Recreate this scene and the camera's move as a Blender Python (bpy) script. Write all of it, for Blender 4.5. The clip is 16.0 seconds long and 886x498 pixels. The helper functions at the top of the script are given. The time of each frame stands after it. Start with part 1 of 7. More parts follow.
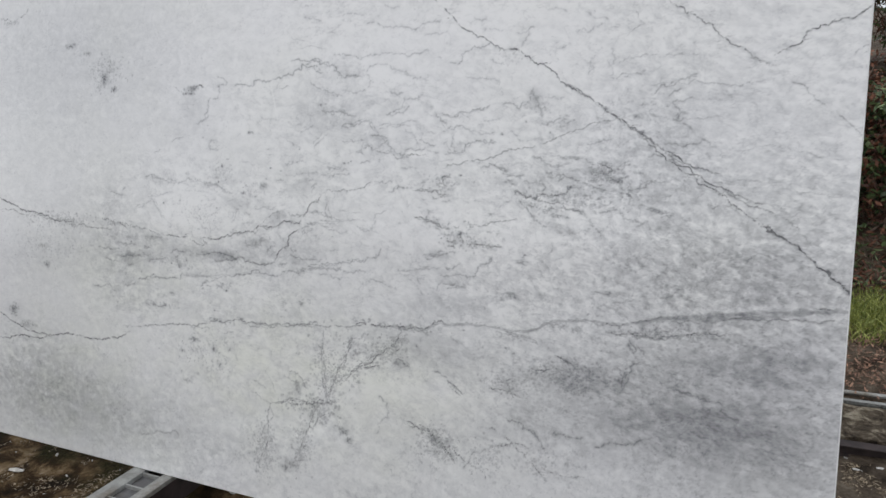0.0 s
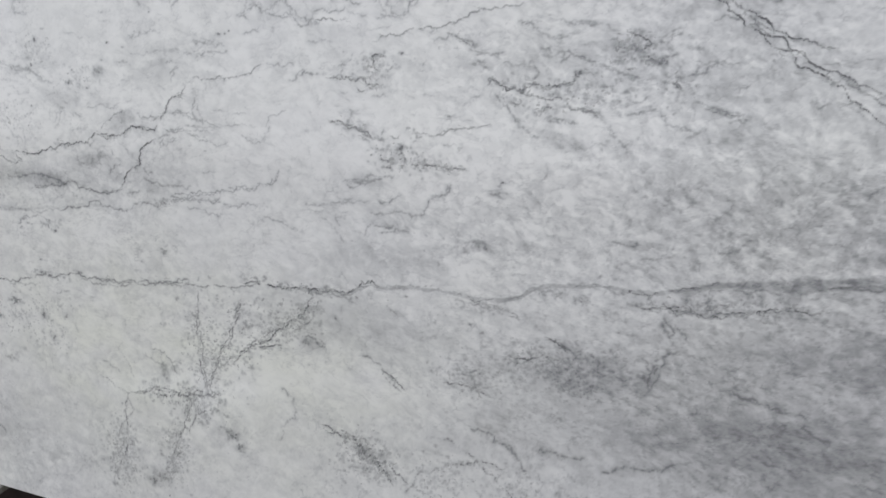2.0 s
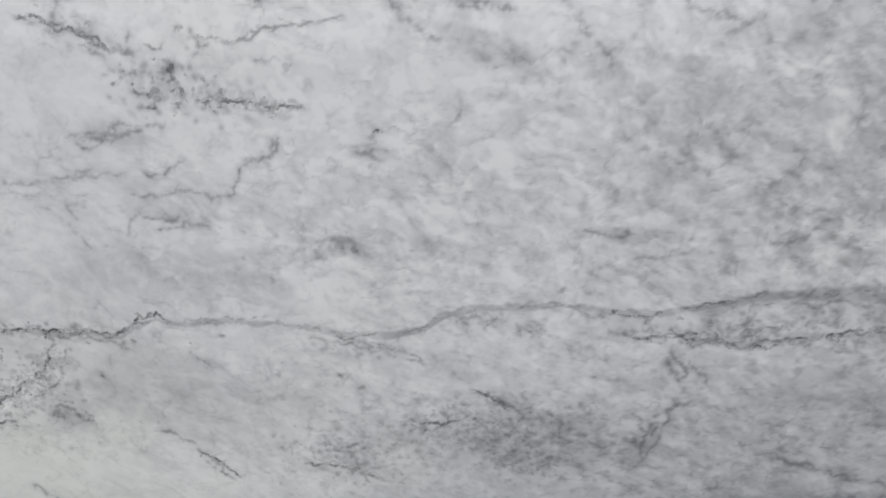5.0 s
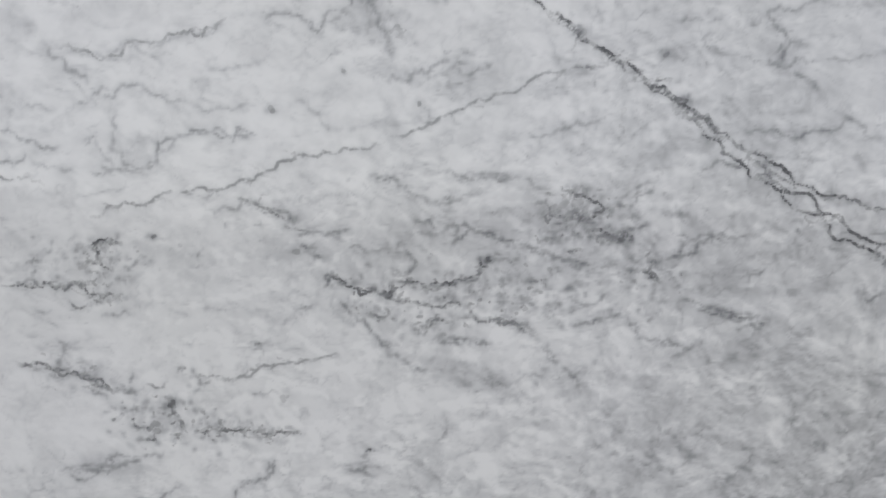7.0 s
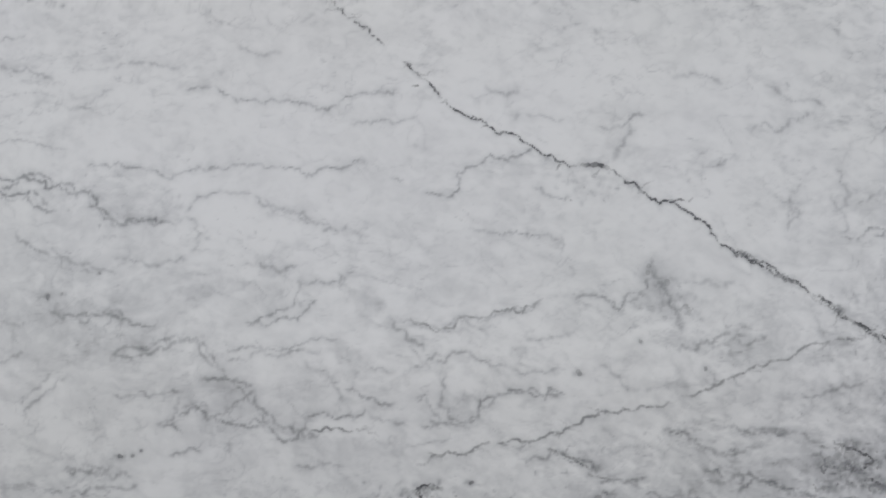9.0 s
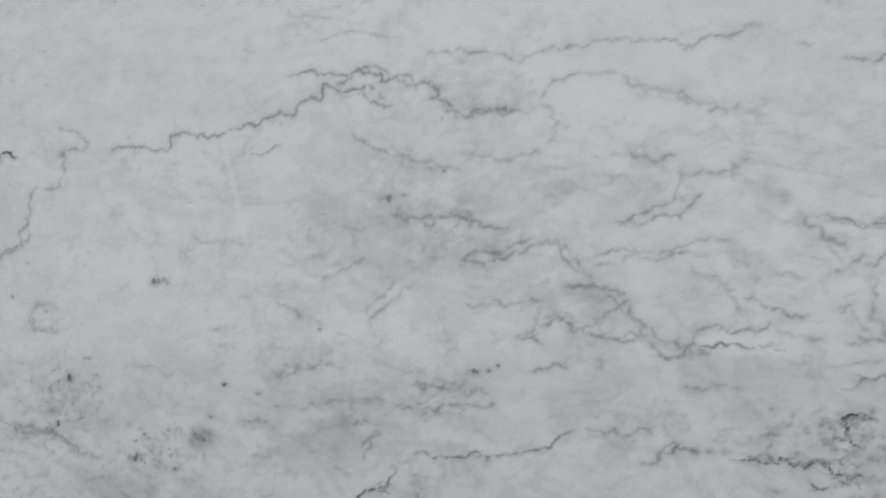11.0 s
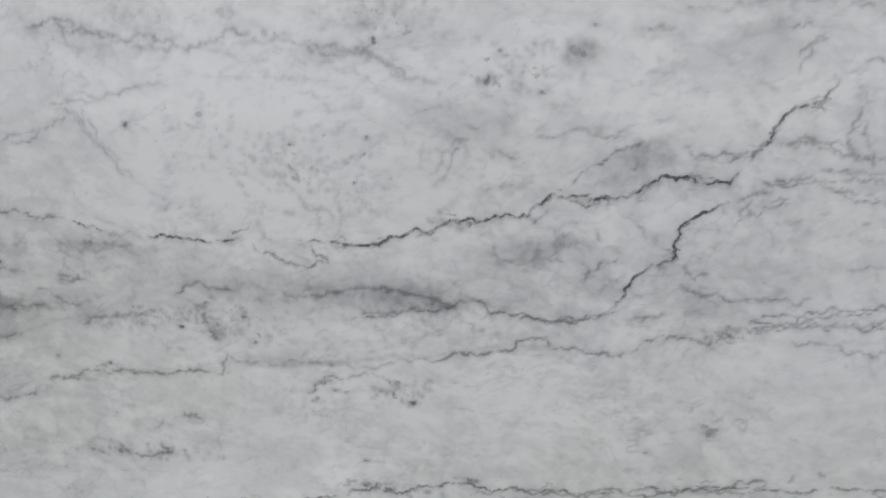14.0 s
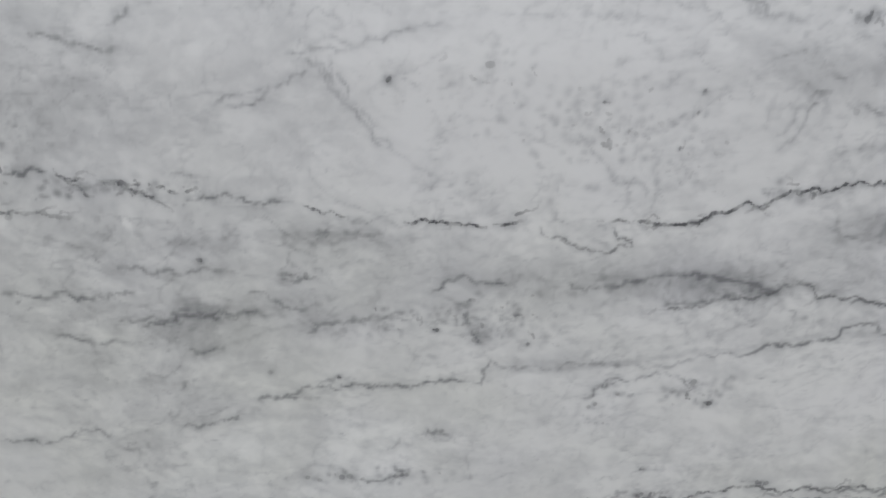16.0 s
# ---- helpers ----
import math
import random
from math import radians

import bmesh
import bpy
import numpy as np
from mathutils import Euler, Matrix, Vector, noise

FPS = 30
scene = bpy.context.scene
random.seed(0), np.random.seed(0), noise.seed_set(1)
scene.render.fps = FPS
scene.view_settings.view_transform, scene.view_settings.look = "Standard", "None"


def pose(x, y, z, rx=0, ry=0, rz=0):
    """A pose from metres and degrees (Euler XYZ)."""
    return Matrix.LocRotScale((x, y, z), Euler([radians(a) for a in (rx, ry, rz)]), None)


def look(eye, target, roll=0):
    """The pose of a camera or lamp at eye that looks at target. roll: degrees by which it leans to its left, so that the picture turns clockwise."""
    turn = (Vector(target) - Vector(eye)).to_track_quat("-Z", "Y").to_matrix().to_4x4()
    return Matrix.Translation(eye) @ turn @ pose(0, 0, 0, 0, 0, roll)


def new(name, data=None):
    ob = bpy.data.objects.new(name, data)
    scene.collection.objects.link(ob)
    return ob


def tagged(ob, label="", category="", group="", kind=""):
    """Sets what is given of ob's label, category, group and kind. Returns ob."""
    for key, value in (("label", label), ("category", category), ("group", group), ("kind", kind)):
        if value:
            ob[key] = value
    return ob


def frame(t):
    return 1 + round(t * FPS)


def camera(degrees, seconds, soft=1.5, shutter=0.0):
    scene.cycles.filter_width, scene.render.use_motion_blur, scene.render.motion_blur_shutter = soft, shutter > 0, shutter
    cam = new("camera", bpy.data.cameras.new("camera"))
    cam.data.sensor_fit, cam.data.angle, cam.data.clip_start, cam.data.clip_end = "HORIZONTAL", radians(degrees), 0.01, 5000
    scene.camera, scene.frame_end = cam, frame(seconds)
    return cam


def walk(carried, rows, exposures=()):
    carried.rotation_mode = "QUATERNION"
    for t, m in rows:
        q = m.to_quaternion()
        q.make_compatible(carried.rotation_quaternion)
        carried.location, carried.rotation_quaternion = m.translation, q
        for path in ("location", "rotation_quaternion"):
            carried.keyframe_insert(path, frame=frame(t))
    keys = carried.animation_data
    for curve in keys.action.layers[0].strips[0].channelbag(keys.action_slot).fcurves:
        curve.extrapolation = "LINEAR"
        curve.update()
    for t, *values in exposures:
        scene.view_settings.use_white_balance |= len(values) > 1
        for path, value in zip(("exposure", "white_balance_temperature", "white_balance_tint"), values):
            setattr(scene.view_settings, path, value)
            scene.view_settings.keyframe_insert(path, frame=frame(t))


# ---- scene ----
# The slab leans back by 9 degrees on its rack; x runs along its foot from the near upright edge, z up its face.
SLAB = pose(0, 0, 0.12, -9)
LENGTH, HEIGHT, THICK = 3.35, 1.95, 0.02

cam = camera(67.77, 16.0, soft=1.5)
# seconds, eye and yaw, pitch, roll in the slab's own frame
PATH = [
    (0, -0.2721, -1.8500, 1.1345, 23.699, -5.087, 1.337),
    (0.5, -0.3784, -1.6584, 1.1385, 20.752, -6.154, 1.640),
    (1, -0.4313, -1.4841, 1.1329, 18.984, -7.896, 1.225),
    (1.5, -0.4696, -1.3184, 1.1085, 20.110, -9.717, 1.534),
    (2, -0.5296, -1.1892, 1.0757, 18.800, -11.742, 2.267),
    (2.5, -0.5671, -1.1083, 1.0558, 14.083, -13.346, 2.340),
    (3, -0.5967, -1.0028, 1.0293, 12.516, -14.358, 2.002),
    (3.2, -0.6094, -0.9346, 1.0278, 11.726, -15.291, 1.680),
    (5.3, -0.6921, -0.6140, 1.0865, 5.660, -21.843, 0.854),
    (5.5, -0.7005, -0.6144, 1.1093, 4.496, -21.059, 0.708),
    (6, -0.7027, -0.6199, 1.1630, 3.008, -17.664, -0.443),
    (6.5, -0.7112, -0.6378, 1.2104, 2.104, -13.021, -1.105),
    (7, -0.7213, -0.6458, 1.2652, 1.788, -9.021, -1.272),
    (7.5, -0.7503, -0.6540, 1.3035, 1.333, -4.834, -1.409),
    (8, -0.8068, -0.6724, 1.3381, 1.257, -1.725, -1.420),
    (8.5, -0.9053, -0.7218, 1.3682, 1.948, 1.752, -1.287),
    (9, -1.0208, -0.7718, 1.3888, 2.672, 4.436, -1.365),
    (9.2, -1.0617, -0.7841, 1.4056, 2.859, 4.288, -1.325),
    (11.3, -1.3697, -0.6681, 1.3084, 373.879, 1.994, -1.395),
    (11.5, -1.4156, -0.6506, 1.3119, 13.540, 0.247, -1.309),
    (12, -1.5036, -0.6232, 1.2878, 15.086, -5.238, -0.890),
    (12.5, -1.5837, -0.6294, 1.2529, 14.512, -8.588, -0.180),
    (13, -1.6706, -0.6595, 1.2185, 9.574, -10.827, 0.280),
    (13.5, -1.7613, -0.6804, 1.1682, 6.810, -13.277, 0.085),
    (14, -1.8355, -0.6633, 1.1261, 5.652, -15.856, -0.084),
    (14.5, -1.9421, -0.6093, 1.0898, 5.498, -18.492, 0.056),
    (15, -2.0042, -0.5780, 1.0983, 6.687, -19.934, 0.731),
    (15.5, -2.0573, -0.5645, 1.0997, 6.448, -20.334, 1.549),
    (16, -2.1972, -0.5430, 1.1242, -0.525, -20.835, -0.314),
]
walk(cam, [(t, SLAB @ pose(x, y, z, 90 + pitch, 0, yaw) @ pose(0, 0, 0, 0, 0, roll)) for t, x, y, z, yaw, pitch, roll in PATH],
     exposures=[(0, -0.07), (1, -0.07), (3, -0.05), (5.5, -0.01), (6.5, 0.01), (7.0, -0.12), (8, -0.24), (9, -0.28), (11.5, -0.37), (12.0, -0.39), (12.6, -0.42), (13.0, -0.31), (13.5, -0.20), (14.5, -0.24), (16, -0.28)])

# ---- daylight: a bright overcast sky, the sun behind thin cloud ----
world = bpy.data.worlds.new("overcast_sky")
scene.world = world
world.use_nodes = True
wn = world.node_tree
wn.nodes.clear()
sky = wn.nodes.new("ShaderNodeTexSky")
sky.sky_type, sky.sun_disc = "NISHITA", False
sky.sun_elevation, sky.sun_rotation = radians(52), radians(200)
sky.dust_density, sky.air_density = 3.0, 1.0
veil = wn.nodes.new("ShaderNodeMixRGB")
veil.inputs[0].default_value = 0.72
veil.inputs[2].default_value = (8.62, 8.90, 9.26, 1)
bgd = wn.nodes.new("ShaderNodeBackground")
bgd.inputs[1].default_value = 0.119
wout = wn.nodes.new("ShaderNodeOutputWorld")
wn.links.new(sky.outputs[0], veil.inputs[1])
wn.links.new(veil.outputs[0], bgd.inputs[0])
wn.links.new(bgd.outputs[0], wout.inputs[0])
sun = new("sun", bpy.data.lights.new("sun", "SUN"))
sun.data.energy, sun.data.angle, sun.data.color = 0.4, radians(25), (1.0, 0.97, 0.93)
sun.matrix_world = look((-1.5, -5, 8), (0, 0, 0))


# ---- materials ----
def material(name):
    m = bpy.data.materials.new(name)
    m.use_nodes = True
    nt = m.node_tree
    return m, nt, nt.nodes["Principled BSDF"]


def node(nt, kind, **values):
    n = nt.nodes.new(kind)
    for k, v in values.items():
        n.inputs[k].default_value = v
    return n


def noise_tex(nt, coord, scale, detail=4.0, rough=0.55, distort=0.0):
    n = node(nt, "ShaderNodeTexNoise", Scale=scale, Detail=detail, Roughness=rough, Distortion=distort)
    nt.links.new(coord, n.inputs["Vector"])
    return n.outputs["Fac"]


def ramp(nt, fac, stops):
    r = nt.nodes.new("ShaderNodeValToRGB")
    while len(r.color_ramp.elements) < len(stops):
        r.color_ramp.elements.new(0.5)
    for e, (p, c) in zip(r.color_ramp.elements, stops):
        e.position, e.color = p, (*c, 1)
    nt.links.new(fac, r.inputs[0])
    return r.outputs[0]


def mixed(nt, fac, a, b, mode="MIX"):
    n = nt.nodes.new("ShaderNodeMixRGB")
    n.blend_type = mode
    for s, v in ((n.inputs[0], fac), (n.inputs[1], a), (n.inputs[2], b)):
        if isinstance(v, (int, float)):
            s.default_value = v
        elif isinstance(v, tuple):
            s.default_value = (*v, 1)
        else:
            nt.links.new(v, s)
    return n.outputs[0]


def calc(nt, op, a, b=0.0, c=0.0, clamp=False):
    n = nt.nodes.new("ShaderNodeMath")
    n.operation, n.use_clamp = op, clamp
    for s, v in zip(n.inputs, (a, b, c)):
        if isinstance(v, (int, float)):
            s.default_value = v
        else:
            nt.links.new(v, s)
    return n.outputs[0]


def bump(nt, bsdf, height, strength, distance):
    b = node(nt, "ShaderNodeBump", Strength=strength, Distance=distance)
    nt.links.new(height, b.inputs["Height"])
    nt.links.new(b.outputs[0], bsdf.inputs["Normal"])


def object_coord(nt):
    return nt.nodes.new("ShaderNodeTexCoord").outputs["Object"]


def marble_material():
    """Polished grey-white marble; the face's own attribute carries its clouds (red), nearness to a vein (green) that vein's darkness (blue) and its warm tint (alpha)."""
    m, nt, p = material("polished_marble")
    at = nt.nodes.new("ShaderNodeAttribute")
    at.attribute_name = "stone"
    sep = nt.nodes.new("ShaderNodeSeparateColor")
    nt.links.new(at.outputs["Color"], sep.inputs[0])
    tone, near, dark = sep.outputs
    honey = at.outputs["Alpha"]
    co = object_coord(nt)
    grain = calc(nt, "SUBTRACT", noise_tex(nt, co, 260, 3, 0.6), 0.5)
    cryst = calc(nt, "SUBTRACT", noise_tex(nt, co, 75, 4, 0.6, 0.4), 0.5)
    t1 = calc(nt, "MULTIPLY_ADD", grain, 0.035, tone)
    t2 = calc(nt, "MULTIPLY_ADD", cryst, 0.05, t1, clamp=True)
    base = ramp(nt, t2, [(0.0, (0.925, 0.928, 0.94)), (0.30, (0.705, 0.712, 0.73)), (0.65, (0.445, 0.452, 0.472)), (1.0, (0.25, 0.256, 0.272))])
    warm = ramp(nt, noise_tex(nt, co, 2.1, 3, 0.5), [(0.40, (0.03, 0.03, 0.03)), (0.75, (0.30, 0.30, 0.30))])
    base = mixed(nt, honey, base, mixed(nt, 1.0, base, (0.985, 1.0, 0.90), "MULTIPLY"))
    base = mixed(nt, warm, base, mixed(nt, 1.0, base, (0.955, 0.965, 0.885), "MULTIPLY"))
    edge = nt.nodes.new("ShaderNodeMapRange")
    edge.interpolation_type = "SMOOTHSTEP"
    edge.inputs["From Min"].default_value, edge.inputs["From Max"].default_value = 0.50, 0.88
    crumb = calc(nt, "SUBTRACT", noise_tex(nt, co, 420, 2, 0.6), 0.5)
    clot = calc(nt, "SUBTRACT", noise_tex(nt, co, 170, 2, 0.5), 0.5)
    ragged = calc(nt, "MULTIPLY_ADD", crumb, 0.55, calc(nt, "MULTIPLY_ADD", clot, 0.75, near))
    nt.links.new(calc(nt, "MULTIPLY_ADD", cryst, 0.22, ragged), edge.inputs["Value"])
    halo = calc(nt, "MULTIPLY", calc(nt, "POWER", calc(nt, "MINIMUM", near, 1.0), 1.6), 0.24)
    v2 = calc(nt, "MULTIPLY", calc(nt, "MAXIMUM", edge.outputs[0], halo), dark, clamp=True)
    base = mixed(nt, v2, base, (0.100, 0.103, 0.110))
    nt.links.new(base, p.inputs["Base Color"])
    rough = calc(nt, "MULTIPLY_ADD", noise_tex(nt, co, 9, 4, 0.6), 0.08, 0.05)
    nt.links.new(calc(nt, "MULTIPLY_ADD", v2, 0.15, rough), p.inputs["Roughness"])
    p.inputs["IOR"].default_value = 1.6
    bump(nt, p, calc(nt, "SUBTRACT", 1.0, v2), 0.06, 0.0006)
    return m


def marble_edge_material():
    m, nt, p = material("sawn_marble_edge")
    co = object_coord(nt)
    c = ramp(nt, noise_tex(nt, co, 18, 6, 0.6, 0.6), [(0.3, (0.78, 0.78, 0.77)), (0.6, (0.90, 0.90, 0.89))])
    nt.links.new(c, p.inputs["Base Color"])
    p.inputs["Roughness"].default_value = 0.65
    bump(nt, p, noise_tex(nt, co, 400, 3), 0.3, 0.0005)
    return m


def soil_material():
    m, nt, p = material("soil_with_moss")
    co = object_coord(nt)
    big = noise_tex(nt, co, 1.7, 6, 0.62, 0.4)
    mid = noise_tex(nt, co, 5.5, 8, 0.68, 0.3)
    fine = noise_tex(nt, co, 90, 5, 0.7)
    earth = ramp(nt, mid, [(0.40, (0.014, 0.008, 0.003)), (0.50, (0.062, 0.037, 0.016)), (0.57, (0.20, 0.135, 0.070)), (0.66, (0.42, 0.32, 0.20))])
    moss = ramp(nt, fine, [(0.35, (0.016, 0.014, 0.004)), (0.7, (0.062, 0.060, 0.018))])
    dry = ramp(nt, mid, [(0.34, (0.05, 0.038, 0.028)), (0.5, (0.155, 0.122, 0.092)), (0.68, (0.34, 0.285, 0.22))])
    sep = nt.nodes.new("ShaderNodeSeparateXYZ")
    nt.links.new(co, sep.inputs[0])
    # shade on the left is painted in as darker, mossier soil; paler to the right
    lit_side = nt.nodes.new("ShaderNodeMapRange")
    lit_side.inputs["From Min"].default_value, lit_side.inputs["From Max"].default_value = -0.9, 0.1
    nt.links.new(calc(nt, "MULTIPLY_ADD", big, 0.6, sep.outputs[0]), lit_side.inputs["Value"])
    earth = mixed(nt, lit_side.outputs[0], mixed(nt, ramp(nt, big, [(0.50, (0, 0, 0)), (0.58, (0.85, 0.85, 0.85))]), earth, moss), dry)
    c = earth
    c = mixed(nt, 0.7, c, ramp(nt, fine, [(0.3, (0.45, 0.43, 0.40)), (0.7, (1.0, 1.0, 1.0))]), "MULTIPLY")
    nt.links.new(c, p.inputs["Base Color"])
    p.inputs["Roughness"].default_value = 0.9
    p.inputs["Specular IOR Level"].default_value = 0.12
    bump(nt, p, calc(nt, "MULTIPLY_ADD", fine, 0.5, mid), 1.0, 0.04)
    return m


def concrete_material():
    m, nt, p = material("dirty_concrete")
    co = object_coord(nt)
    c = ramp(nt, noise_tex(nt, co, 14, 8, 0.68, 0.5), [(0.36, (0.02, 0.015, 0.011)), (0.5, (0.10, 0.08, 0.058)), (0.60, (0.27, 0.235, 0.175)), (0.72, (0.42, 0.38, 0.31))])
    nt.links.new(c, p.inputs["Base Color"])
    p.inputs["Roughness"].default_value = 0.92
    p.inputs["Specular IOR Level"].default_value = 0.15
    bump(nt, p, noise_tex(nt, co, 60, 6, 0.7), 0.8, 0.012)
    return m


def zinc_material(name="galvanised_steel", stops=((0.3, (0.24, 0.24, 0.225)), (0.55, (0.38, 0.385, 0.37)), (0.8, (0.52, 0.525, 0.51)))):
    m, nt, p = material(name)
    co = object_coord(nt)
    c = ramp(nt, noise_tex(nt, co, 22, 6, 0.65), stops)
    dirt = ramp(nt, noise_tex(nt, co, 6, 6, 0.7), [(0.48, (0, 0, 0)), (0.66, (0.75, 0.75, 0.75))])
    c = mixed(nt, dirt, c, (0.16, 0.125, 0.085))
    nt.links.new(c, p.inputs["Base Color"])
    p.inputs["Metallic"].default_value = 0.35
    p.inputs["Roughness"].default_value = 0.55
    bump(nt, p, noise_tex(nt, co, 150, 4), 0.25, 0.001)
    return m


def dark_steel_material():
    m, nt, p = material("weathered_dark_steel")
    co = object_coord(nt)
    c = ramp(nt, noise_tex(nt, co, 16, 6, 0.65), [(0.3, (0.020, 0.014, 0.013)), (0.6, (0.048, 0.034, 0.032)), (0.8, (0.10, 0.062, 0.048))])
    nt.links.new(c, p.inputs["Base Color"])
    p.inputs["Metallic"].default_value = 0.0
    p.inputs["Roughness"].default_value = 0.62
    bump(nt, p, noise_tex(nt, co, 120, 4), 0.3, 0.001)
    return m


def leaf_material(name, dark, light, rough=0.5):
    m, nt, p = material(name)
    info = nt.nodes.new("ShaderNodeNewGeometry")
    rnd = info.outputs["Random Per Island"]
    c = ramp(nt, rnd, [(0.0, dark), (0.55, tuple(0.5 * (a + b) for a, b in zip(dark, light))), (1.0, light)])
    c = mixed(nt, 0.5, c, ramp(nt, noise_tex(nt, object_coord(nt), 45, 4), [(0.3, (0.5, 0.5, 0.5)), (0.7, (1, 1, 1))]), "MULTIPLY")
    nt.links.new(c, p.inputs["Base Color"])
    p.inputs["Roughness"].default_value = rough
    return m


def bark_material(name, dark, light):
    m, nt, p = material(name)
    co = object_coord(nt)
    nt.links.new(ramp(nt, noise_tex(nt, co, 40, 6, 0.65), [(0.3, dark), (0.7, light)]), p.inputs["Base Color"])
    p.inputs["Roughness"].default_value = 0.8
    return m


MARBLE, EDGE, SOIL, CONCRETE = marble_material(), marble_edge_material(), soil_material(), concrete_material()
ZINC, STEEL = zinc_material(), dark_steel_material()
# the zinc again with darker stops, for the pan between the rails
DARKER_ZINC = zinc_material("darker_zinc", ((0.3, (0.10, 0.10, 0.10)), (0.55, (0.17, 0.17, 0.175)), (0.8, (0.26, 0.26, 0.26))))
LITTER = leaf_material("dry_leaf", (0.07, 0.028, 0.018), (0.50, 0.29, 0.19), 0.7)
GRASS = leaf_material("grass_blade", (0.11, 0.15, 0.025), (0.48, 0.52, 0.14), 0.5)
LEAF = leaf_material("evergreen_leaf", (0.022, 0.050, 0.018), (0.20, 0.27, 0.11), 0.35)
STRAW = leaf_material("dry_straw", (0.07, 0.045, 0.026), (0.50, 0.40, 0.27), 0.8)
RUSSET = leaf_material("russet_dead_leaf", (0.06, 0.026, 0.018), (0.27, 0.115, 0.065), 0.7)
BARK = bark_material("twig_bark", (0.08, 0.052, 0.04), (0.30, 0.22, 0.17))
CHIP = bark_material("stone_chip", (0.30, 0.28, 0.25), (0.72, 0.70, 0.66))


# ---- mesh helpers ----
def mesh_object(name, verts, faces, mat, parent=None, label="", smooth=False):
    me = bpy.data.meshes.new(name)
    me.from_pydata([tuple(v) for v in verts], [], faces)
    me.materials.append(mat)
    if smooth:
        me.shade_smooth()
    ob = new(name, me)
    if parent is not None:
        ob.parent = parent
    return tagged(ob, label)


def part(name, bm, mat, parent=None, label=""):
    me = bpy.data.meshes.new(name)
    bm.to_mesh(me)
    bm.free()
    me.materials.append(mat)
    ob = new(name, me)
    if parent is not None:
        ob.parent = parent
    return tagged(ob, label)


def box(x0, x1, y0, y1, z0, z1, bevel=0.0):
    bm = bmesh.new()
    bmesh.ops.create_cube(bm, size=1.0)
    for v in bm.verts:
        v.co = Vector((x0 + (v.co.x + 0.5) * (x1 - x0), y0 + (v.co.y + 0.5) * (y1 - y0), z0 + (v.co.z + 0.5) * (z1 - z0)))
    if bevel:
        bmesh.ops.bevel(bm, geom=list(bm.edges), offset=bevel, segments=2, affect="EDGES", profile=0.5)
    return bm


def empty(name, label, category, group="", m=None):
    ob = new(name)
    if m is not None:
        ob.matrix_world = m
    return tagged(ob, label, category, group)


# ---- the marble face: its figure laid out in metres along and up the slab ----
rng = np.random.default_rng(7)
xs = np.concatenate([np.arange(-LENGTH + 0.0035, -2.75, 0.003), np.arange(-2.75, -0.30, 0.002), np.arange(-0.30, -0.005, 0.003), [-0.0035]])
zs = np.concatenate([np.arange(0.0035, 0.45, 0.004), np.arange(0.45, 1.75, 0.002), np.arange(1.75, HEIGHT - 0.006, 0.005), [HEIGHT - 0.0035]])
GX, GZ = np.meshgrid(xs.astype(np.float32), zs.astype(np.float32))


def lattice_noise(u, v, seed):
    """Smooth gradient noise, about -0.7 to 0.7."""
    r = np.random.default_rng(seed)
    ang = r.uniform(0, 2 * np.pi, 65536).astype(np.float32)
    ca, sa = np.cos(ang), np.sin(ang)
    iu, iv = np.floor(u).astype(np.int64), np.floor(v).astype(np.int64)
    fu, fv = (u - iu).astype(np.float32), (v - iv).astype(np.float32)
    su, sv = fu * fu * fu * (fu * (fu * 6 - 15) + 10), fv * fv * fv * (fv * (fv * 6 - 15) + 10)

    def corner(du, dv):
        h = ((iu + du) * 7919 + (iv + dv) * 104729) & 65535
        return ca[h] * (fu - du) + sa[h] * (fv - dv)

    a = corner(0, 0) * (1 - su) + corner(1, 0) * su
    b = corner(0, 1) * (1 - su) + corner(1, 1) * su
    return a * (1 - sv) + b * sv


def layered(u, v, seed, octaves, gain=0.55):
    out, amp, k = 0.0, 1.0, 1.0
    for o in range(octaves):
        out = out + amp * lattice_noise(u * k, v * k, seed + o)
        amp, k = amp * gain, k * 2.03
    return out


def step_up(a, b, v):
    t = np.clip((v - a) / (b - a), 0, 1)
    return t * t * (3 - 2 * t)


# bedding runs nearly level; the coordinates are bent so that the mottling is never regular
bend_x = 0.020 * layered(GX / 0.14, GZ / 0.10, 100, 2) + 0.0022 * layered(GX / 0.013, GZ / 0.011, 104, 2, 0.6)
bend_z = 0.016 * layered(GX / 0.12, GZ / 0.11, 110, 2) + 0.0022 * layered(GX / 0.012, GZ / 0.012, 114, 2, 0.6)
# level far along the slab, falling towards the near edge
fall = 0.04 * (GX + 1.5) + 0.16 * (np.hypot(np.maximum(GX + 1.35, 0), 0.15) - 0.15)
BX, BZ = GX + bend_x, GZ + bend_z + fall


grey_flake = step_up(-0.35, 0.60, layered(BX / 0.022, BZ / 0.017, 150, 4, 0.62))
pale_flake = step_up(-0.15, 0.45, layered(BX / 0.036, BZ / 0.026, 250, 3, 0.55))
tone = np.full_like(GX, 0.095)
near = np.zeros_like(GX)
deep = np.zeros_like(GX)
smoke = np.zeros_like(GX)


def cloud(x, z, rx, rz, amount):
    """A soft grey (or, below zero, pale) veil with a ragged outline."""
    global tone
    q = ((GX + 0.8 * bend_x - x) / rx) ** 2 + ((GZ + 1.1 * bend_z - z) / rz) ** 2
    tone = tone + (amount * 0.50) * np.exp(-0.8 * q * np.sqrt(q + 0.05)).astype(np.float32) * (0.95 + 0.12 * grey_flake - 0.12 * pale_flake)


FADE = 0.003


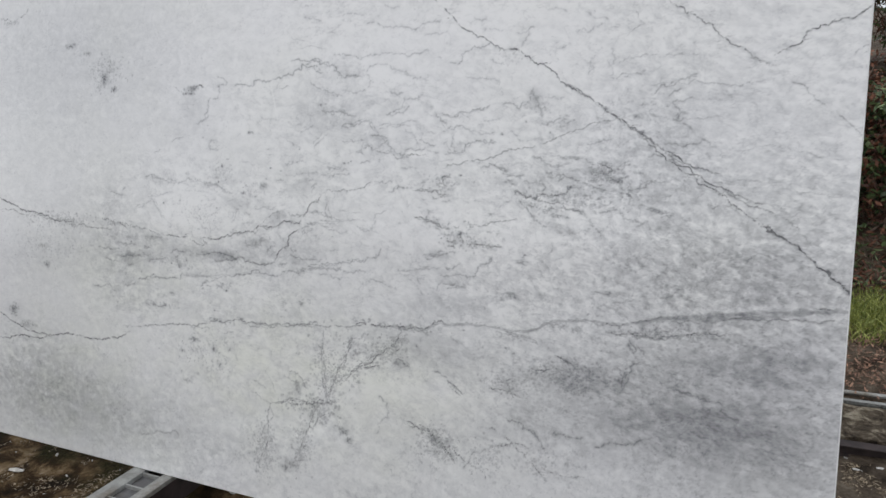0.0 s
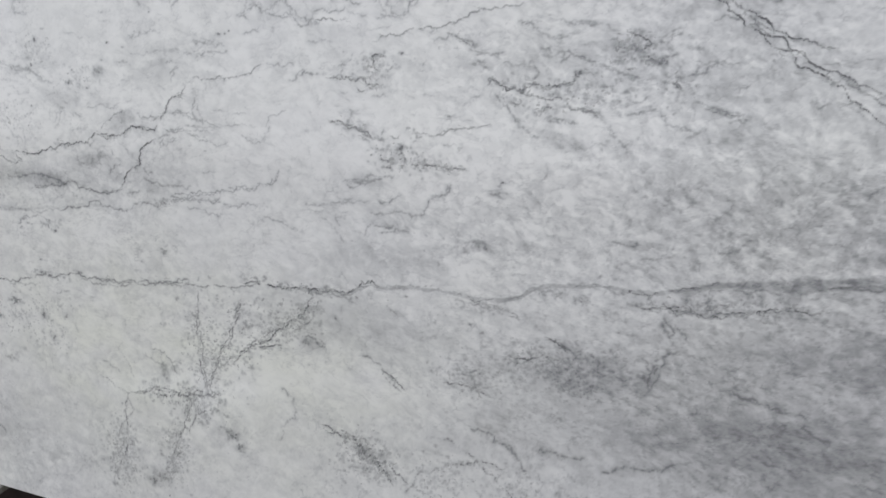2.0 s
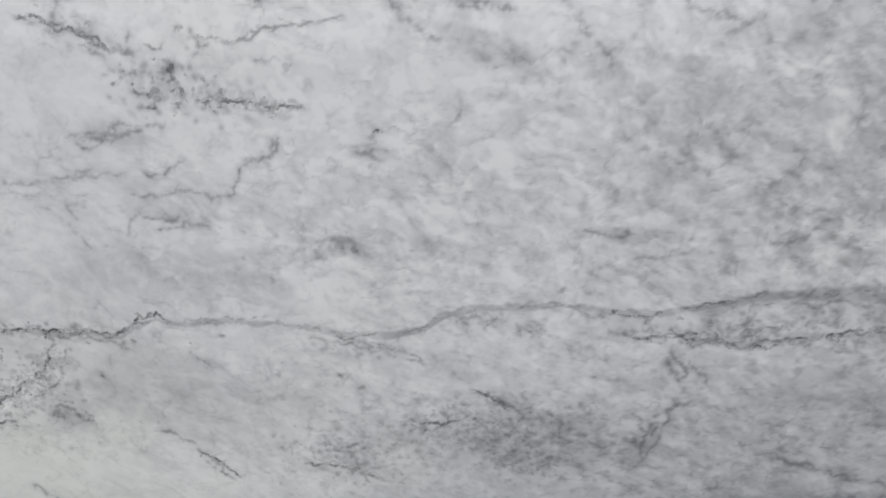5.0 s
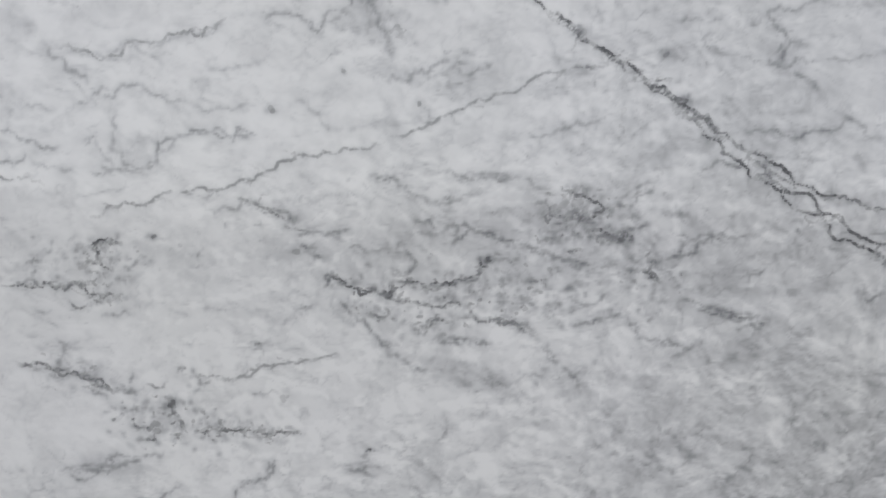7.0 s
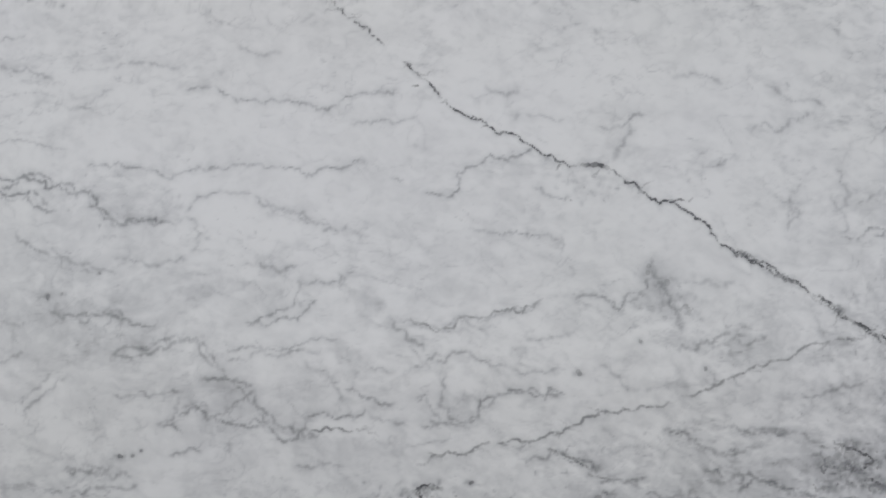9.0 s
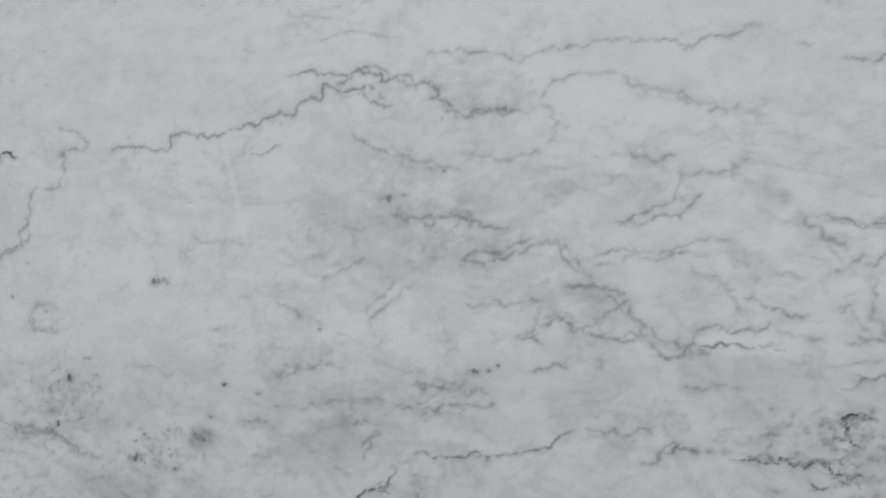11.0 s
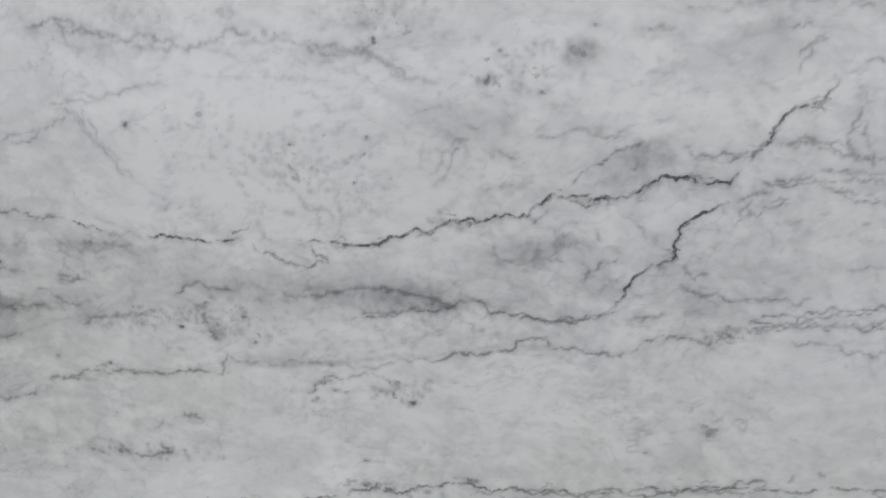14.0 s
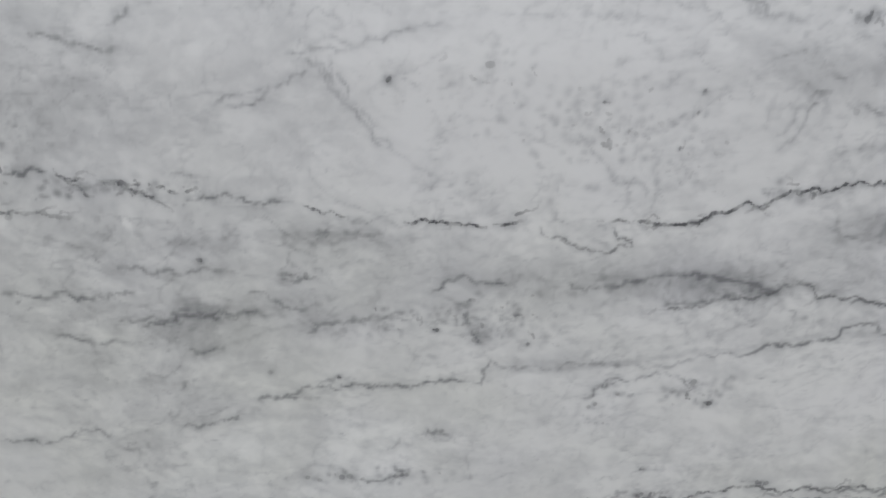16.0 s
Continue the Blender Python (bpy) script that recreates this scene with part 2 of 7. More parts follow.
def window(x, z, reach):
    i0, i1 = np.searchsorted(xs, (x - reach, x + reach))
    j0, j1 = np.searchsorted(zs, (z - reach, z + reach))
    if i0 >= i1 or j0 >= j1:
        return None, None
    return (slice(j0, j1), slice(i0, i1)), (xs[i0:i1] - x)[None, :] ** 2 + (zs[j0:j1] - z)[:, None] ** 2


def stroke(px, pz, half, dark):
    """Dark mineral along a row of close points: half its width, and how dark it is there."""
    for x, z, w, d in zip(px, pz, half, dark):
        if d < 0.02:
            continue
        at, q = window(x, z, w + FADE)
        if at is None:
            continue
        s = 1 - (np.sqrt(q) - w) / FADE
        n, k = near[at], deep[at]
        closer = s > n
        n[closer] = s[closer]
        k[closer] = d


def soften(px, pz, width, dark, hard=1.0):
    """A grey bruise in the stone along a row of points."""
    for x, z, w, d in zip(px, pz, width, dark):
        at, q = window(x, z, 2.3 * w)
        if at is not None:
            k = smoke[at]
            np.maximum(k, d * np.exp(-((q / (w * w)) ** hard)), out=k)


def wander(n, step, seed_rng):
    """A smooth random run between about -1 and 1."""
    k = max(2, int(n / step) + 3)
    v = seed_rng.normal(0, 0.5, k)
    return np.interp(np.linspace(0, k - 1.001, n), np.arange(k), v)


def crooked(points, seed_rng, rough):
    p = np.array(points, float).reshape(-1, 2)
    while True:
        d = np.hypot(*(p[1:] - p[:-1]).T)
        if d.max() < 0.0022:
            return p
        mid = 0.5 * (p[1:] + p[:-1])
        side = np.stack([-(p[1:] - p[:-1])[:, 1], (p[1:] - p[:-1])[:, 0]], 1)
        mid += side * seed_rng.normal(0, rough, (len(mid), 1)) * np.interp(d, (0.0, 0.003, 0.006, 0.03, 0.08), (0.2, 0.4, 1.4, 0.8, 0.35))[:, None]
        q = np.empty((len(p) + len(mid), 2))
        q[0::2], q[1::2] = p, mid
        keep = np.ones(len(q), bool)
        keep[1::2] = d > 0.0018
        p = q[keep]


count = 0


def line(width, dark, broken, *points):
    """A vein through the points (x, z pairs): width in mm, darkness 0 to 1, broken 0 (whole) to 1 (mere dots)."""
    global count
    count += 1
    r = np.random.default_rng(1000 + count)
    p = crooked(points, r, 0.105)
    n = len(p)
    w = 0.00024 * width * np.clip(1 + 0.55 * wander(n, 9, r) + 0.5 * wander(n, 3, r) + 0.7 * wander(n, 1.3, r), 0.1, 2.6)
    d = min(1.0, 1.06 * dark) * np.clip(1 - broken * (0.42 + 1.3 * wander(n, 6, r) + 0.8 * wander(n, 22, r)) + (0.75 if dark < 0.85 else 0.35) * wander(n, 16, r) + 0.4 * wander(n, 4, r) + 0.55 * wander(n, 1.3, r), 0, 1.3)
    ends = np.minimum(np.arange(n), np.arange(n)[::-1]) / max(8.0, 0.12 * n)
    d = np.minimum(d * np.clip(ends + 0.25, 0, 1), 1.0)
    firm = np.clip((dark - 0.22) / 0.33, 0.22, 1.0)
    stroke(p[:, 0], p[:, 1], w, firm * d)
    if firm < 1:
        soften(p[:, 0], p[:, 1], np.full(n, 0.00135 + 0.0002 * width), 1.15 * (1 - 0.6 * firm) * d)
    soften(p[::2, 0], p[::2, 1] - 0.001, np.full((n + 1) // 2, 0.0018 + 0.0007 * width), 0.32 * d[::2])
    # hair branches and crumbs beside it
    for k in range(int(n * 0.05 * (0.4 + broken))):
        i = r.integers(0, n)
        ang = r.normal(0, 0.5) + (np.pi if r.random() < 0.5 else 0)
        ln = r.uniform(0.004, 0.026)
        a = p[i] + r.normal(0, 0.0015 + 0.004 * broken, 2)
        b = a + ln * np.array([np.cos(ang), 0.6 * np.sin(ang)])
        q = crooked([a, b], r, 0.14)
        stroke(q[:, 0], q[:, 1], np.full(len(q), 0.0003), np.linspace(1.0, 0.2, len(q)) * firm * dark * r.uniform(0.3, 1.0))


def band(width, dark, *points):
    """A flat grey seam with clear borders: width in mm."""
    global count
    count += 1
    r = np.random.default_rng(3000 + count)
    p = crooked(points, r, 0.05)
    n = len(p)
    w = 0.0005 * width * np.clip(1 + 0.5 * wander(n, 14, r) + 0.2 * wander(n, 4, r), 0.4, 1.8)
    soften(p[:, 0], p[:, 1], w, 1.15 * dark * np.clip(1 + 0.3 * wander(n, 20, r), 0.5, 1.3), 3.0)


def spot(x, z, rx, rz, dark):
    """A stain of dark crystals: a soft core and crumbs round it."""
    global count
    count += 1
    r = np.random.default_rng(5000 + count)
    n = int(np.clip(6 + rx * rz * 1.1e6 * 0.05, 6, 46))
    a, k = r.uniform(0, 2 * np.pi, n), np.sqrt(r.uniform(0, 1, n))
    px, pz = x + rx * k * np.cos(a), z + rz * k * np.sin(a)
    small = min(rx, rz)
    soften(px, pz, np.clip(small * r.uniform(0.4, 0.8, n), 0.0014, 0.006), 0.8 * dark * r.uniform(0.3, 1.0, n))
    soften([x], [z], [0.7 * small + 0.001], [0.8 * dark])
    sp = np.linspace(-0.55, 0.55, 5) * rx
    soften(x + sp, np.full(5, z), np.full(5, 0.9 * small + 0.0012), np.full(5, 0.32 * dark))
    k = max(2, int(n * 0.35))
    stroke(x + 0.6 * (px[:k] - x), z + 0.6 * (pz[:k] - z), np.clip(small * r.uniform(0.12, 0.42, k), 0.0002, 0.0024), np.minimum(1.0, dark * r.uniform(0.5, 1.0, k)))


def thread(width, dark, *points):
    """A soft grey thread that goes in small jagged steps: half its width in mm."""
    global count
    count += 1
    r = np.random.default_rng(7000 + count)
    p = crooked(points, r, 0.13)
    n = len(p)
    d = 1.3 * dark * np.clip(0.95 + 0.45 * wander(n, 12, r) + 0.45 * wander(n, 4, r) + 0.3 * wander(n, 1.3, r), 0.15, 1.5)
    d *= np.clip(np.minimum(np.arange(n), np.arange(n)[::-1]) / 6.0 + 0.35, 0, 1)
    w = 0.0011 * width * np.clip(1 + 0.45 * wander(n, 7, r) + 0.3 * wander(n, 2, r), 0.6, 1.9)
    soften(p[:, 0], p[:, 1], w, d)
    soften(p[::2, 0], p[::2, 1], 2.6 * w[::2], 0.28 * d[::2])


def patch(amount, *points):
    """A grey plate in the stone with a clear, slightly ragged outline."""
    global tone
    p = np.array(points, float).reshape(-1, 2)
    i0, i1 = np.searchsorted(xs, (p[:, 0].min() - 0.02, p[:, 0].max() + 0.02))
    j0, j1 = np.searchsorted(zs, (p[:, 1].min() - 0.02, p[:, 1].max() + 0.02))
    at = (slice(j0, j1), slice(i0, i1))
    u, v = GX[at] + 0.35 * bend_x[at], GZ[at] + 0.35 * bend_z[at]
    inside, far = np.zeros(u.shape, bool), np.full(u.shape, 9.0)
    for a, b in zip(p, np.roll(p, -1, 0)):
        e = b - a
        k = np.clip(((u - a[0]) * e[0] + (v - a[1]) * e[1]) / (e @ e + 1e-12), 0, 1)
        far = np.minimum(far, np.hypot(u - a[0] - k * e[0], v - a[1] - k * e[1]))
        cross = (a[1] > v) != (b[1] > v)
        inside ^= cross & (u < a[0] + e[0] * (v - a[1]) / (e[1] if abs(e[1]) > 1e-9 else 1e-9))
    tone[at] += 0.8 * amount * step_up(-0.0035, 0.0035, np.where(inside, far, -far)) * (0.75 + 0.5 * grey_flake[at])


def crumbs(x, z, rx, rz, dark):
    """A drift of short dark dashes and grains, lying mostly along the bedding."""
    global count
    count += 1
    r = np.random.default_rng(9000 + count)
    for k in range(int(np.clip(rx * rz * 48000, 34, 260))):
        a = np.array([x + rx * r.normal(0, 0.5), z + rz * r.normal(0, 0.5)])
        ln, ang = r.exponential(0.0026) + 0.0004, r.normal(-0.2, 0.8)
        q = crooked([a, a + ln * np.array([np.cos(ang), np.sin(ang)])], r, 0.25)
        if k % 5 < (2 if z < 0.62 else 1):
            stroke(q[:, 0], q[:, 1], r.uniform(0.0001, 0.0006) * r.uniform(0.4, 1.6, len(q)), min(1.0, 1.1 * dark) * r.uniform(0.25, 1.0) * r.uniform(0.6, 1.0, len(q)))
        else:
            soften(q[:, 0], q[:, 1], r.uniform(0.0014, 0.0034) * r.uniform(0.8, 1.3, len(q)), dark * r.uniform(0.3, 0.9) * r.uniform(0.7, 1.0, len(q)))


line(1.7, 0.75, 0.3, -2.226, 0.943, -2.197, 0.942, -2.169, 0.941, -2.141, 0.939, -2.116, 0.938)
line(1.9, 0.68, 0.5, -2.057, 0.942, -2.025, 0.943, -1.965, 0.943, -1.944, 0.949, -1.929, 0.959, -1.888, 0.968, -1.857, 0.968, -1.837, 0.976, -1.812, 0.975, -1.806, 0.986, -1.789, 0.998, -1.779, 0.994, -1.760, 0.996, -1.726, 0.994, -1.708, 1.003)
line(2.2, 0.72, 0.45, -1.774, 0.995, -1.737, 0.994, -1.714, 0.998, -1.702, 1.006, -1.685, 1.017, -1.665, 1.016, -1.645, 1.011, -1.619, 1.010, -1.602, 1.034, -1.587, 1.051, -1.579, 1.071, -1.567, 1.085, -1.552, 1.088, -1.532, 1.107)
line(1.4, 0.5, 0.3, -1.624, 1.034, -1.602, 1.038, -1.584, 1.051)
line(1.9, 0.7, 0.3, -1.719, 0.878, -1.712, 0.898, -1.699, 0.915, -1.686, 0.926, -1.663, 0.935, -1.657, 0.971, -1.642, 0.982, -1.618, 0.993)
line(1.6, 0.48, 0.3, -1.877, 0.881, -1.861, 0.880, -1.828, 0.864, -1.790, 0.860, -1.758, 0.861, -1.728, 0.871, -1.719, 0.878)
line(2.4, 0.52, 0.55, -2.460, 0.554, -2.423, 0.579, -2.378, 0.577, -2.321, 0.588, -2.252, 0.596, -2.184, 0.605, -2.118, 0.611, -2.086, 0.609, -2.041, 0.625, -2.009, 0.637, -1.972, 0.638, -1.947, 0.637, -1.911, 0.647, -1.869, 0.654, -1.845, 0.643, -1.803, 0.648, -1.751, 0.647, -1.693, 0.650, -1.638, 0.658, -1.583, 0.664, -1.545, 0.660)
line(1.2, 0.45, 0.2, -2.107, 0.937, -2.080, 0.921, -2.042, 0.914, -2.025, 0.919, -2.047, 0.938)
line(1.3, 0.3, 0.3, -1.581, 1.049, -1.545, 1.054, -1.519, 1.040, -1.475, 1.033, -1.445, 1.025, -1.399, 1.032, -1.350, 1.029)
line(3, 0.8, 0.4, -2.106, 1.472, -2.080, 1.479, -2.054, 1.490, -2.033, 1.482)
line(1.4, 0.5, 0.3, -1.217, 1.241, -1.188, 1.244, -1.170, 1.239, -1.151, 1.242)
line(1, 0.5, 0.3, -1.716, 1.470, -1.706, 1.464, -1.682, 1.466, -1.662, 1.469)
line(1.2, 0.65, 0.9, -1.209, 1.766, -1.181, 1.750, -1.153, 1.727, -1.122, 1.698)
line(1.2, 0.75, 0.75, -1.099, 1.676, -1.072, 1.653, -1.049, 1.628)
line(1.5, 1.0, 0.25, -1.049, 1.628, -1.032, 1.612, -1.005, 1.599, -0.986, 1.583, -0.972, 1.584, -0.952, 1.569, -0.933, 1.555, -0.913, 1.548, -0.897, 1.543)
line(5, 1.0, 0.1, -0.895, 1.544, -0.880, 1.543, -0.862, 1.539)
line(1.6, 1.0, 0.2, -0.862, 1.539, -0.848, 1.529, -0.832, 1.521, -0.816, 1.503, -0.804, 1.495, -0.797, 1.498, -0.772, 1.484, -0.753, 1.472, -0.747, 1.459, -0.729, 1.442, -0.698, 1.423, -0.661, 1.401)
line(2.0, 0.9, 0.35, -0.718, 1.439, -0.695, 1.424, -0.662, 1.403, -0.645, 1.393, -0.611, 1.368, -0.583, 1.348, -0.561, 1.335, -0.533, 1.314, -0.504, 1.294, -0.476, 1.273)
line(1.4, 0.55, 0.8, -0.639, 1.385, -0.611, 1.364, -0.578, 1.340, -0.527, 1.306, -0.476, 1.267)
line(2.0, 0.75, 0.4, -0.517, 1.294, -0.486, 1.266, -0.414, 1.213, -0.365, 1.179, -0.307, 1.140, -0.250, 1.098, -0.212, 1.065, -0.184, 1.047, -0.150, 1.028)
line(2, 0.65, 0.3, -0.455, 1.248, -0.415, 1.220, -0.356, 1.184, -0.309, 1.160, -0.263, 1.138, -0.201, 1.119)
line(2.2, 0.45, 0.5, -0.309, 1.160, -0.271, 1.131, -0.217, 1.109, -0.172, 1.089)
line(4.5, 0.85, 0.25, -0.204, 1.067, -0.182, 1.051, -0.138, 1.022, -0.098, 0.991, -0.060, 0.959, -0.022, 0.927, 0.001, 0.905)
line(2.2, 0.3, 0.4, -0.201, 1.121, -0.141, 1.074, -0.088, 1.013)
line(1.7, 0.46, 0.25, -1.093, 1.201, -1.078, 1.208, -1.048, 1.214, -1.007, 1.225, -0.966, 1.226, -0.925, 1.235, -0.901, 1.251, -0.875, 1.258, -0.837, 1.264, -0.796, 1.268)
line(1.6, 0.44, 0.2, -0.790, 1.274, -0.756, 1.282, -0.727, 1.296, -0.698, 1.305, -0.663, 1.317, -0.640, 1.330, -0.612, 1.335, -0.583, 1.336)
line(2.2, 0.5, 0.3, -0.943, 1.217, -0.920, 1.207, -0.897, 1.192, -0.874, 1.183)
line(1.5, 0.45, 0.2, -1.099, 1.366, -1.073, 1.356, -1.046, 1.356, -1.043, 1.367, -1.020, 1.368, -0.990, 1.375, -0.967, 1.371, -0.952, 1.379, -0.943, 1.388)
line(1.3, 0.35, 0.3, -0.447, 1.417, -0.419, 1.436, -0.375, 1.443)
line(1.4, 0.35, 0.2, -1.584, 1.787, -1.547, 1.774, -1.517, 1.762)
line(1.4, 0.3, 0.2, -1.657, 1.761, -1.627, 1.745)
line(1.4, 0.3, 0.3, -1.258, 1.772, -1.209, 1.768, -1.167, 1.753)
line(1.8, 0.62, 0.6, -0.861, 1.137, -0.835, 1.126, -0.813, 1.120, -0.796, 1.118, -0.778, 1.131, -0.739, 1.129, -0.716, 1.133, -0.699, 1.148)
line(1.6, 0.5, 0.6, -0.796, 1.115, -0.768, 1.109, -0.745, 1.103, -0.717, 1.105, -0.711, 1.088, -0.677, 1.086, -0.654, 1.078)
line(1.8, 0.57, 0.5, -0.763, 1.080, -0.751, 1.091, -0.734, 1.088)
line(2, 0.62, 0.6, -0.643, 1.212, -0.621, 1.218, -0.599, 1.211, -0.583, 1.199, -0.599, 1.191, -0.621, 1.190, -0.641, 1.206)
line(2.2, 0.67, 0.5, -0.599, 1.179, -0.582, 1.176, -0.566, 1.171)
line(1.8, 0.57, 0.4, -0.549, 1.140, -0.537, 1.134, -0.526, 1.125)
line(2, 0.72, 0.5, -1.105, 1.149, -1.089, 1.161, -1.093, 1.175, -1.084, 1.178, -1.064, 1.175)
line(1.6, 0.57, 0.5, -1.124, 1.135, -1.107, 1.129, -1.090, 1.117, -1.072, 1.121)
line(1.5, 0.57, 0.3, -1.194, 1.133, -1.165, 1.131, -1.136, 1.129, -1.118, 1.135)
line(2.8, 0.57, 0.3, -1.187, 1.047, -1.152, 1.044, -1.128, 1.040, -1.106, 1.030, -1.089, 1.017)
line(1.8, 0.57, 0.7, -1.006, 0.979, -0.961, 0.974, -0.931, 0.970, -0.896, 0.972)
line(1.4, 0.45, 0.2, -1.004, 1.033, -0.954, 1.032, -0.933, 1.042, -0.909, 1.046, -0.880, 1.049, -0.850, 1.057)
band(7, 0.3, -1.260, 0.694, -1.219, 0.693, -1.178, 0.697, -1.130, 0.698, -1.116, 0.712, -1.086, 0.724, -1.067, 0.719, -1.020, 0.726, -0.975, 0.728, -0.937, 0.731, -0.899, 0.727, -0.861, 0.723, -0.805, 0.728, -0.780, 0.737, -0.756, 0.756, -0.726, 0.766, -0.679, 0.772, -0.632, 0.778, -0.580, 0.775, -0.540, 0.774, -0.507, 0.784, -0.463, 0.793, -0.443, 0.804, -0.399, 0.806, -0.372, 0.807, -0.311, 0.815)
line(1.7, 0.65, 0.4, -0.571, 0.748, -0.537, 0.749, -0.508, 0.754, -0.486, 0.759, -0.473, 0.750, -0.450, 0.744, -0.417, 0.750, -0.391, 0.761, -0.369, 0.766, -0.338, 0.774, -0.302, 0.778)
line(1.3, 0.55, 0.4, -0.450, 0.748, -0.431, 0.769, -0.414, 0.768)
line(1.2, 0.5, 0.7, -0.887, 0.717, -0.830, 0.715, -0.787, 0.705, -0.777, 0.695)
line(2.4, 0.45, 0.35, -1.562, 0.662, -1.393, 0.682, -1.361, 0.692)
band(12, 0.28, -0.486, 0.784, -0.427, 0.804, -0.348, 0.808, -0.274, 0.819, -0.185, 0.832, -0.127, 0.839)
line(2.4, 0.6, 0.4, -0.569, 0.751, -0.505, 0.750, -0.447, 0.743, -0.373, 0.761, -0.270, 0.780)
line(2, 0.5, 0.4, -0.273, 0.817, -0.229, 0.827, -0.186, 0.837)
band(12, 0.28, -0.436, 0.802, -0.256, 0.832, -0.152, 0.845, -0.006, 0.862)
line(2.6, 0.4, 0.3, -0.254, 0.810, -0.151, 0.830, -0.004, 0.841)
line(3, 0.7, 0.2, -0.078, 0.863, -0.035, 0.863)
line(3, 0.7, 0.4, -3.223, 0.444, -2.923, 0.473, -2.648, 0.497, -2.423, 0.551)
line(4.5, 0.9, 0.35, -3.188, 1.058, -3.078, 1.025, -2.970, 1.005, -2.730, 0.974)
line(1.6, 0.5, 0.95, -1.519, 0.657, -1.519, 0.561, -1.513, 0.471, -1.504, 0.420)
line(1.6, 0.5, 0.95, -1.402, 0.656, -1.428, 0.573, -1.464, 0.509, -1.491, 0.445, -1.504, 0.412)
line(2.6, 0.70, 0.6, -1.221, 0.679, -1.260, 0.625, -1.331, 0.566, -1.396, 0.534, -1.465, 0.479)
line(2.2, 0.7, 0.7, -1.721, 0.371, -1.645, 0.391, -1.554, 0.400, -1.466, 0.422)
line(1.6, 0.5, 0.95, -1.742, 0.338, -1.756, 0.254, -1.790, 0.180, -1.804, 0.109)
line(1.6, 0.5, 0.95, -1.546, 0.389, -1.566, 0.323, -1.595, 0.270, -1.608, 0.186, -1.657, 0.143)
line(2.4, 0.75, 0.6, -1.191, 0.380, -1.131, 0.377, -1.086, 0.351, -1.056, 0.321, -1.026, 0.284)
line(3, 0.55, 0.5, -1.206, 0.392, -1.130, 0.370, -1.057, 0.349)
line(2.6, 0.55, 0.4, -0.916, 0.358, -0.824, 0.384, -0.785, 0.379)
line(2.6, 0.65, 0.3, -0.724, 0.666, -0.676, 0.643)
line(2.4, 0.55, 0.5, -1.060, 0.544, -1.003, 0.506)
line(2.2, 0.55, 0.6, -0.922, 0.540, -0.856, 0.535, -0.830, 0.529)
line(2.2, 0.55, 0.5, -0.783, 0.614, -0.722, 0.629, -0.675, 0.628)
line(2, 0.3, 0.4, -1.736, 0.559, -1.761, 0.475, -1.711, 0.400)
line(2.4, 0.75, 0.2, -0.234, 1.471, -0.192, 1.493, -0.150, 1.509, -0.133, 1.539, -0.087, 1.553, -0.019, 1.576, -0.003, 1.590)
line(2.2, 0.55, 0.3, -0.457, 1.642, -0.407, 1.606, -0.344, 1.561, -0.295, 1.516, -0.234, 1.474, -0.190, 1.463)
line(2, 0.4, 0.3, -0.162, 1.419, -0.124, 1.395, -0.084, 1.360)
line(2, 0.4, 0.3, -0.061, 1.342, -0.030, 1.314, 0.001, 1.287)
line(1.8, 0.35, 0.3, -0.034, 1.453, -0.027, 1.486, 0.003, 1.499)
line(1.6, 0.25, 0.4, -0.496, 1.427, -0.384, 1.436, -0.289, 1.418, -0.213, 1.429)
line(1.6, 0.25, 0.4, -0.521, 1.353, -0.420, 1.329, -0.311, 1.341)
line(1.6, 0.25, 0.4, -0.280, 1.248, -0.177, 1.262, -0.102, 1.241, -0.030, 1.227)
line(1.6, 0.25, 0.4, -0.632, 1.478, -0.529, 1.502, -0.457, 1.512)
line(1.6, 0.25, 0.4, -0.342, 1.161, -0.236, 1.177, -0.146, 1.157, -0.025, 1.146)
line(2.2, 0.8, 0.2, -0.503, 1.291, -0.481, 1.276, -0.466, 1.266, -0.434, 1.248, -0.406, 1.230, -0.385, 1.217, -0.358, 1.206, -0.322, 1.193)
line(1.8, 0.5, 0.5, -0.465, 1.265, -0.438, 1.242, -0.411, 1.224, -0.396, 1.207)
band(20, 0.09, -0.799, 1.053, -0.760, 1.043, -0.709, 1.028, -0.687, 1.022)
band(16, 0.08, -0.738, 1.023, -0.709, 1.010)
band(14, 0.08, -0.530, 1.044, -0.476, 1.052, -0.432, 1.054)
band(14, 0.08, -0.608, 1.027, -0.596, 1.004)
line(1.6, 0.33, 0.3, -0.540, 1.624, -0.535, 1.602, -0.517, 1.586, -0.561, 1.557)
line(1.5, 0.32, 0.3, -0.601, 1.450, -0.564, 1.459, -0.522, 1.457, -0.507, 1.466)
band(14, 0.1, -1.170, 1.403, -1.151, 1.393, -1.129, 1.384)
band(22, 0.08, -1.187, 1.344, -1.171, 1.322, -1.152, 1.315)
band(8, 0.12, -0.830, 1.287, -0.794, 1.287, -0.763, 1.290)
band(8, 0.1, -0.762, 1.335, -0.719, 1.343)
spot(-0.821, 1.419, 0.0055, 0.0099, 0.4)
spot(-0.803, 1.403, 0.0183, 0.0062, 0.3)
spot(-0.527, 1.345, 0.0071, 0.0048, 0.5)
spot(-0.795, 1.235, 0.0134, 0.0036, 0.4)
line(1.4, 0.34, 0.3, -2.196, 1.493, -2.164, 1.485, -2.134, 1.463)
line(1.6, 0.3, 0.3, -2.198, 1.292, -2.164, 1.304, -2.131, 1.310)
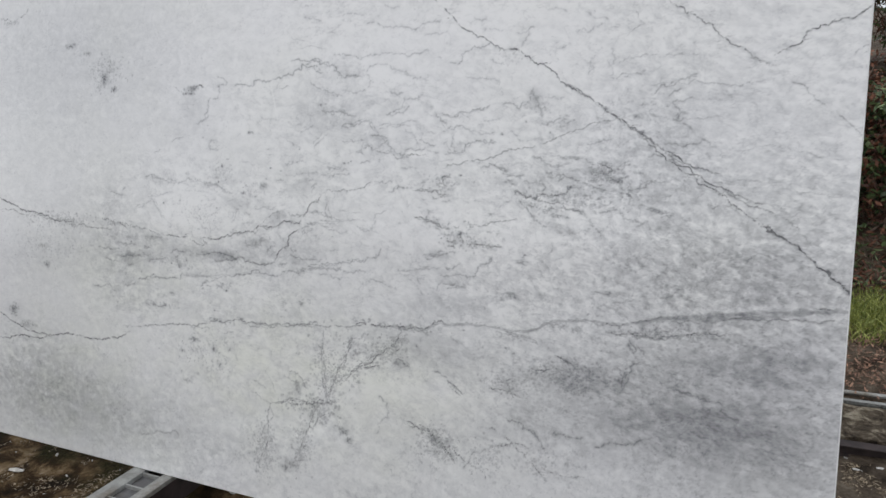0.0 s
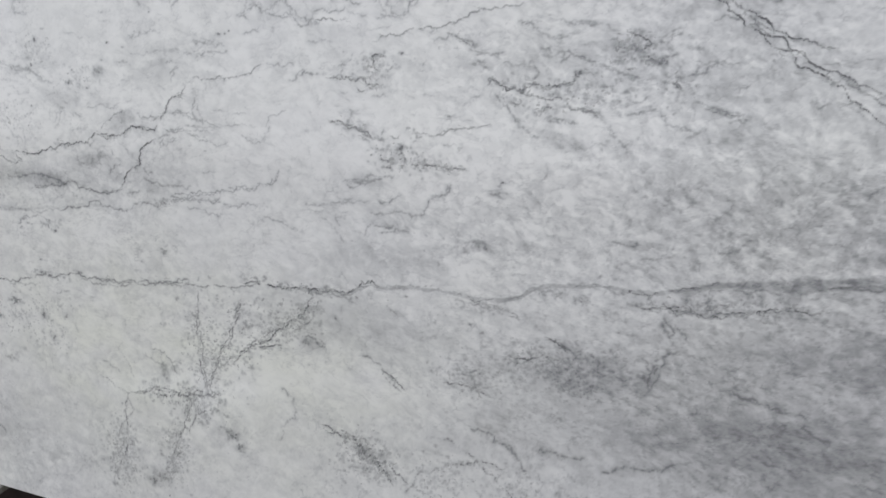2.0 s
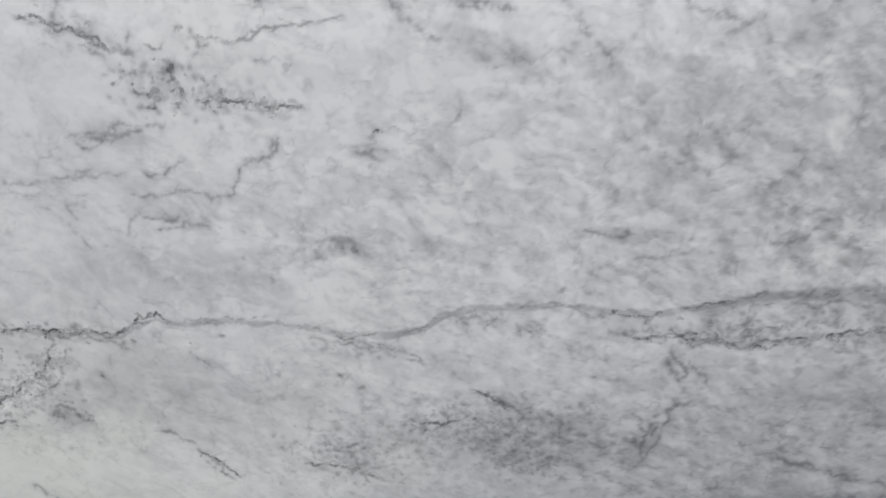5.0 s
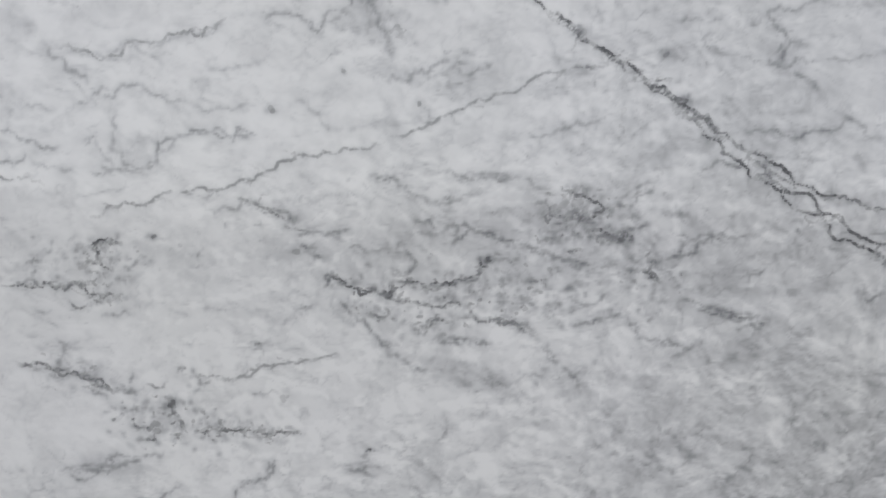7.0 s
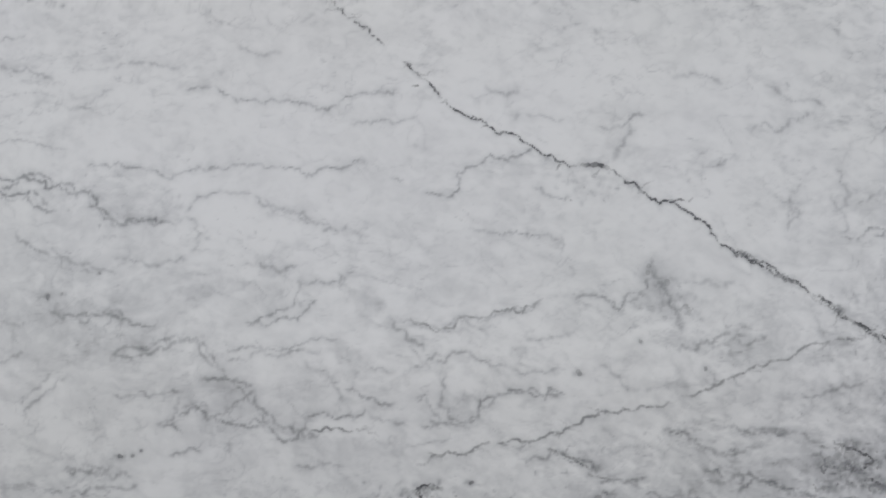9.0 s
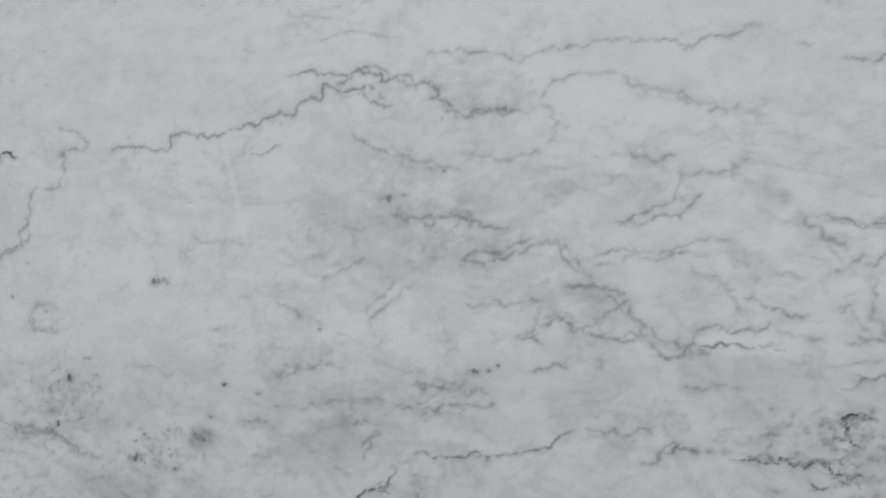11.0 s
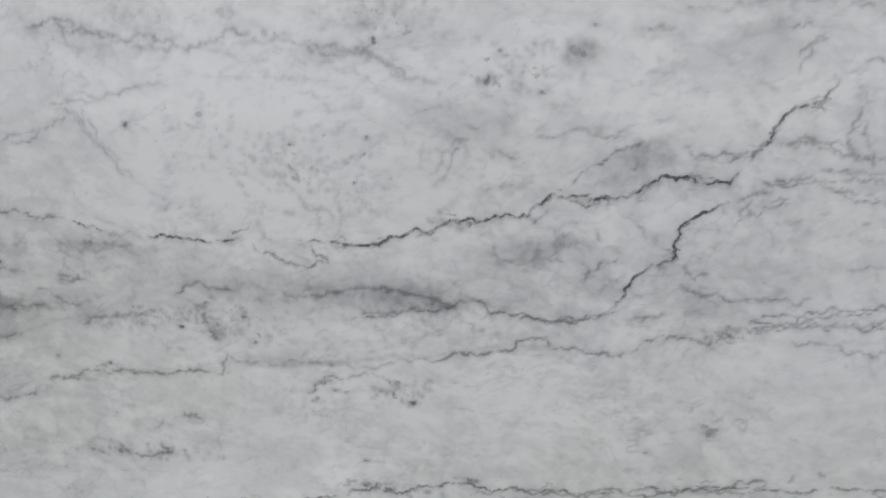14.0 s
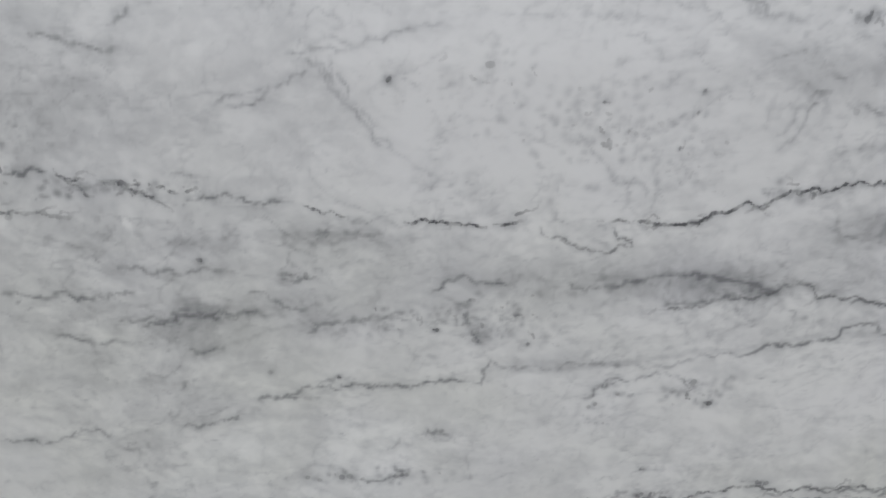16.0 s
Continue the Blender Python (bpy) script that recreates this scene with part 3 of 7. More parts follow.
line(1.4, 0.3, 0.3, -1.333, 1.028, -1.325, 1.052, -1.303, 1.056, -1.283, 1.066)
band(26, 0.1, -1.738, 1.023, -1.713, 1.037, -1.683, 1.042)
band(20, 0.07, -1.522, 1.097, -1.506, 1.082)
band(22, 0.08, -1.451, 1.395, -1.428, 1.391)
band(14, 0.08, -1.329, 1.294, -1.292, 1.286)
band(12, 0.08, -1.323, 1.246, -1.290, 1.246)
spot(-1.511, 1.081, 0.0072, 0.0163, 0.12)
spot(-2.003, 1.286, 0.0117, 0.0062, 0.12)
spot(-2.065, 1.151, 0.0231, 0.0053, 0.25)
spot(-2.119, 1.172, 0.0128, 0.0053, 0.25)
line(1.6, 0.33, 0.3, -0.241, 0.959, -0.209, 0.994, -0.178, 0.980)
line(1.6, 0.33, 0.3, -0.332, 1.104, -0.288, 1.109, -0.255, 1.090)
spot(-1.098, 0.349, 0.0198, 0.0152, 0.6)
spot(-1.043, 0.309, 0.0171, 0.0102, 0.5)
spot(-0.861, 0.539, 0.0153, 0.0091, 0.45)
spot(-1.449, 0.325, 0.0255, 0.0081, 0.6)
spot(-1.416, 0.291, 0.0141, 0.0109, 0.5)
spot(-1.672, 0.143, 0.0252, 0.0119, 0.6)
spot(-0.539, 0.615, 0.0280, 0.0103, 0.25)
band(22, 0.1, -0.753, 1.040, -0.724, 1.023, -0.686, 1.016)
band(34, 0.06, -0.586, 0.489, -0.528, 0.504, -0.436, 0.531, -0.346, 0.541, -0.260, 0.550)
band(30, 0.07, -0.366, 0.484, -0.280, 0.506, -0.171, 0.520, -0.101, 0.533)
band(26, 0.05, -0.434, 0.671, -0.348, 0.692, -0.264, 0.694, -0.178, 0.667)
crumbs(-0.718, 0.632, 0.0795, 0.0265, 0.3)
crumbs(-1.092, 0.338, 0.0614, 0.0629, 0.55)
crumbs(-0.402, 0.773, 0.1321, 0.0235, 0.45)
crumbs(-1.761, 0.184, 0.0483, 0.0883, 0.5)
cloud(-1.043, 0.541, 0.2242, 0.0695, -0.15)
cloud(-1.398, 0.490, 0.1581, 0.0753, -0.15)
cloud(-1.225, 0.563, 0.1227, 0.0712, -0.1)
line(1.8, 0.4, 0.5, -1.835, 0.403, -1.740, 0.363, -1.723, 0.326, -1.765, 0.269)
spot(-1.046, 0.980, 0.0213, 0.0111, 0.5)
spot(-1.435, 0.317, 0.0239, 0.0139, 0.6)
band(20, 0.1, -0.756, 1.042, -0.715, 1.027, -0.687, 1.030)
band(34, 0.07, -0.550, 0.479, -0.445, 0.531, -0.315, 0.561, -0.175, 0.583)
band(10, 0.09, -0.458, 0.564, -0.418, 0.583)
spot(-1.994, 1.005, 0.0019, 0.0019, 0.6)
spot(-1.776, 0.946, 0.0119, 0.0060, 0.25)
spot(-1.850, 1.034, 0.0098, 0.0055, 0.25)
band(16, 0.1, -2.147, 0.797, -2.107, 0.803, -2.062, 0.804)
band(12, 0.1, -2.430, 0.868, -2.401, 0.860, -2.383, 0.855)
band(20, 0.06, -1.849, 0.927, -1.812, 0.934, -1.775, 0.941)
band(40, 0.06, -1.741, 1.017, -1.716, 1.024)
band(8, 0.12, -2.354, 0.933, -2.314, 0.932, -2.269, 0.928)
spot(-1.604, 0.851, 0.0141, 0.0046, 0.6)
spot(-1.617, 0.846, 0.0236, 0.0079, 0.2)
spot(-1.696, 1.187, 0.0054, 0.0021, 0.4)
line(2.2, 0.5, 0.6, -1.038, 0.338, -0.998, 0.299, -0.942, 0.283, -0.922, 0.251)
line(2.2, 0.5, 0.6, -0.872, 0.394, -0.818, 0.360, -0.773, 0.325, -0.737, 0.289)
line(2, 0.45, 0.6, -0.747, 0.322, -0.679, 0.309, -0.613, 0.314)
crumbs(-0.924, 0.322, 0.0809, 0.0532, 0.5)
crumbs(-0.764, 0.335, 0.0675, 0.0429, 0.45)
crumbs(-0.690, 0.602, 0.0805, 0.0413, 0.4)
line(2.4, 0.5, 0.4, -3.191, 1.004, -3.043, 0.990, -2.865, 0.978, -2.664, 0.963, -2.505, 0.954)
line(3.5, 0.75, 0.4, -3.216, 0.554, -3.123, 0.518, -3.031, 0.490, -2.887, 0.489)
line(2.4, 0.5, 0.3, -3.146, 1.807, -3.056, 1.788, -2.984, 1.817, -2.965, 1.838)
spot(-2.730, 0.960, 0.0987, 0.0115, 0.4)
spot(-2.235, 1.062, 0.0044, 0.0040, 0.85)
spot(-2.059, 1.045, 0.0062, 0.0025, 0.6)
spot(-2.153, 1.074, 0.0053, 0.0068, 0.35)
spot(-2.200, 0.837, 0.0048, 0.0025, 0.9)
spot(-2.292, 0.789, 0.0032, 0.0027, 0.9)
spot(-2.125, 0.853, 0.0082, 0.0055, 0.55)
spot(-2.160, 0.830, 0.0090, 0.0088, 0.4)
spot(-2.114, 0.821, 0.0030, 0.0025, 0.7)
spot(-1.936, 0.754, 0.0081, 0.0046, 0.85)
spot(-1.951, 0.778, 0.0138, 0.0045, 0.4)
spot(-2.027, 0.767, 0.0071, 0.0033, 0.5)
spot(-2.048, 0.753, 0.0084, 0.0040, 0.4)
spot(-1.991, 0.677, 0.0073, 0.0028, 0.6)
spot(-1.858, 1.108, 0.0085, 0.0054, 0.75)
spot(-1.805, 1.097, 0.0047, 0.0018, 0.6)
spot(-1.607, 0.735, 0.0106, 0.0070, 0.5)
spot(-1.673, 0.708, 0.0066, 0.0026, 0.35)
spot(-1.984, 0.642, 0.0247, 0.0065, 0.6)
spot(-2.323, 0.670, 0.0167, 0.0052, 0.4)
spot(-2.293, 0.672, 0.0100, 0.0088, 0.5)
spot(-2.234, 0.672, 0.0144, 0.0051, 0.65)
spot(-2.194, 0.725, 0.0126, 0.0042, 0.35)
spot(-2.407, 0.909, 0.0037, 0.0036, 0.6)
spot(-1.979, 1.052, 0.0025, 0.0020, 0.6)
spot(-2.035, 1.019, 0.0105, 0.0031, 0.35)
spot(-2.315, 0.893, 0.0242, 0.0036, 0.35)
spot(-1.869, 0.657, 0.0119, 0.0050, 0.6)
spot(-1.898, 0.966, 0.0041, 0.0032, 0.5)
spot(-1.832, 1.317, 0.0095, 0.0049, 0.9)
spot(-1.820, 1.319, 0.0118, 0.0076, 0.35)
spot(-1.953, 1.200, 0.0054, 0.0054, 0.85)
spot(-1.926, 1.227, 0.0078, 0.0024, 0.45)
spot(-1.739, 1.197, 0.0046, 0.0022, 0.9)
spot(-1.770, 1.134, 0.0165, 0.0116, 0.45)
spot(-1.845, 1.136, 0.0038, 0.0030, 0.6)
spot(-1.969, 1.146, 0.0041, 0.0037, 0.7)
spot(-1.444, 1.214, 0.0076, 0.0039, 0.6)
spot(-1.428, 1.216, 0.0035, 0.0029, 0.45)
spot(-1.417, 1.221, 0.0026, 0.0024, 0.6)
spot(-1.619, 1.260, 0.0021, 0.0015, 0.7)
spot(-1.746, 1.261, 0.0135, 0.0038, 0.35)
spot(-2.040, 1.305, 0.0035, 0.0047, 0.45)
spot(-1.990, 1.285, 0.0108, 0.0029, 0.3)
spot(-2.077, 1.150, 0.0328, 0.0070, 0.3)
spot(-1.758, 1.159, 0.0058, 0.0023, 0.45)
spot(-1.703, 1.156, 0.0179, 0.0022, 0.35)
spot(-1.431, 1.123, 0.0036, 0.0041, 0.6)
spot(-2.080, 1.483, 0.0300, 0.0085, 0.6)
spot(-1.535, 1.405, 0.0061, 0.0048, 0.75)
spot(-1.516, 1.407, 0.0060, 0.0018, 0.5)
spot(-1.471, 1.431, 0.0029, 0.0017, 0.6)
spot(-1.967, 1.482, 0.0113, 0.0069, 0.5)
spot(-0.904, 1.302, 0.0052, 0.0052, 0.5)
spot(-0.834, 1.338, 0.0045, 0.0039, 0.45)
spot(-0.876, 1.258, 0.0041, 0.0023, 0.8)
spot(-0.761, 1.304, 0.0057, 0.0029, 0.45)
spot(-1.032, 1.180, 0.0053, 0.0041, 0.85)
spot(-0.608, 1.366, 0.0068, 0.0046, 0.8)
spot(-0.510, 1.302, 0.0079, 0.0051, 0.8)
spot(-0.699, 1.150, 0.0078, 0.0051, 0.85)
spot(-0.822, 0.951, 0.0047, 0.0019, 0.9)
spot(-1.029, 1.003, 0.0072, 0.0080, 0.85)
spot(-1.081, 1.175, 0.0138, 0.0057, 0.5)
spot(-0.890, 1.166, 0.0079, 0.0068, 0.35)
spot(-0.615, 1.203, 0.0301, 0.0154, 0.32)
spot(-0.574, 1.174, 0.0132, 0.0067, 0.5)
spot(-0.902, 0.970, 0.0143, 0.0025, 0.5)
spot(-0.908, 1.009, 0.0071, 0.0086, 0.3)
spot(-0.579, 0.775, 0.0034, 0.0020, 0.9)
spot(-0.848, 0.656, 0.0052, 0.0053, 0.35)
spot(-0.692, 0.652, 0.0188, 0.0038, 0.5)
spot(-1.168, 0.641, 0.0056, 0.0040, 0.5)
spot(-1.238, 0.578, 0.0220, 0.0077, 0.5)
spot(-0.863, 0.824, 0.0268, 0.0064, 0.4)
spot(-0.951, 0.560, 0.0069, 0.0034, 0.3)
spot(-0.183, 1.048, 0.0100, 0.0058, 0.9)
spot(-2.091, 0.558, 0.0260, 0.0100, 0.6)
spot(-1.994, 0.530, 0.0126, 0.0099, 0.65)
spot(-1.968, 0.478, 0.0104, 0.0100, 0.55)
spot(-2.151, 0.509, 0.0134, 0.0068, 0.5)
spot(-1.922, 0.539, 0.0122, 0.0081, 0.4)
spot(-2.129, 0.398, 0.0312, 0.0104, 0.35)
spot(-1.624, 0.438, 0.0183, 0.0250, 0.35)
spot(-1.646, 0.162, 0.0302, 0.0133, 0.5)
spot(-1.611, 0.741, 0.0212, 0.0073, 0.4)
spot(-2.719, 1.670, 0.0291, 0.0087, 0.7)
spot(-2.624, 1.634, 0.0189, 0.0086, 0.5)
spot(-2.534, 1.534, 0.0185, 0.0236, 0.85)
spot(-2.486, 1.491, 0.0182, 0.0086, 0.8)
spot(-2.103, 1.462, 0.0348, 0.0060, 0.95)
spot(-3.120, 0.576, 0.0339, 0.0301, 0.7)
spot(-3.030, 0.515, 0.0587, 0.0199, 0.4)
spot(-2.898, 0.789, 0.0176, 0.0120, 0.55)
spot(-0.051, 0.954, 0.0143, 0.0069, 0.8)
spot(-3.074, 1.785, 0.0571, 0.0091, 0.5)
spot(-2.923, 0.864, 0.0423, 0.0119, 0.35)
cloud(-1.964, 0.881, 0.0922, 0.0150, 0.1)
cloud(-2.396, 0.854, 0.0935, 0.0250, 0.3)
cloud(-2.139, 0.887, 0.0402, 0.0106, 0.14)
cloud(-1.818, 0.931, 0.0761, 0.0241, 0.25)
cloud(-2.398, 0.809, 0.0702, 0.0164, 0.2)
cloud(-2.235, 0.750, 0.1546, 0.0203, 0.15)
cloud(-2.464, 0.709, 0.1345, 0.0842, 0.12)
cloud(-1.932, 0.726, 0.1990, 0.0588, -0.1)
cloud(-2.289, 1.024, 0.1220, 0.0614, 0.06)
cloud(-1.860, 1.079, 0.1229, 0.0366, 0.25)
cloud(-2.231, 1.152, 0.0950, 0.0268, 0.2)
cloud(-2.108, 1.037, 0.1465, 0.0471, -0.2)
cloud(-1.507, 1.100, 0.0193, 0.0317, 0.2)
cloud(-2.006, 0.889, 0.1275, 0.0244, 0.2)
cloud(-1.529, 1.235, 0.1357, 0.0349, -0.05)
cloud(-1.629, 1.143, 0.0751, 0.0360, 0.2)
cloud(-1.860, 1.583, 0.0888, 0.0269, 0.1)
cloud(-1.307, 1.485, 0.0609, 0.0331, -0.2)
cloud(-1.495, 1.332, 0.0522, 0.0233, 0.15)
cloud(-0.809, 1.398, 0.0226, 0.0296, 0.4)
cloud(-1.582, 1.395, 0.0992, 0.0623, 0.2)
cloud(-1.295, 1.477, 0.0827, 0.0344, -0.2)
cloud(-0.704, 1.318, 0.1004, 0.0321, 0.2)
cloud(-0.949, 1.659, 0.1996, 0.0629, -0.12)
cloud(-0.700, 1.171, 0.1718, 0.0349, 0.2)
cloud(-0.556, 1.243, 0.0851, 0.0402, 0.15)
cloud(-0.415, 1.251, 0.0562, 0.0571, 0.2)
cloud(-0.751, 1.499, 0.1698, 0.0564, -0.1)
cloud(-0.845, 1.165, 0.0845, 0.0227, 0.12)
cloud(-0.455, 1.136, 0.1421, 0.0615, 0.25)
cloud(-0.476, 0.983, 0.1813, 0.0661, 0.22)
cloud(-0.621, 1.206, 0.0493, 0.0247, 0.25)
cloud(-0.790, 1.118, 0.0850, 0.0346, 0.12)
cloud(-1.032, 0.989, 0.0717, 0.0310, 0.15)
cloud(-0.499, 0.918, 0.1625, 0.0751, 0.2)
cloud(-1.021, 0.776, 0.1067, 0.0191, 0.25)
cloud(-0.857, 0.824, 0.0357, 0.0128, 0.25)
cloud(-0.884, 0.769, 0.0431, 0.0237, -0.35)
cloud(-0.931, 0.635, 0.2143, 0.0461, -0.04)
cloud(-0.671, 0.600, 0.1504, 0.0312, 0.2)
cloud(-0.421, 1.040, 0.0842, 0.0237, 0.12)
cloud(-0.351, 0.520, 0.2401, 0.0857, 0.08)
cloud(-0.199, 0.550, 0.2200, 0.1406, 0.16)
cloud(-0.615, 0.603, 0.1727, 0.0720, 0.08)
cloud(-0.840, 0.475, 0.1487, 0.0783, 0.1)
cloud(-1.063, 0.783, 0.1339, 0.0335, 0.2)
cloud(-0.473, 0.877, 0.2452, 0.0865, 0.12)
cloud(-1.146, 0.502, 0.2380, 0.0626, -0.3)
cloud(-2.126, 0.424, 0.5043, 0.1194, -0.1)
cloud(-1.979, 0.875, 0.1948, 0.0245, 0.06)
cloud(-1.722, 1.007, 0.1059, 0.0353, 0.2)
cloud(-0.172, 0.719, 0.1257, 0.0623, 0.25)
cloud(-0.305, 0.487, 0.3207, 0.1072, 0.1)
cloud(-0.158, 0.952, 0.1462, 0.0710, 0.2)
cloud(-0.277, 1.205, 0.2484, 0.1565, 0.1)
cloud(-2.865, 0.178, 0.4647, 0.1606, 0.26)
cloud(-2.629, 1.050, 0.2783, 0.0631, 0.1)
cloud(-2.977, 0.849, 0.2768, 0.0961, 0.2)
cloud(-1.990, 0.874, 0.2291, 0.0289, 0.25)
cloud(-2.371, 0.164, 0.5085, 0.0922, 0.1)
cloud(-2.705, 1.630, 0.4529, 0.1740, 0.12)
crumbs(-0.705, 1.114, 0.1405, 0.0345, 0.6)
crumbs(-0.599, 1.194, 0.0493, 0.0248, 0.65)
crumbs(-1.087, 1.152, 0.0520, 0.0316, 0.6)
crumbs(-1.041, 0.986, 0.0658, 0.0310, 0.7)
crumbs(-0.943, 0.972, 0.0714, 0.0075, 0.6)
crumbs(-0.537, 1.137, 0.0442, 0.0283, 0.45)
crumbs(-1.134, 1.039, 0.0417, 0.0183, 0.45)
crumbs(-1.497, 0.534, 0.0846, 0.1184, 0.6)
crumbs(-1.537, 0.383, 0.0873, 0.0465, 0.7)
crumbs(-1.779, 0.199, 0.0494, 0.1006, 0.6)
crumbs(-1.597, 0.237, 0.0458, 0.0965, 0.55)
crumbs(-1.330, 0.601, 0.1088, 0.0567, 0.5)
crumbs(-1.086, 0.336, 0.0793, 0.0570, 0.6)
crumbs(-0.844, 0.566, 0.1116, 0.0321, 0.35)
crumbs(-2.031, 0.522, 0.1654, 0.0825, 0.5)
crumbs(-1.267, 0.696, 0.1481, 0.0110, 0.8)
crumbs(-0.433, 0.759, 0.1355, 0.0133, 0.6)
crumbs(-0.675, 0.631, 0.1019, 0.0365, 0.4)
crumbs(-2.130, 0.845, 0.0409, 0.0244, 0.38)
crumbs(-2.256, 0.675, 0.0716, 0.0102, 0.55)
crumbs(-1.945, 0.768, 0.0345, 0.0161, 0.6)
crumbs(-1.978, 0.640, 0.0673, 0.0058, 0.7)
crumbs(-1.992, 0.991, 0.0521, 0.0309, 0.18)
crumbs(-2.148, 1.070, 0.0420, 0.0195, 0.3)
crumbs(-1.888, 0.966, 0.0460, 0.0063, 0.6)
crumbs(-1.955, 1.185, 0.0529, 0.0301, 0.4)
crumbs(-2.056, 1.027, 0.0798, 0.0399, 0.4)
crumbs(-1.834, 1.117, 0.0492, 0.0238, 0.45)
crumbs(-2.206, 0.849, 0.0988, 0.0151, 0.5)
crumbs(-2.480, 0.977, 0.0523, 0.0088, 0.7)
crumbs(-0.502, 0.750, 0.0845, 0.0094, 0.6)
crumbs(-0.837, 0.709, 0.0625, 0.0130, 0.5)
crumbs(-1.242, 0.652, 0.0283, 0.0236, 0.6)
crumbs(-0.902, 0.569, 0.0746, 0.0124, 0.4)
crumbs(-0.736, 0.618, 0.0765, 0.0194, 0.4)
crumbs(-0.972, 0.977, 0.0673, 0.0164, 0.5)
crumbs(-2.905, 0.877, 0.2382, 0.0949, 0.4)
crumbs(-2.797, 0.980, 0.1982, 0.0279, 0.6)
crumbs(-2.518, 1.555, 0.0907, 0.0640, 0.5)
crumbs(-0.555, 1.295, 0.1130, 0.0628, 0.2)
crumbs(-0.888, 1.520, 0.0395, 0.0203, 0.35)
crumbs(-0.790, 1.378, 0.0257, 0.0261, 0.35)
cloud(-0.307, 0.517, 0.4354, 0.2281, 0.2)
cloud(-0.370, 0.654, 0.1697, 0.0973, 0.25)
cloud(-1.014, 1.001, 0.1924, 0.1017, -0.18)
cloud(-0.895, 1.272, 0.2736, 0.1158, -0.12)
cloud(-1.756, 0.738, 0.0078, 0.0045, -1.2)
cloud(-2.462, 0.948, 0.0029, 0.0041, -1.0)
cloud(-1.774, 0.742, 0.0112, 0.0033, -0.8)
cloud(-1.747, 0.740, 0.0112, 0.0060, -1.0)
line(1.5, 0.5, 0.25, -0.773, 1.084, -0.758, 1.079)
line(1.5, 0.5, 0.25, -0.714, 1.094, -0.699, 1.087, -0.679, 1.087, -0.661, 1.079)
line(1.5, 0.45, 0.25, -0.459, 1.087, -0.436, 1.089)
line(1.4, 0.25, 0.25, -1.632, 1.654, -1.588, 1.654, -1.552, 1.651)
line(1.4, 0.2, 0.25, -1.653, 1.629, -1.624, 1.621, -1.594, 1.613)
line(1.4, 0.22, 0.25, -1.653, 1.601, -1.616, 1.592, -1.558, 1.594, -1.507, 1.581)
line(1.4, 0.25, 0.25, -0.864, 1.757, -0.811, 1.740)
line(1.4, 0.2, 0.25, -2.191, 1.298, -2.145, 1.297)
line(1.4, 0.3, 0.25, -2.284, 1.254, -2.243, 1.261)
line(1.4, 0.2, 0.25, -1.467, 1.061, -1.424, 1.059)
line(1.4, 0.25, 0.25, -1.415, 1.052, -1.379, 1.057)
line(1.6, 0.3, 0.25, -2.106, 0.603, -2.054, 0.607, -2.003, 0.615)
line(1.6, 0.4, 0.25, -1.868, 0.639, -1.808, 0.637, -1.750, 0.637, -1.699, 0.648)
line(1.6, 0.3, 0.25, -1.953, 0.596, -1.928, 0.606, -1.903, 0.607)
cloud(-1.120, 1.038, 0.0338, 0.0115, 0.35)
cloud(-1.111, 0.936, 0.0476, 0.0082, 0.25)
cloud(-0.374, 0.981, 0.0289, 0.0203, 0.2)
cloud(-2.418, 0.926, 0.0730, 0.0234, 0.2)
cloud(-2.244, 0.934, 0.0919, 0.0171, 0.2)
cloud(-2.317, 0.838, 0.1817, 0.0221, 0.2)
cloud(-2.162, 0.880, 0.1484, 0.0237, 0.05)
cloud(-2.066, 1.092, 0.1808, 0.0582, -0.12)
cloud(-1.496, 1.058, 0.1202, 0.0481, 0.12)
cloud(-2.243, 0.897, 0.1635, 0.0447, 0.2)
cloud(-1.540, 0.935, 0.1693, 0.0346, 0.12)
cloud(-2.149, 1.337, 0.1421, 0.0420, 0.12)
cloud(-1.750, 1.545, 0.1356, 0.0388, 0.1)
spot(-1.070, 0.988, 0.0046, 0.0017, 0.85)
spot(-1.091, 0.987, 0.0035, 0.0022, 0.5)
spot(-1.057, 0.964, 0.0081, 0.0023, 0.6)
spot(-1.027, 0.966, 0.0058, 0.0023, 0.75)
spot(-0.976, 0.976, 0.0045, 0.0022, 0.6)
spot(-0.900, 0.972, 0.0033, 0.0028, 0.6)
spot(-1.013, 1.043, 0.0028, 0.0031, 0.5)
spot(-0.935, 1.068, 0.0064, 0.0030, 0.4)
spot(-1.125, 1.037, 0.0057, 0.0031, 0.55)
line(2.0, 0.5, 0.25, -0.861, 1.131, -0.855, 1.139, -0.847, 1.131)
line(2.0, 0.6, 0.25, -0.844, 1.128, -0.824, 1.123, -0.813, 1.115)
line(2.0, 0.55, 0.25, -0.810, 1.121, -0.796, 1.113, -0.793, 1.130)
line(2.0, 0.5, 0.25, -0.836, 1.104, -0.825, 1.101)
line(2.0, 0.45, 0.25, -0.820, 1.095, -0.797, 1.098, -0.802, 1.104)
line(2.0, 0.45, 0.25, -0.790, 1.130, -0.767, 1.128)
line(2.0, 0.45, 0.25, -0.781, 1.135, -0.769, 1.147, -0.772, 1.155)
line(2.0, 0.45, 0.25, -0.764, 1.123, -0.739, 1.126)
line(2.0, 0.5, 0.25, -0.733, 1.130, -0.705, 1.134)
line(2.0, 0.75, 0.25, -0.705, 1.154, -0.702, 1.145, -0.694, 1.142)
line(2.0, 0.5, 0.25, -0.693, 1.154, -0.682, 1.156)
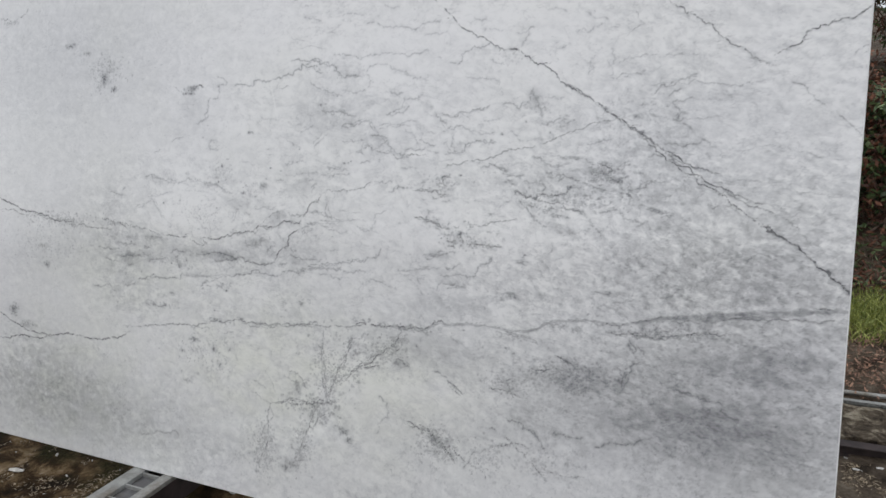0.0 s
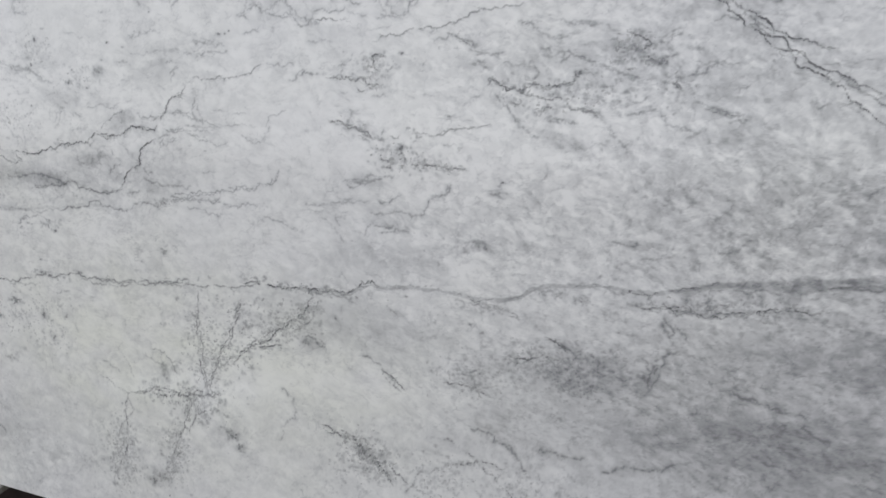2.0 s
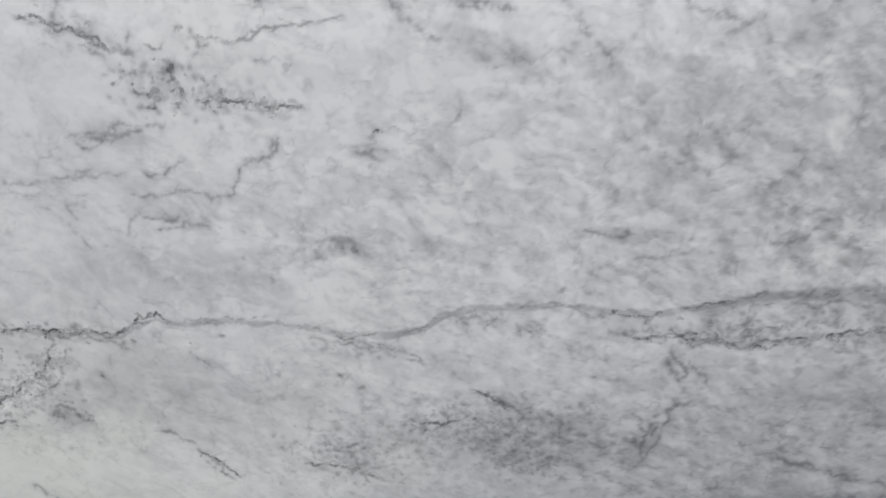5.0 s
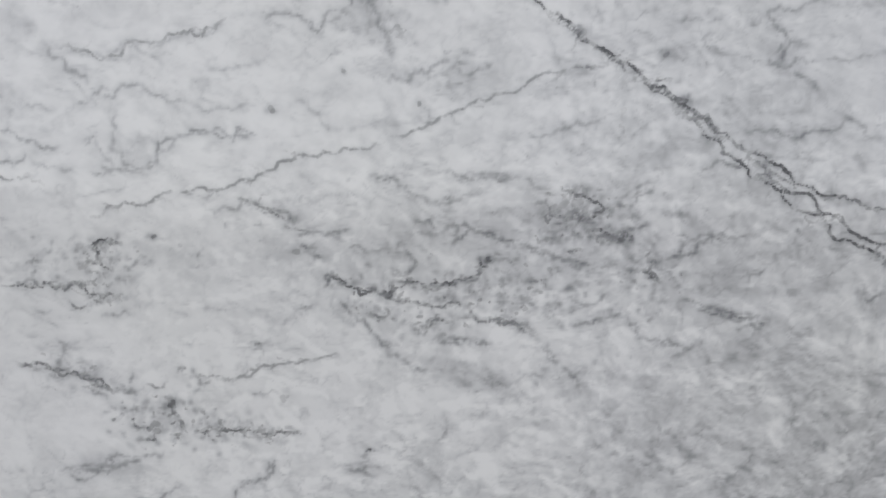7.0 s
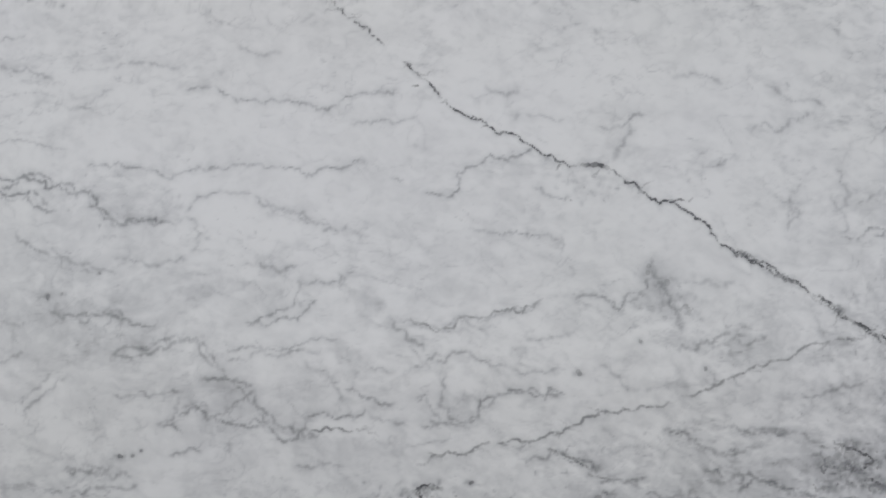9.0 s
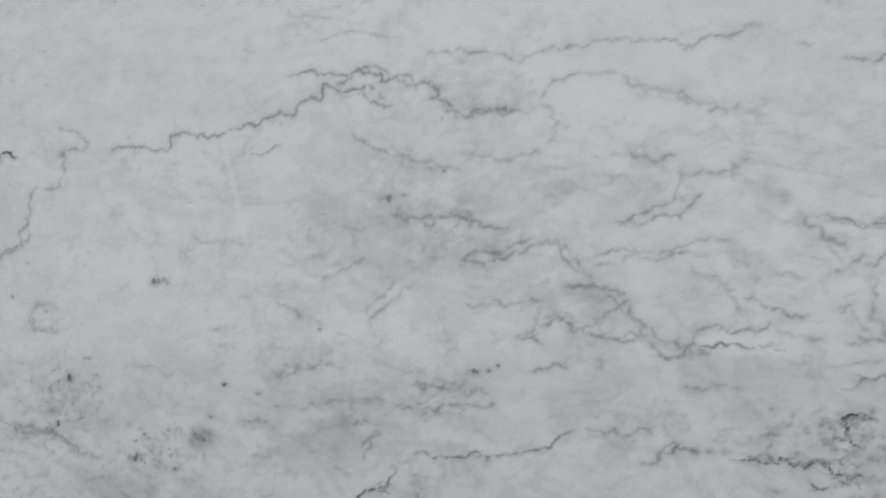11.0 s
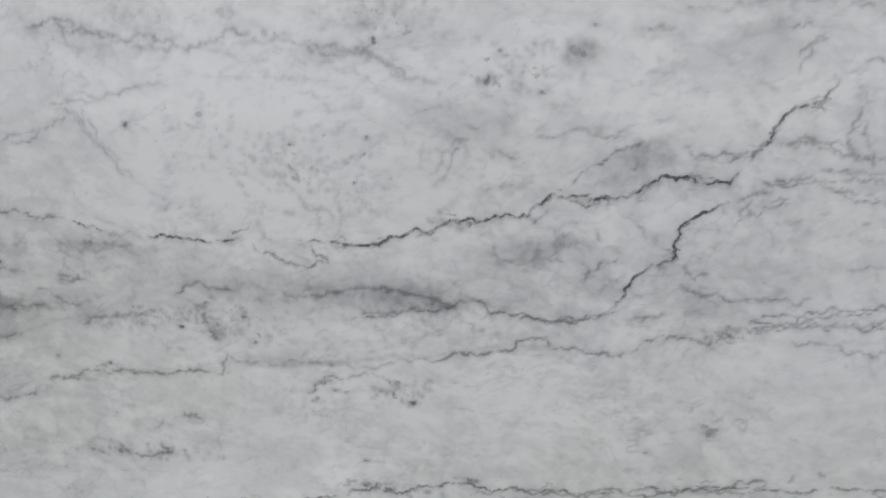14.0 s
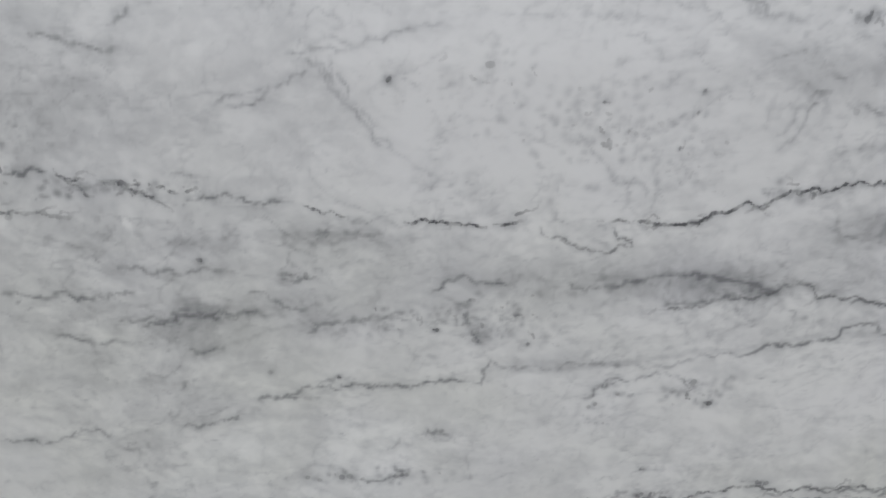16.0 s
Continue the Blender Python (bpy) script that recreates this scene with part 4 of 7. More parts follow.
line(2.0, 0.45, 0.25, -0.768, 1.106, -0.751, 1.103)
line(2.0, 0.5, 0.25, -0.717, 1.105, -0.711, 1.091)
line(2.0, 0.5, 0.25, -0.763, 1.074, -0.760, 1.082, -0.742, 1.091)
line(2.0, 0.45, 0.25, -0.774, 1.083, -0.763, 1.077)
line(2.0, 0.45, 0.25, -0.643, 1.198, -0.621, 1.189, -0.605, 1.189)
line(2.0, 0.55, 0.25, -0.621, 1.214, -0.605, 1.211)
line(2.0, 0.45, 0.25, -0.605, 1.200, -0.599, 1.205)
line(2.0, 0.5, 0.25, -0.643, 1.170, -0.627, 1.172)
line(2.0, 0.55, 0.25, -0.599, 1.180, -0.593, 1.169)
line(2.0, 0.6, 0.25, -0.574, 1.177, -0.566, 1.169)
line(2.0, 0.5, 0.25, -0.615, 1.158, -0.604, 1.159)
line(2.0, 0.45, 0.25, -0.556, 1.210, -0.540, 1.221)
line(2.0, 0.45, 0.25, -0.572, 1.202, -0.556, 1.204)
line(2.0, 0.5, 0.25, -0.549, 1.137, -0.538, 1.138, -0.526, 1.125)
line(2.0, 0.65, 0.25, -1.090, 1.175, -1.090, 1.169)
line(2.0, 0.65, 0.25, -1.096, 1.172, -1.091, 1.164)
line(2.0, 0.75, 0.25, -1.078, 1.178, -1.065, 1.172)
line(2.0, 0.6, 0.25, -1.110, 1.149, -1.104, 1.155, -1.090, 1.152)
line(2.0, 0.55, 0.25, -1.088, 1.163, -1.087, 1.152, -1.076, 1.146)
line(2.0, 0.5, 0.25, -1.141, 1.132, -1.128, 1.126, -1.118, 1.135, -1.100, 1.133)
line(2.0, 0.45, 0.25, -1.171, 1.131, -1.150, 1.132)
line(2.0, 0.5, 0.25, -1.124, 1.117, -1.118, 1.108, -1.103, 1.111)
line(2.0, 0.5, 0.25, -1.093, 1.123, -1.091, 1.114)
line(2.0, 0.5, 0.25, -1.076, 1.120, -1.069, 1.122)
line(2.0, 0.55, 0.25, -1.129, 1.036, -1.117, 1.038)
line(2.0, 0.45, 0.25, -1.121, 1.024, -1.104, 1.017)
line(2.0, 0.45, 0.25, -1.089, 1.017, -1.065, 1.017)
line(2.0, 0.45, 0.25, -1.052, 1.026, -1.035, 1.023, -1.031, 1.035)
line(2.0, 0.5, 0.25, -1.019, 1.038, -1.012, 1.044)
line(2.4, 0.5, 0.25, -2.112, 0.569, -2.069, 0.563, -2.103, 0.548)
line(2.4, 0.45, 0.25, -1.658, 0.495, -1.622, 0.493, -1.588, 0.444)
line(2.4, 0.3, 0.25, -1.813, 0.439, -1.757, 0.416)
line(2.4, 0.5, 0.25, -1.721, 0.371, -1.663, 0.392, -1.635, 0.402)
line(2.4, 0.6, 0.25, -1.645, 0.395, -1.590, 0.394, -1.537, 0.394)
line(2.4, 0.65, 0.25, -1.572, 0.388, -1.519, 0.400, -1.466, 0.416)
line(2.4, 0.5, 0.25, -1.546, 0.382, -1.538, 0.344, -1.558, 0.293)
line(2.4, 0.5, 0.25, -1.538, 0.352, -1.502, 0.366)
line(2.4, 0.5, 0.25, -1.741, 0.355, -1.752, 0.328)
line(2.4, 0.4, 0.25, -1.754, 0.287, -1.777, 0.242)
line(2.4, 0.6, 0.25, -1.748, 0.231, -1.760, 0.195, -1.781, 0.165)
line(2.4, 0.5, 0.25, -1.595, 0.265, -1.587, 0.239, -1.606, 0.219)
line(2.4, 0.6, 0.25, -1.521, 0.590, -1.513, 0.576)
line(2.4, 0.5, 0.25, -1.517, 0.561, -1.511, 0.517)
line(2.4, 0.55, 0.25, -1.410, 0.648, -1.420, 0.589)
line(2.4, 0.6, 0.25, -1.438, 0.543, -1.463, 0.532)
line(2.4, 0.5, 0.25, -1.482, 0.461, -1.491, 0.437, -1.509, 0.423)
line(2.4, 0.6, 0.25, -1.363, 0.546, -1.299, 0.560)
line(2.4, 0.5, 0.25, -1.268, 0.596, -1.222, 0.630)
line(2.4, 0.5, 0.25, -1.291, 0.600, -1.347, 0.578)
line(2.4, 0.45, 0.25, -1.206, 0.674, -1.221, 0.644)
line(2.4, 0.45, 0.25, -1.237, 0.600, -1.191, 0.579)
line(2.4, 0.55, 0.25, -1.460, 0.328, -1.435, 0.317)
line(2.4, 0.5, 0.25, -1.418, 0.298, -1.401, 0.286)
line(2.4, 0.3, 0.25, -2.390, 0.138, -2.266, 0.172, -2.182, 0.197)
line(2.4, 0.35, 0.25, -2.194, 0.194, -2.173, 0.172)
line(2.4, 0.55, 0.25, -1.108, 0.368, -1.093, 0.342, -1.056, 0.328)
line(2.4, 0.5, 0.25, -1.071, 0.311, -1.034, 0.300)
line(2.4, 0.45, 0.25, -1.052, 0.532, -1.016, 0.504)
line(2.4, 0.5, 0.25, -0.718, 0.661, -0.676, 0.643)
line(2.4, 0.45, 0.25, -0.787, 0.432, -0.768, 0.423)
line(2.4, 0.45, 0.25, -0.918, 0.413, -0.891, 0.411)
line(2.4, 0.45, 0.25, -0.889, 0.357, -0.876, 0.373)
line(2.4, 0.45, 0.25, -0.682, 0.548, -0.670, 0.544)
line(1.8, 0.45, 0.25, -2.003, 0.852, -1.977, 0.858, -1.947, 0.863, -1.926, 0.866, -1.902, 0.871, -1.882, 0.880)
line(1.8, 0.5, 0.25, -2.174, 0.866, -2.161, 0.867)
line(1.8, 0.5, 0.25, -2.130, 0.857, -2.119, 0.848)
line(1.8, 0.5, 0.25, -2.026, 0.768, -2.021, 0.765)
line(1.8, 0.45, 0.25, -1.968, 0.783, -1.953, 0.773)
cloud(-2.158, 0.822, 0.0132, 0.0119, 0.3)
cloud(-2.416, 0.931, 0.0147, 0.0073, 0.3)
cloud(-2.420, 0.863, 0.0255, 0.0079, 0.25)
spot(-2.093, 1.477, 0.0345, 0.0086, 0.7)
cloud(-2.865, 0.178, 0.7028, 0.2219, 0.3)
cloud(-2.219, 0.324, 0.6510, 0.1775, 0.12)
cloud(-0.360, 0.724, 0.2685, 0.0763, 0.12)
cloud(-1.991, 0.681, 0.3998, 0.0347, 0.08)
cloud(-1.330, 1.426, 0.1025, 0.0825, 0.14)
cloud(-1.235, 1.267, 0.1386, 0.0374, 0.08)
cloud(-0.925, 1.170, 0.3021, 0.0487, 0.1)
band(30, 0.07, -1.935, 1.082, -1.901, 1.072, -1.873, 1.067)
band(40, 0.05, -2.163, 1.317, -2.144, 1.252)
band(30, 0.06, -1.606, 1.394, -1.616, 1.410)
cloud(-2.148, 1.205, 0.0483, 0.0792, -0.12)
cloud(-1.683, 1.377, 0.0446, 0.0320, -0.12)
cloud(-1.538, 1.241, 0.0601, 0.0262, -0.1)
cloud(-1.436, 1.316, 0.0677, 0.0196, 0.06)
cloud(-1.847, 1.210, 0.1378, 0.0358, 0.08)
cloud(-1.319, 1.242, 0.0333, 0.0755, 0.1)
cloud(-0.084, 0.570, 0.1323, 0.2298, 0.16)
cloud(-0.119, 0.725, 0.1452, 0.0862, 0.08)
cloud(-0.560, 1.030, 0.0278, 0.0209, 0.14)
cloud(-0.232, 0.423, 0.2409, 0.1211, 0.2)
cloud(-0.377, 0.505, 0.2688, 0.0933, 0.1)
cloud(-1.489, 1.461, 0.1252, 0.0898, 0.12)
cloud(-0.242, 0.949, 0.1105, 0.1093, 0.12)
cloud(-1.752, 0.916, 0.0593, 0.0304, 0.1)
cloud(-1.877, 1.351, 0.0833, 0.0379, -0.12)
band(6, 0.12, -2.312, 0.771, -2.220, 0.783, -2.152, 0.786, -2.084, 0.796, -1.993, 0.805, -1.916, 0.811, -1.842, 0.829, -1.793, 0.829, -1.745, 0.827, -1.710, 0.826, -1.652, 0.842, -1.602, 0.852, -1.580, 0.856, -1.531, 0.866, -1.486, 0.864, -1.450, 0.867)
cloud(-1.604, 0.872, 0.0391, 0.0087, 0.15)
cloud(-1.106, 0.598, 0.1728, 0.0485, 0.1)
cloud(-2.533, 0.932, 0.0830, 0.1553, 0.12)
# finer threads, plates and stains
thread(1.5, 0.35, -1.488, 1.562, -1.456, 1.562, -1.414, 1.553, -1.372, 1.549, -1.316, 1.552, -1.296, 1.558, -1.247, 1.552, -1.206, 1.544, -1.179, 1.548, -1.162, 1.557, -1.148, 1.555)
thread(1.7, 0.35, -1.366, 1.652, -1.320, 1.648, -1.302, 1.634, -1.268, 1.630, -1.247, 1.634, -1.226, 1.629, -1.206, 1.621, -1.178, 1.625, -1.150, 1.640, -1.109, 1.643)
thread(2, 0.2, -1.514, 1.636, -1.482, 1.643, -1.457, 1.655)
thread(1.6, 0.25, -1.165, 1.602, -1.124, 1.606, -1.083, 1.610)
thread(1.6, 0.45, -1.597, 1.539, -1.576, 1.543, -1.555, 1.548, -1.541, 1.546, -1.519, 1.533, -1.491, 1.532, -1.485, 1.522)
thread(1.6, 0.35, -1.597, 1.527, -1.565, 1.526, -1.547, 1.513, -1.526, 1.508)
thread(1.8, 0.35, -1.485, 1.520, -1.469, 1.502, -1.451, 1.488, -1.427, 1.491, -1.396, 1.487)
thread(2, 0.28, -1.365, 1.502, -1.351, 1.520, -1.323, 1.526, -1.296, 1.523, -1.268, 1.506, -1.230, 1.495, -1.217, 1.484, -1.190, 1.481)
thread(1.5, 0.42, -1.078, 1.517, -1.061, 1.513, -1.045, 1.511, -1.036, 1.519, -1.036, 1.539, -1.010, 1.549, -0.977, 1.551, -0.946, 1.568)
thread(1.5, 0.25, -1.118, 1.535, -1.101, 1.533)
thread(1.5, 0.3, -0.999, 1.466, -0.979, 1.467, -0.963, 1.464, -0.934, 1.463, -0.921, 1.454)
thread(1.5, 0.2, -1.032, 1.472, -1.006, 1.467)
thread(1.7, 0.35, -1.296, 1.370, -1.272, 1.374, -1.252, 1.382, -1.241, 1.384, -1.231, 1.401, -1.229, 1.415, -1.211, 1.413, -1.180, 1.413, -1.160, 1.424)
thread(1.5, 0.2, -1.101, 1.368, -1.085, 1.361, -1.055, 1.357, -1.045, 1.367, -1.022, 1.367, -0.996, 1.373, -0.973, 1.371, -0.956, 1.374, -0.946, 1.388)
thread(1.5, 0.35, -0.904, 1.387, -0.887, 1.391, -0.871, 1.388, -0.856, 1.373, -0.845, 1.391, -0.823, 1.396, -0.812, 1.410, -0.818, 1.433)
thread(2.5, 0.25, -0.812, 1.410, -0.768, 1.402, -0.723, 1.403)
thread(2, 0.35, -0.809, 1.407, -0.797, 1.387, -0.789, 1.364, -0.788, 1.348)
thread(3, 0.3, -0.818, 1.430, -0.814, 1.410, -0.800, 1.397)
thread(1.7, 0.3, -1.316, 1.331, -1.289, 1.340, -1.248, 1.336, -1.218, 1.344, -1.181, 1.347)
thread(2, 0.32, -1.453, 1.332, -1.418, 1.340, -1.384, 1.351, -1.353, 1.349, -1.343, 1.330, -1.316, 1.304, -1.296, 1.290, -1.279, 1.270, -1.255, 1.249, -1.236, 1.240, -1.209, 1.236)
thread(1.7, 0.3, -1.370, 1.271, -1.353, 1.270, -1.339, 1.261, -1.316, 1.265, -1.296, 1.273)
thread(1.7, 0.3, -1.336, 1.261, -1.316, 1.251, -1.282, 1.256, -1.269, 1.249)
thread(1.5, 0.45, -1.219, 1.257, -1.202, 1.262, -1.189, 1.255, -1.166, 1.256, -1.152, 1.265)
thread(2, 0.3, -1.149, 1.261, -1.123, 1.251, -1.103, 1.245)
thread(1.5, 0.35, -1.090, 1.272, -1.077, 1.281)
thread(1.8, 0.35, -1.083, 1.280, -1.067, 1.257, -1.058, 1.247, -1.087, 1.246)
thread(1.6, 0.42, -1.032, 1.248, -1.022, 1.253, -1.018, 1.267, -1.005, 1.277, -0.985, 1.284, -0.959, 1.279, -0.930, 1.281, -0.921, 1.278)
thread(1.6, 0.3, -1.069, 1.318, -1.049, 1.329, -1.023, 1.322, -0.984, 1.310, -0.946, 1.304, -0.920, 1.306)
thread(1.7, 0.4, -1.175, 1.288, -1.159, 1.284, -1.149, 1.277, -1.116, 1.272)
thread(2, 0.22, -1.181, 1.327, -1.148, 1.310, -1.115, 1.306)
thread(2, 0.25, -1.106, 1.306, -1.086, 1.312, -1.069, 1.321)
thread(2, 0.25, -0.964, 1.341, -0.925, 1.344, -0.912, 1.341)
thread(1.4, 0.35, -1.000, 1.224, -0.974, 1.217, -0.961, 1.220)
thread(1.6, 0.4, -0.942, 1.217, -0.924, 1.206, -0.911, 1.204)
thread(1.8, 0.4, -0.811, 1.237, -0.789, 1.234, -0.771, 1.218, -0.753, 1.211)
thread(2, 0.42, -0.791, 1.326, -0.769, 1.330, -0.746, 1.334)
thread(2, 0.3, -0.733, 1.337, -0.714, 1.340)
thread(2, 0.25, -0.969, 1.600, -0.935, 1.604, -0.909, 1.599)
thread(2, 0.3, -0.870, 1.588, -0.836, 1.593, -0.813, 1.599)
thread(2.5, 0.25, -0.836, 1.593, -0.848, 1.563, -0.855, 1.547)
thread(1.8, 0.3, -0.754, 1.537, -0.728, 1.539, -0.715, 1.549)
thread(1.8, 0.25, -0.694, 1.575, -0.655, 1.580, -0.635, 1.589, -0.628, 1.599)
thread(2, 0.2, -0.662, 1.465, -0.654, 1.504, -0.640, 1.513)
thread(1.5, 0.25, -1.603, 1.722, -1.585, 1.725, -1.570, 1.730)
thread(1.7, 0.3, -1.546, 1.774, -1.520, 1.764)
thread(1.7, 0.22, -1.531, 1.452, -1.517, 1.438, -1.496, 1.434, -1.478, 1.432)
thread(2, 0.2, -1.593, 1.377, -1.561, 1.375)
thread(2, 0.22, -1.509, 1.374, -1.467, 1.379, -1.453, 1.384, -1.426, 1.370)
thread(2, 0.2, -1.370, 1.284, -1.383, 1.255, -1.400, 1.251)
thread(2, 0.22, -1.502, 1.200, -1.464, 1.202, -1.427, 1.189)
thread(2, 0.22, -1.587, 1.181, -1.546, 1.184, -1.498, 1.181, -1.450, 1.191)
thread(2, 0.3, -0.656, 1.272, -0.618, 1.278, -0.587, 1.287)
thread(2.5, 0.3, -0.714, 1.236, -0.677, 1.232, -0.641, 1.222)
thread(2, 0.3, -0.767, 1.180, -0.736, 1.186, -0.687, 1.173)
patch(0.1, -1.484, 1.527, -1.414, 1.528, -1.385, 1.513, -1.364, 1.492, -1.434, 1.491, -1.469, 1.502)
patch(0.13, -1.188, 1.353, -1.155, 1.333, -1.116, 1.303, -1.155, 1.307, -1.165, 1.284, -1.178, 1.314)
patch(0.13, -1.174, 1.403, -1.147, 1.409, -1.117, 1.381, -1.154, 1.379)
patch(0.12, -1.156, 1.281, -1.129, 1.273, -1.123, 1.254, -1.149, 1.261)
patch(0.08, -1.594, 1.423, -1.509, 1.407, -1.412, 1.371, -1.370, 1.351, -1.350, 1.271, -1.418, 1.285, -1.522, 1.354, -1.593, 1.382)
thread(1.7, 0.45, -1.893, 1.479, -1.878, 1.485, -1.853, 1.484, -1.835, 1.478, -1.814, 1.475, -1.810, 1.495, -1.793, 1.498, -1.773, 1.489, -1.746, 1.489, -1.733, 1.495, -1.716, 1.495, -1.706, 1.502, -1.697, 1.497, -1.681, 1.506, -1.665, 1.512, -1.646, 1.507, -1.639, 1.521, -1.618, 1.522, -1.610, 1.540, -1.599, 1.535, -1.570, 1.530, -1.558, 1.535)
thread(1.9, 0.42, -1.654, 1.552, -1.617, 1.551, -1.581, 1.546, -1.563, 1.554, -1.546, 1.554, -1.529, 1.542, -1.506, 1.537, -1.484, 1.531, -1.476, 1.521, -1.465, 1.506, -1.446, 1.489, -1.425, 1.494, -1.393, 1.491, -1.352, 1.489)
thread(1.8, 0.4, -1.558, 1.535, -1.546, 1.525, -1.535, 1.513)
thread(2, 0.3, -1.974, 1.515, -1.944, 1.509, -1.926, 1.496, -1.941, 1.486, -1.960, 1.484)
thread(2, 0.35, -1.960, 1.481, -1.966, 1.452, -1.968, 1.442, -2.003, 1.443, -2.016, 1.419, -2.023, 1.392, -2.029, 1.369, -2.053, 1.360, -2.073, 1.354)
thread(1.9, 0.32, -1.269, 1.514, -1.255, 1.503, -1.232, 1.496, -1.200, 1.485)
thread(2, 0.28, -1.201, 1.474, -1.187, 1.476, -1.170, 1.481)
thread(1.9, 0.32, -1.532, 1.388, -1.515, 1.376, -1.498, 1.380, -1.476, 1.381, -1.465, 1.385, -1.449, 1.379, -1.433, 1.369, -1.417, 1.366, -1.399, 1.373)
thread(2, 0.32, -1.450, 1.332, -1.418, 1.332, -1.397, 1.341, -1.376, 1.347, -1.346, 1.346, -1.336, 1.331, -1.324, 1.312)
thread(1.8, 0.38, -1.291, 1.363, -1.282, 1.368, -1.263, 1.365, -1.249, 1.373, -1.230, 1.369, -1.223, 1.378, -1.216, 1.387, -1.207, 1.392)
thread(2, 0.32, -1.316, 1.325, -1.292, 1.323, -1.275, 1.339, -1.268, 1.329, -1.240, 1.333, -1.226, 1.335, -1.204, 1.329)
thread(2.2, 0.38, -1.347, 1.302, -1.322, 1.303, -1.298, 1.298, -1.283, 1.296)
thread(1.8, 0.28, -1.451, 1.285, -1.419, 1.290, -1.388, 1.287, -1.367, 1.287)
thread(1.9, 0.38, -1.394, 1.249, -1.368, 1.241)
thread(1.9, 0.4, -1.373, 1.260, -1.352, 1.271, -1.340, 1.263, -1.328, 1.255, -1.304, 1.249, -1.284, 1.247, -1.265, 1.247, -1.252, 1.232, -1.233, 1.232, -1.206, 1.237)
thread(3, 0.3, -1.283, 1.288, -1.277, 1.262, -1.265, 1.249)
thread(1.8, 0.3, -1.384, 1.215, -1.364, 1.219, -1.344, 1.218)
thread(1.7, 0.32, -1.508, 1.199, -1.475, 1.196, -1.453, 1.203)
thread(2.2, 0.32, -1.520, 1.176, -1.498, 1.175, -1.475, 1.177, -1.453, 1.181, -1.421, 1.182)
thread(2, 0.2, -1.676, 1.176, -1.614, 1.180, -1.566, 1.179, -1.520, 1.176)
thread(1.8, 0.28, -1.503, 1.166, -1.459, 1.170, -1.453, 1.178)
line(1.4, 0.46, 0.2, -1.510, 1.126, -1.488, 1.122, -1.455, 1.123, -1.423, 1.128, -1.396, 1.131, -1.376, 1.136, -1.350, 1.152, -1.330, 1.158)
thread(1.8, 0.35, -1.330, 1.158, -1.301, 1.159, -1.277, 1.161, -1.263, 1.152)
thread(2, 0.38, -1.254, 1.137, -1.226, 1.140, -1.195, 1.139)
thread(2, 0.35, -1.280, 1.126, -1.261, 1.127, -1.254, 1.140, -1.235, 1.148)
thread(1.8, 0.32, -1.568, 1.115, -1.562, 1.141, -1.546, 1.147)
thread(1.8, 0.28, -1.584, 1.156, -1.546, 1.156)
thread(2, 0.28, -2.128, 1.147, -2.078, 1.144, -2.038, 1.145, -1.968, 1.143)
thread(2.2, 0.28, -2.038, 1.143, -1.976, 1.135, -1.939, 1.111, -1.902, 1.103)
thread(1.9, 0.25, -1.675, 1.205, -1.650, 1.217, -1.613, 1.220, -1.589, 1.215)
thread(2, 0.2, -1.972, 1.289, -2.011, 1.286, -2.004, 1.261, -1.973, 1.261)
thread(2, 0.3, -1.721, 1.155, -1.686, 1.157)
thread(1.9, 0.25, -1.561, 1.264, -1.546, 1.281, -1.523, 1.297, -1.508, 1.309)
thread(2, 0.2, -1.530, 1.467, -1.508, 1.446, -1.480, 1.438, -1.448, 1.430)
thread(2, 0.2, -1.361, 1.451, -1.348, 1.469)
thread(2, 0.2, -1.870, 1.218, -1.821, 1.212, -1.800, 1.206)
thread(2, 0.2, -1.759, 1.243, -1.726, 1.237)
patch(-0.25, -1.738, 1.486, -1.732, 1.486, -1.716, 1.409, -1.707, 1.359, -1.712, 1.360, -1.722, 1.409)
cloud(-2.080, 1.408, 0.0484, 0.0608, 0.3)
cloud(-1.359, 1.409, 0.0250, 0.0212, 0.25)
cloud(-1.771, 1.133, 0.0174, 0.0135, 0.45)
cloud(-1.322, 1.294, 0.0291, 0.0261, 0.25)
thread(1.8, 0.3, -1.109, 1.365, -1.092, 1.362, -1.076, 1.357, -1.049, 1.356, -1.045, 1.368, -1.020, 1.369, -0.993, 1.371, -0.965, 1.373, -0.945, 1.383)
thread(1.8, 0.25, -0.894, 1.390, -0.872, 1.388, -0.862, 1.377, -0.851, 1.372, -0.848, 1.384, -0.824, 1.391)
thread(2, 0.25, -0.800, 1.388, -0.787, 1.369, -0.784, 1.346)
thread(1.8, 0.3, -1.081, 1.314, -1.068, 1.327, -1.046, 1.329, -1.024, 1.324, -1.003, 1.317)
thread(1.8, 0.25, -1.101, 1.336, -1.086, 1.319, -1.076, 1.311)
thread(1.8, 0.3, -1.059, 1.308, -1.058, 1.289, -1.062, 1.278, -1.054, 1.253, -1.037, 1.247, -1.020, 1.252, -1.022, 1.261, -1.007, 1.268, -1.000, 1.279, -0.978, 1.282, -0.950, 1.278, -0.925, 1.279)
thread(1.8, 0.35, -1.091, 1.276, -1.082, 1.281, -1.079, 1.284)
thread(1.8, 0.25, -1.079, 1.254, -1.060, 1.246, -1.020, 1.245)
thread(1.8, 0.38, -0.967, 1.202, -0.945, 1.205, -0.941, 1.216, -0.927, 1.212, -0.916, 1.205, -0.902, 1.203, -0.889, 1.191, -0.867, 1.182, -0.833, 1.185)
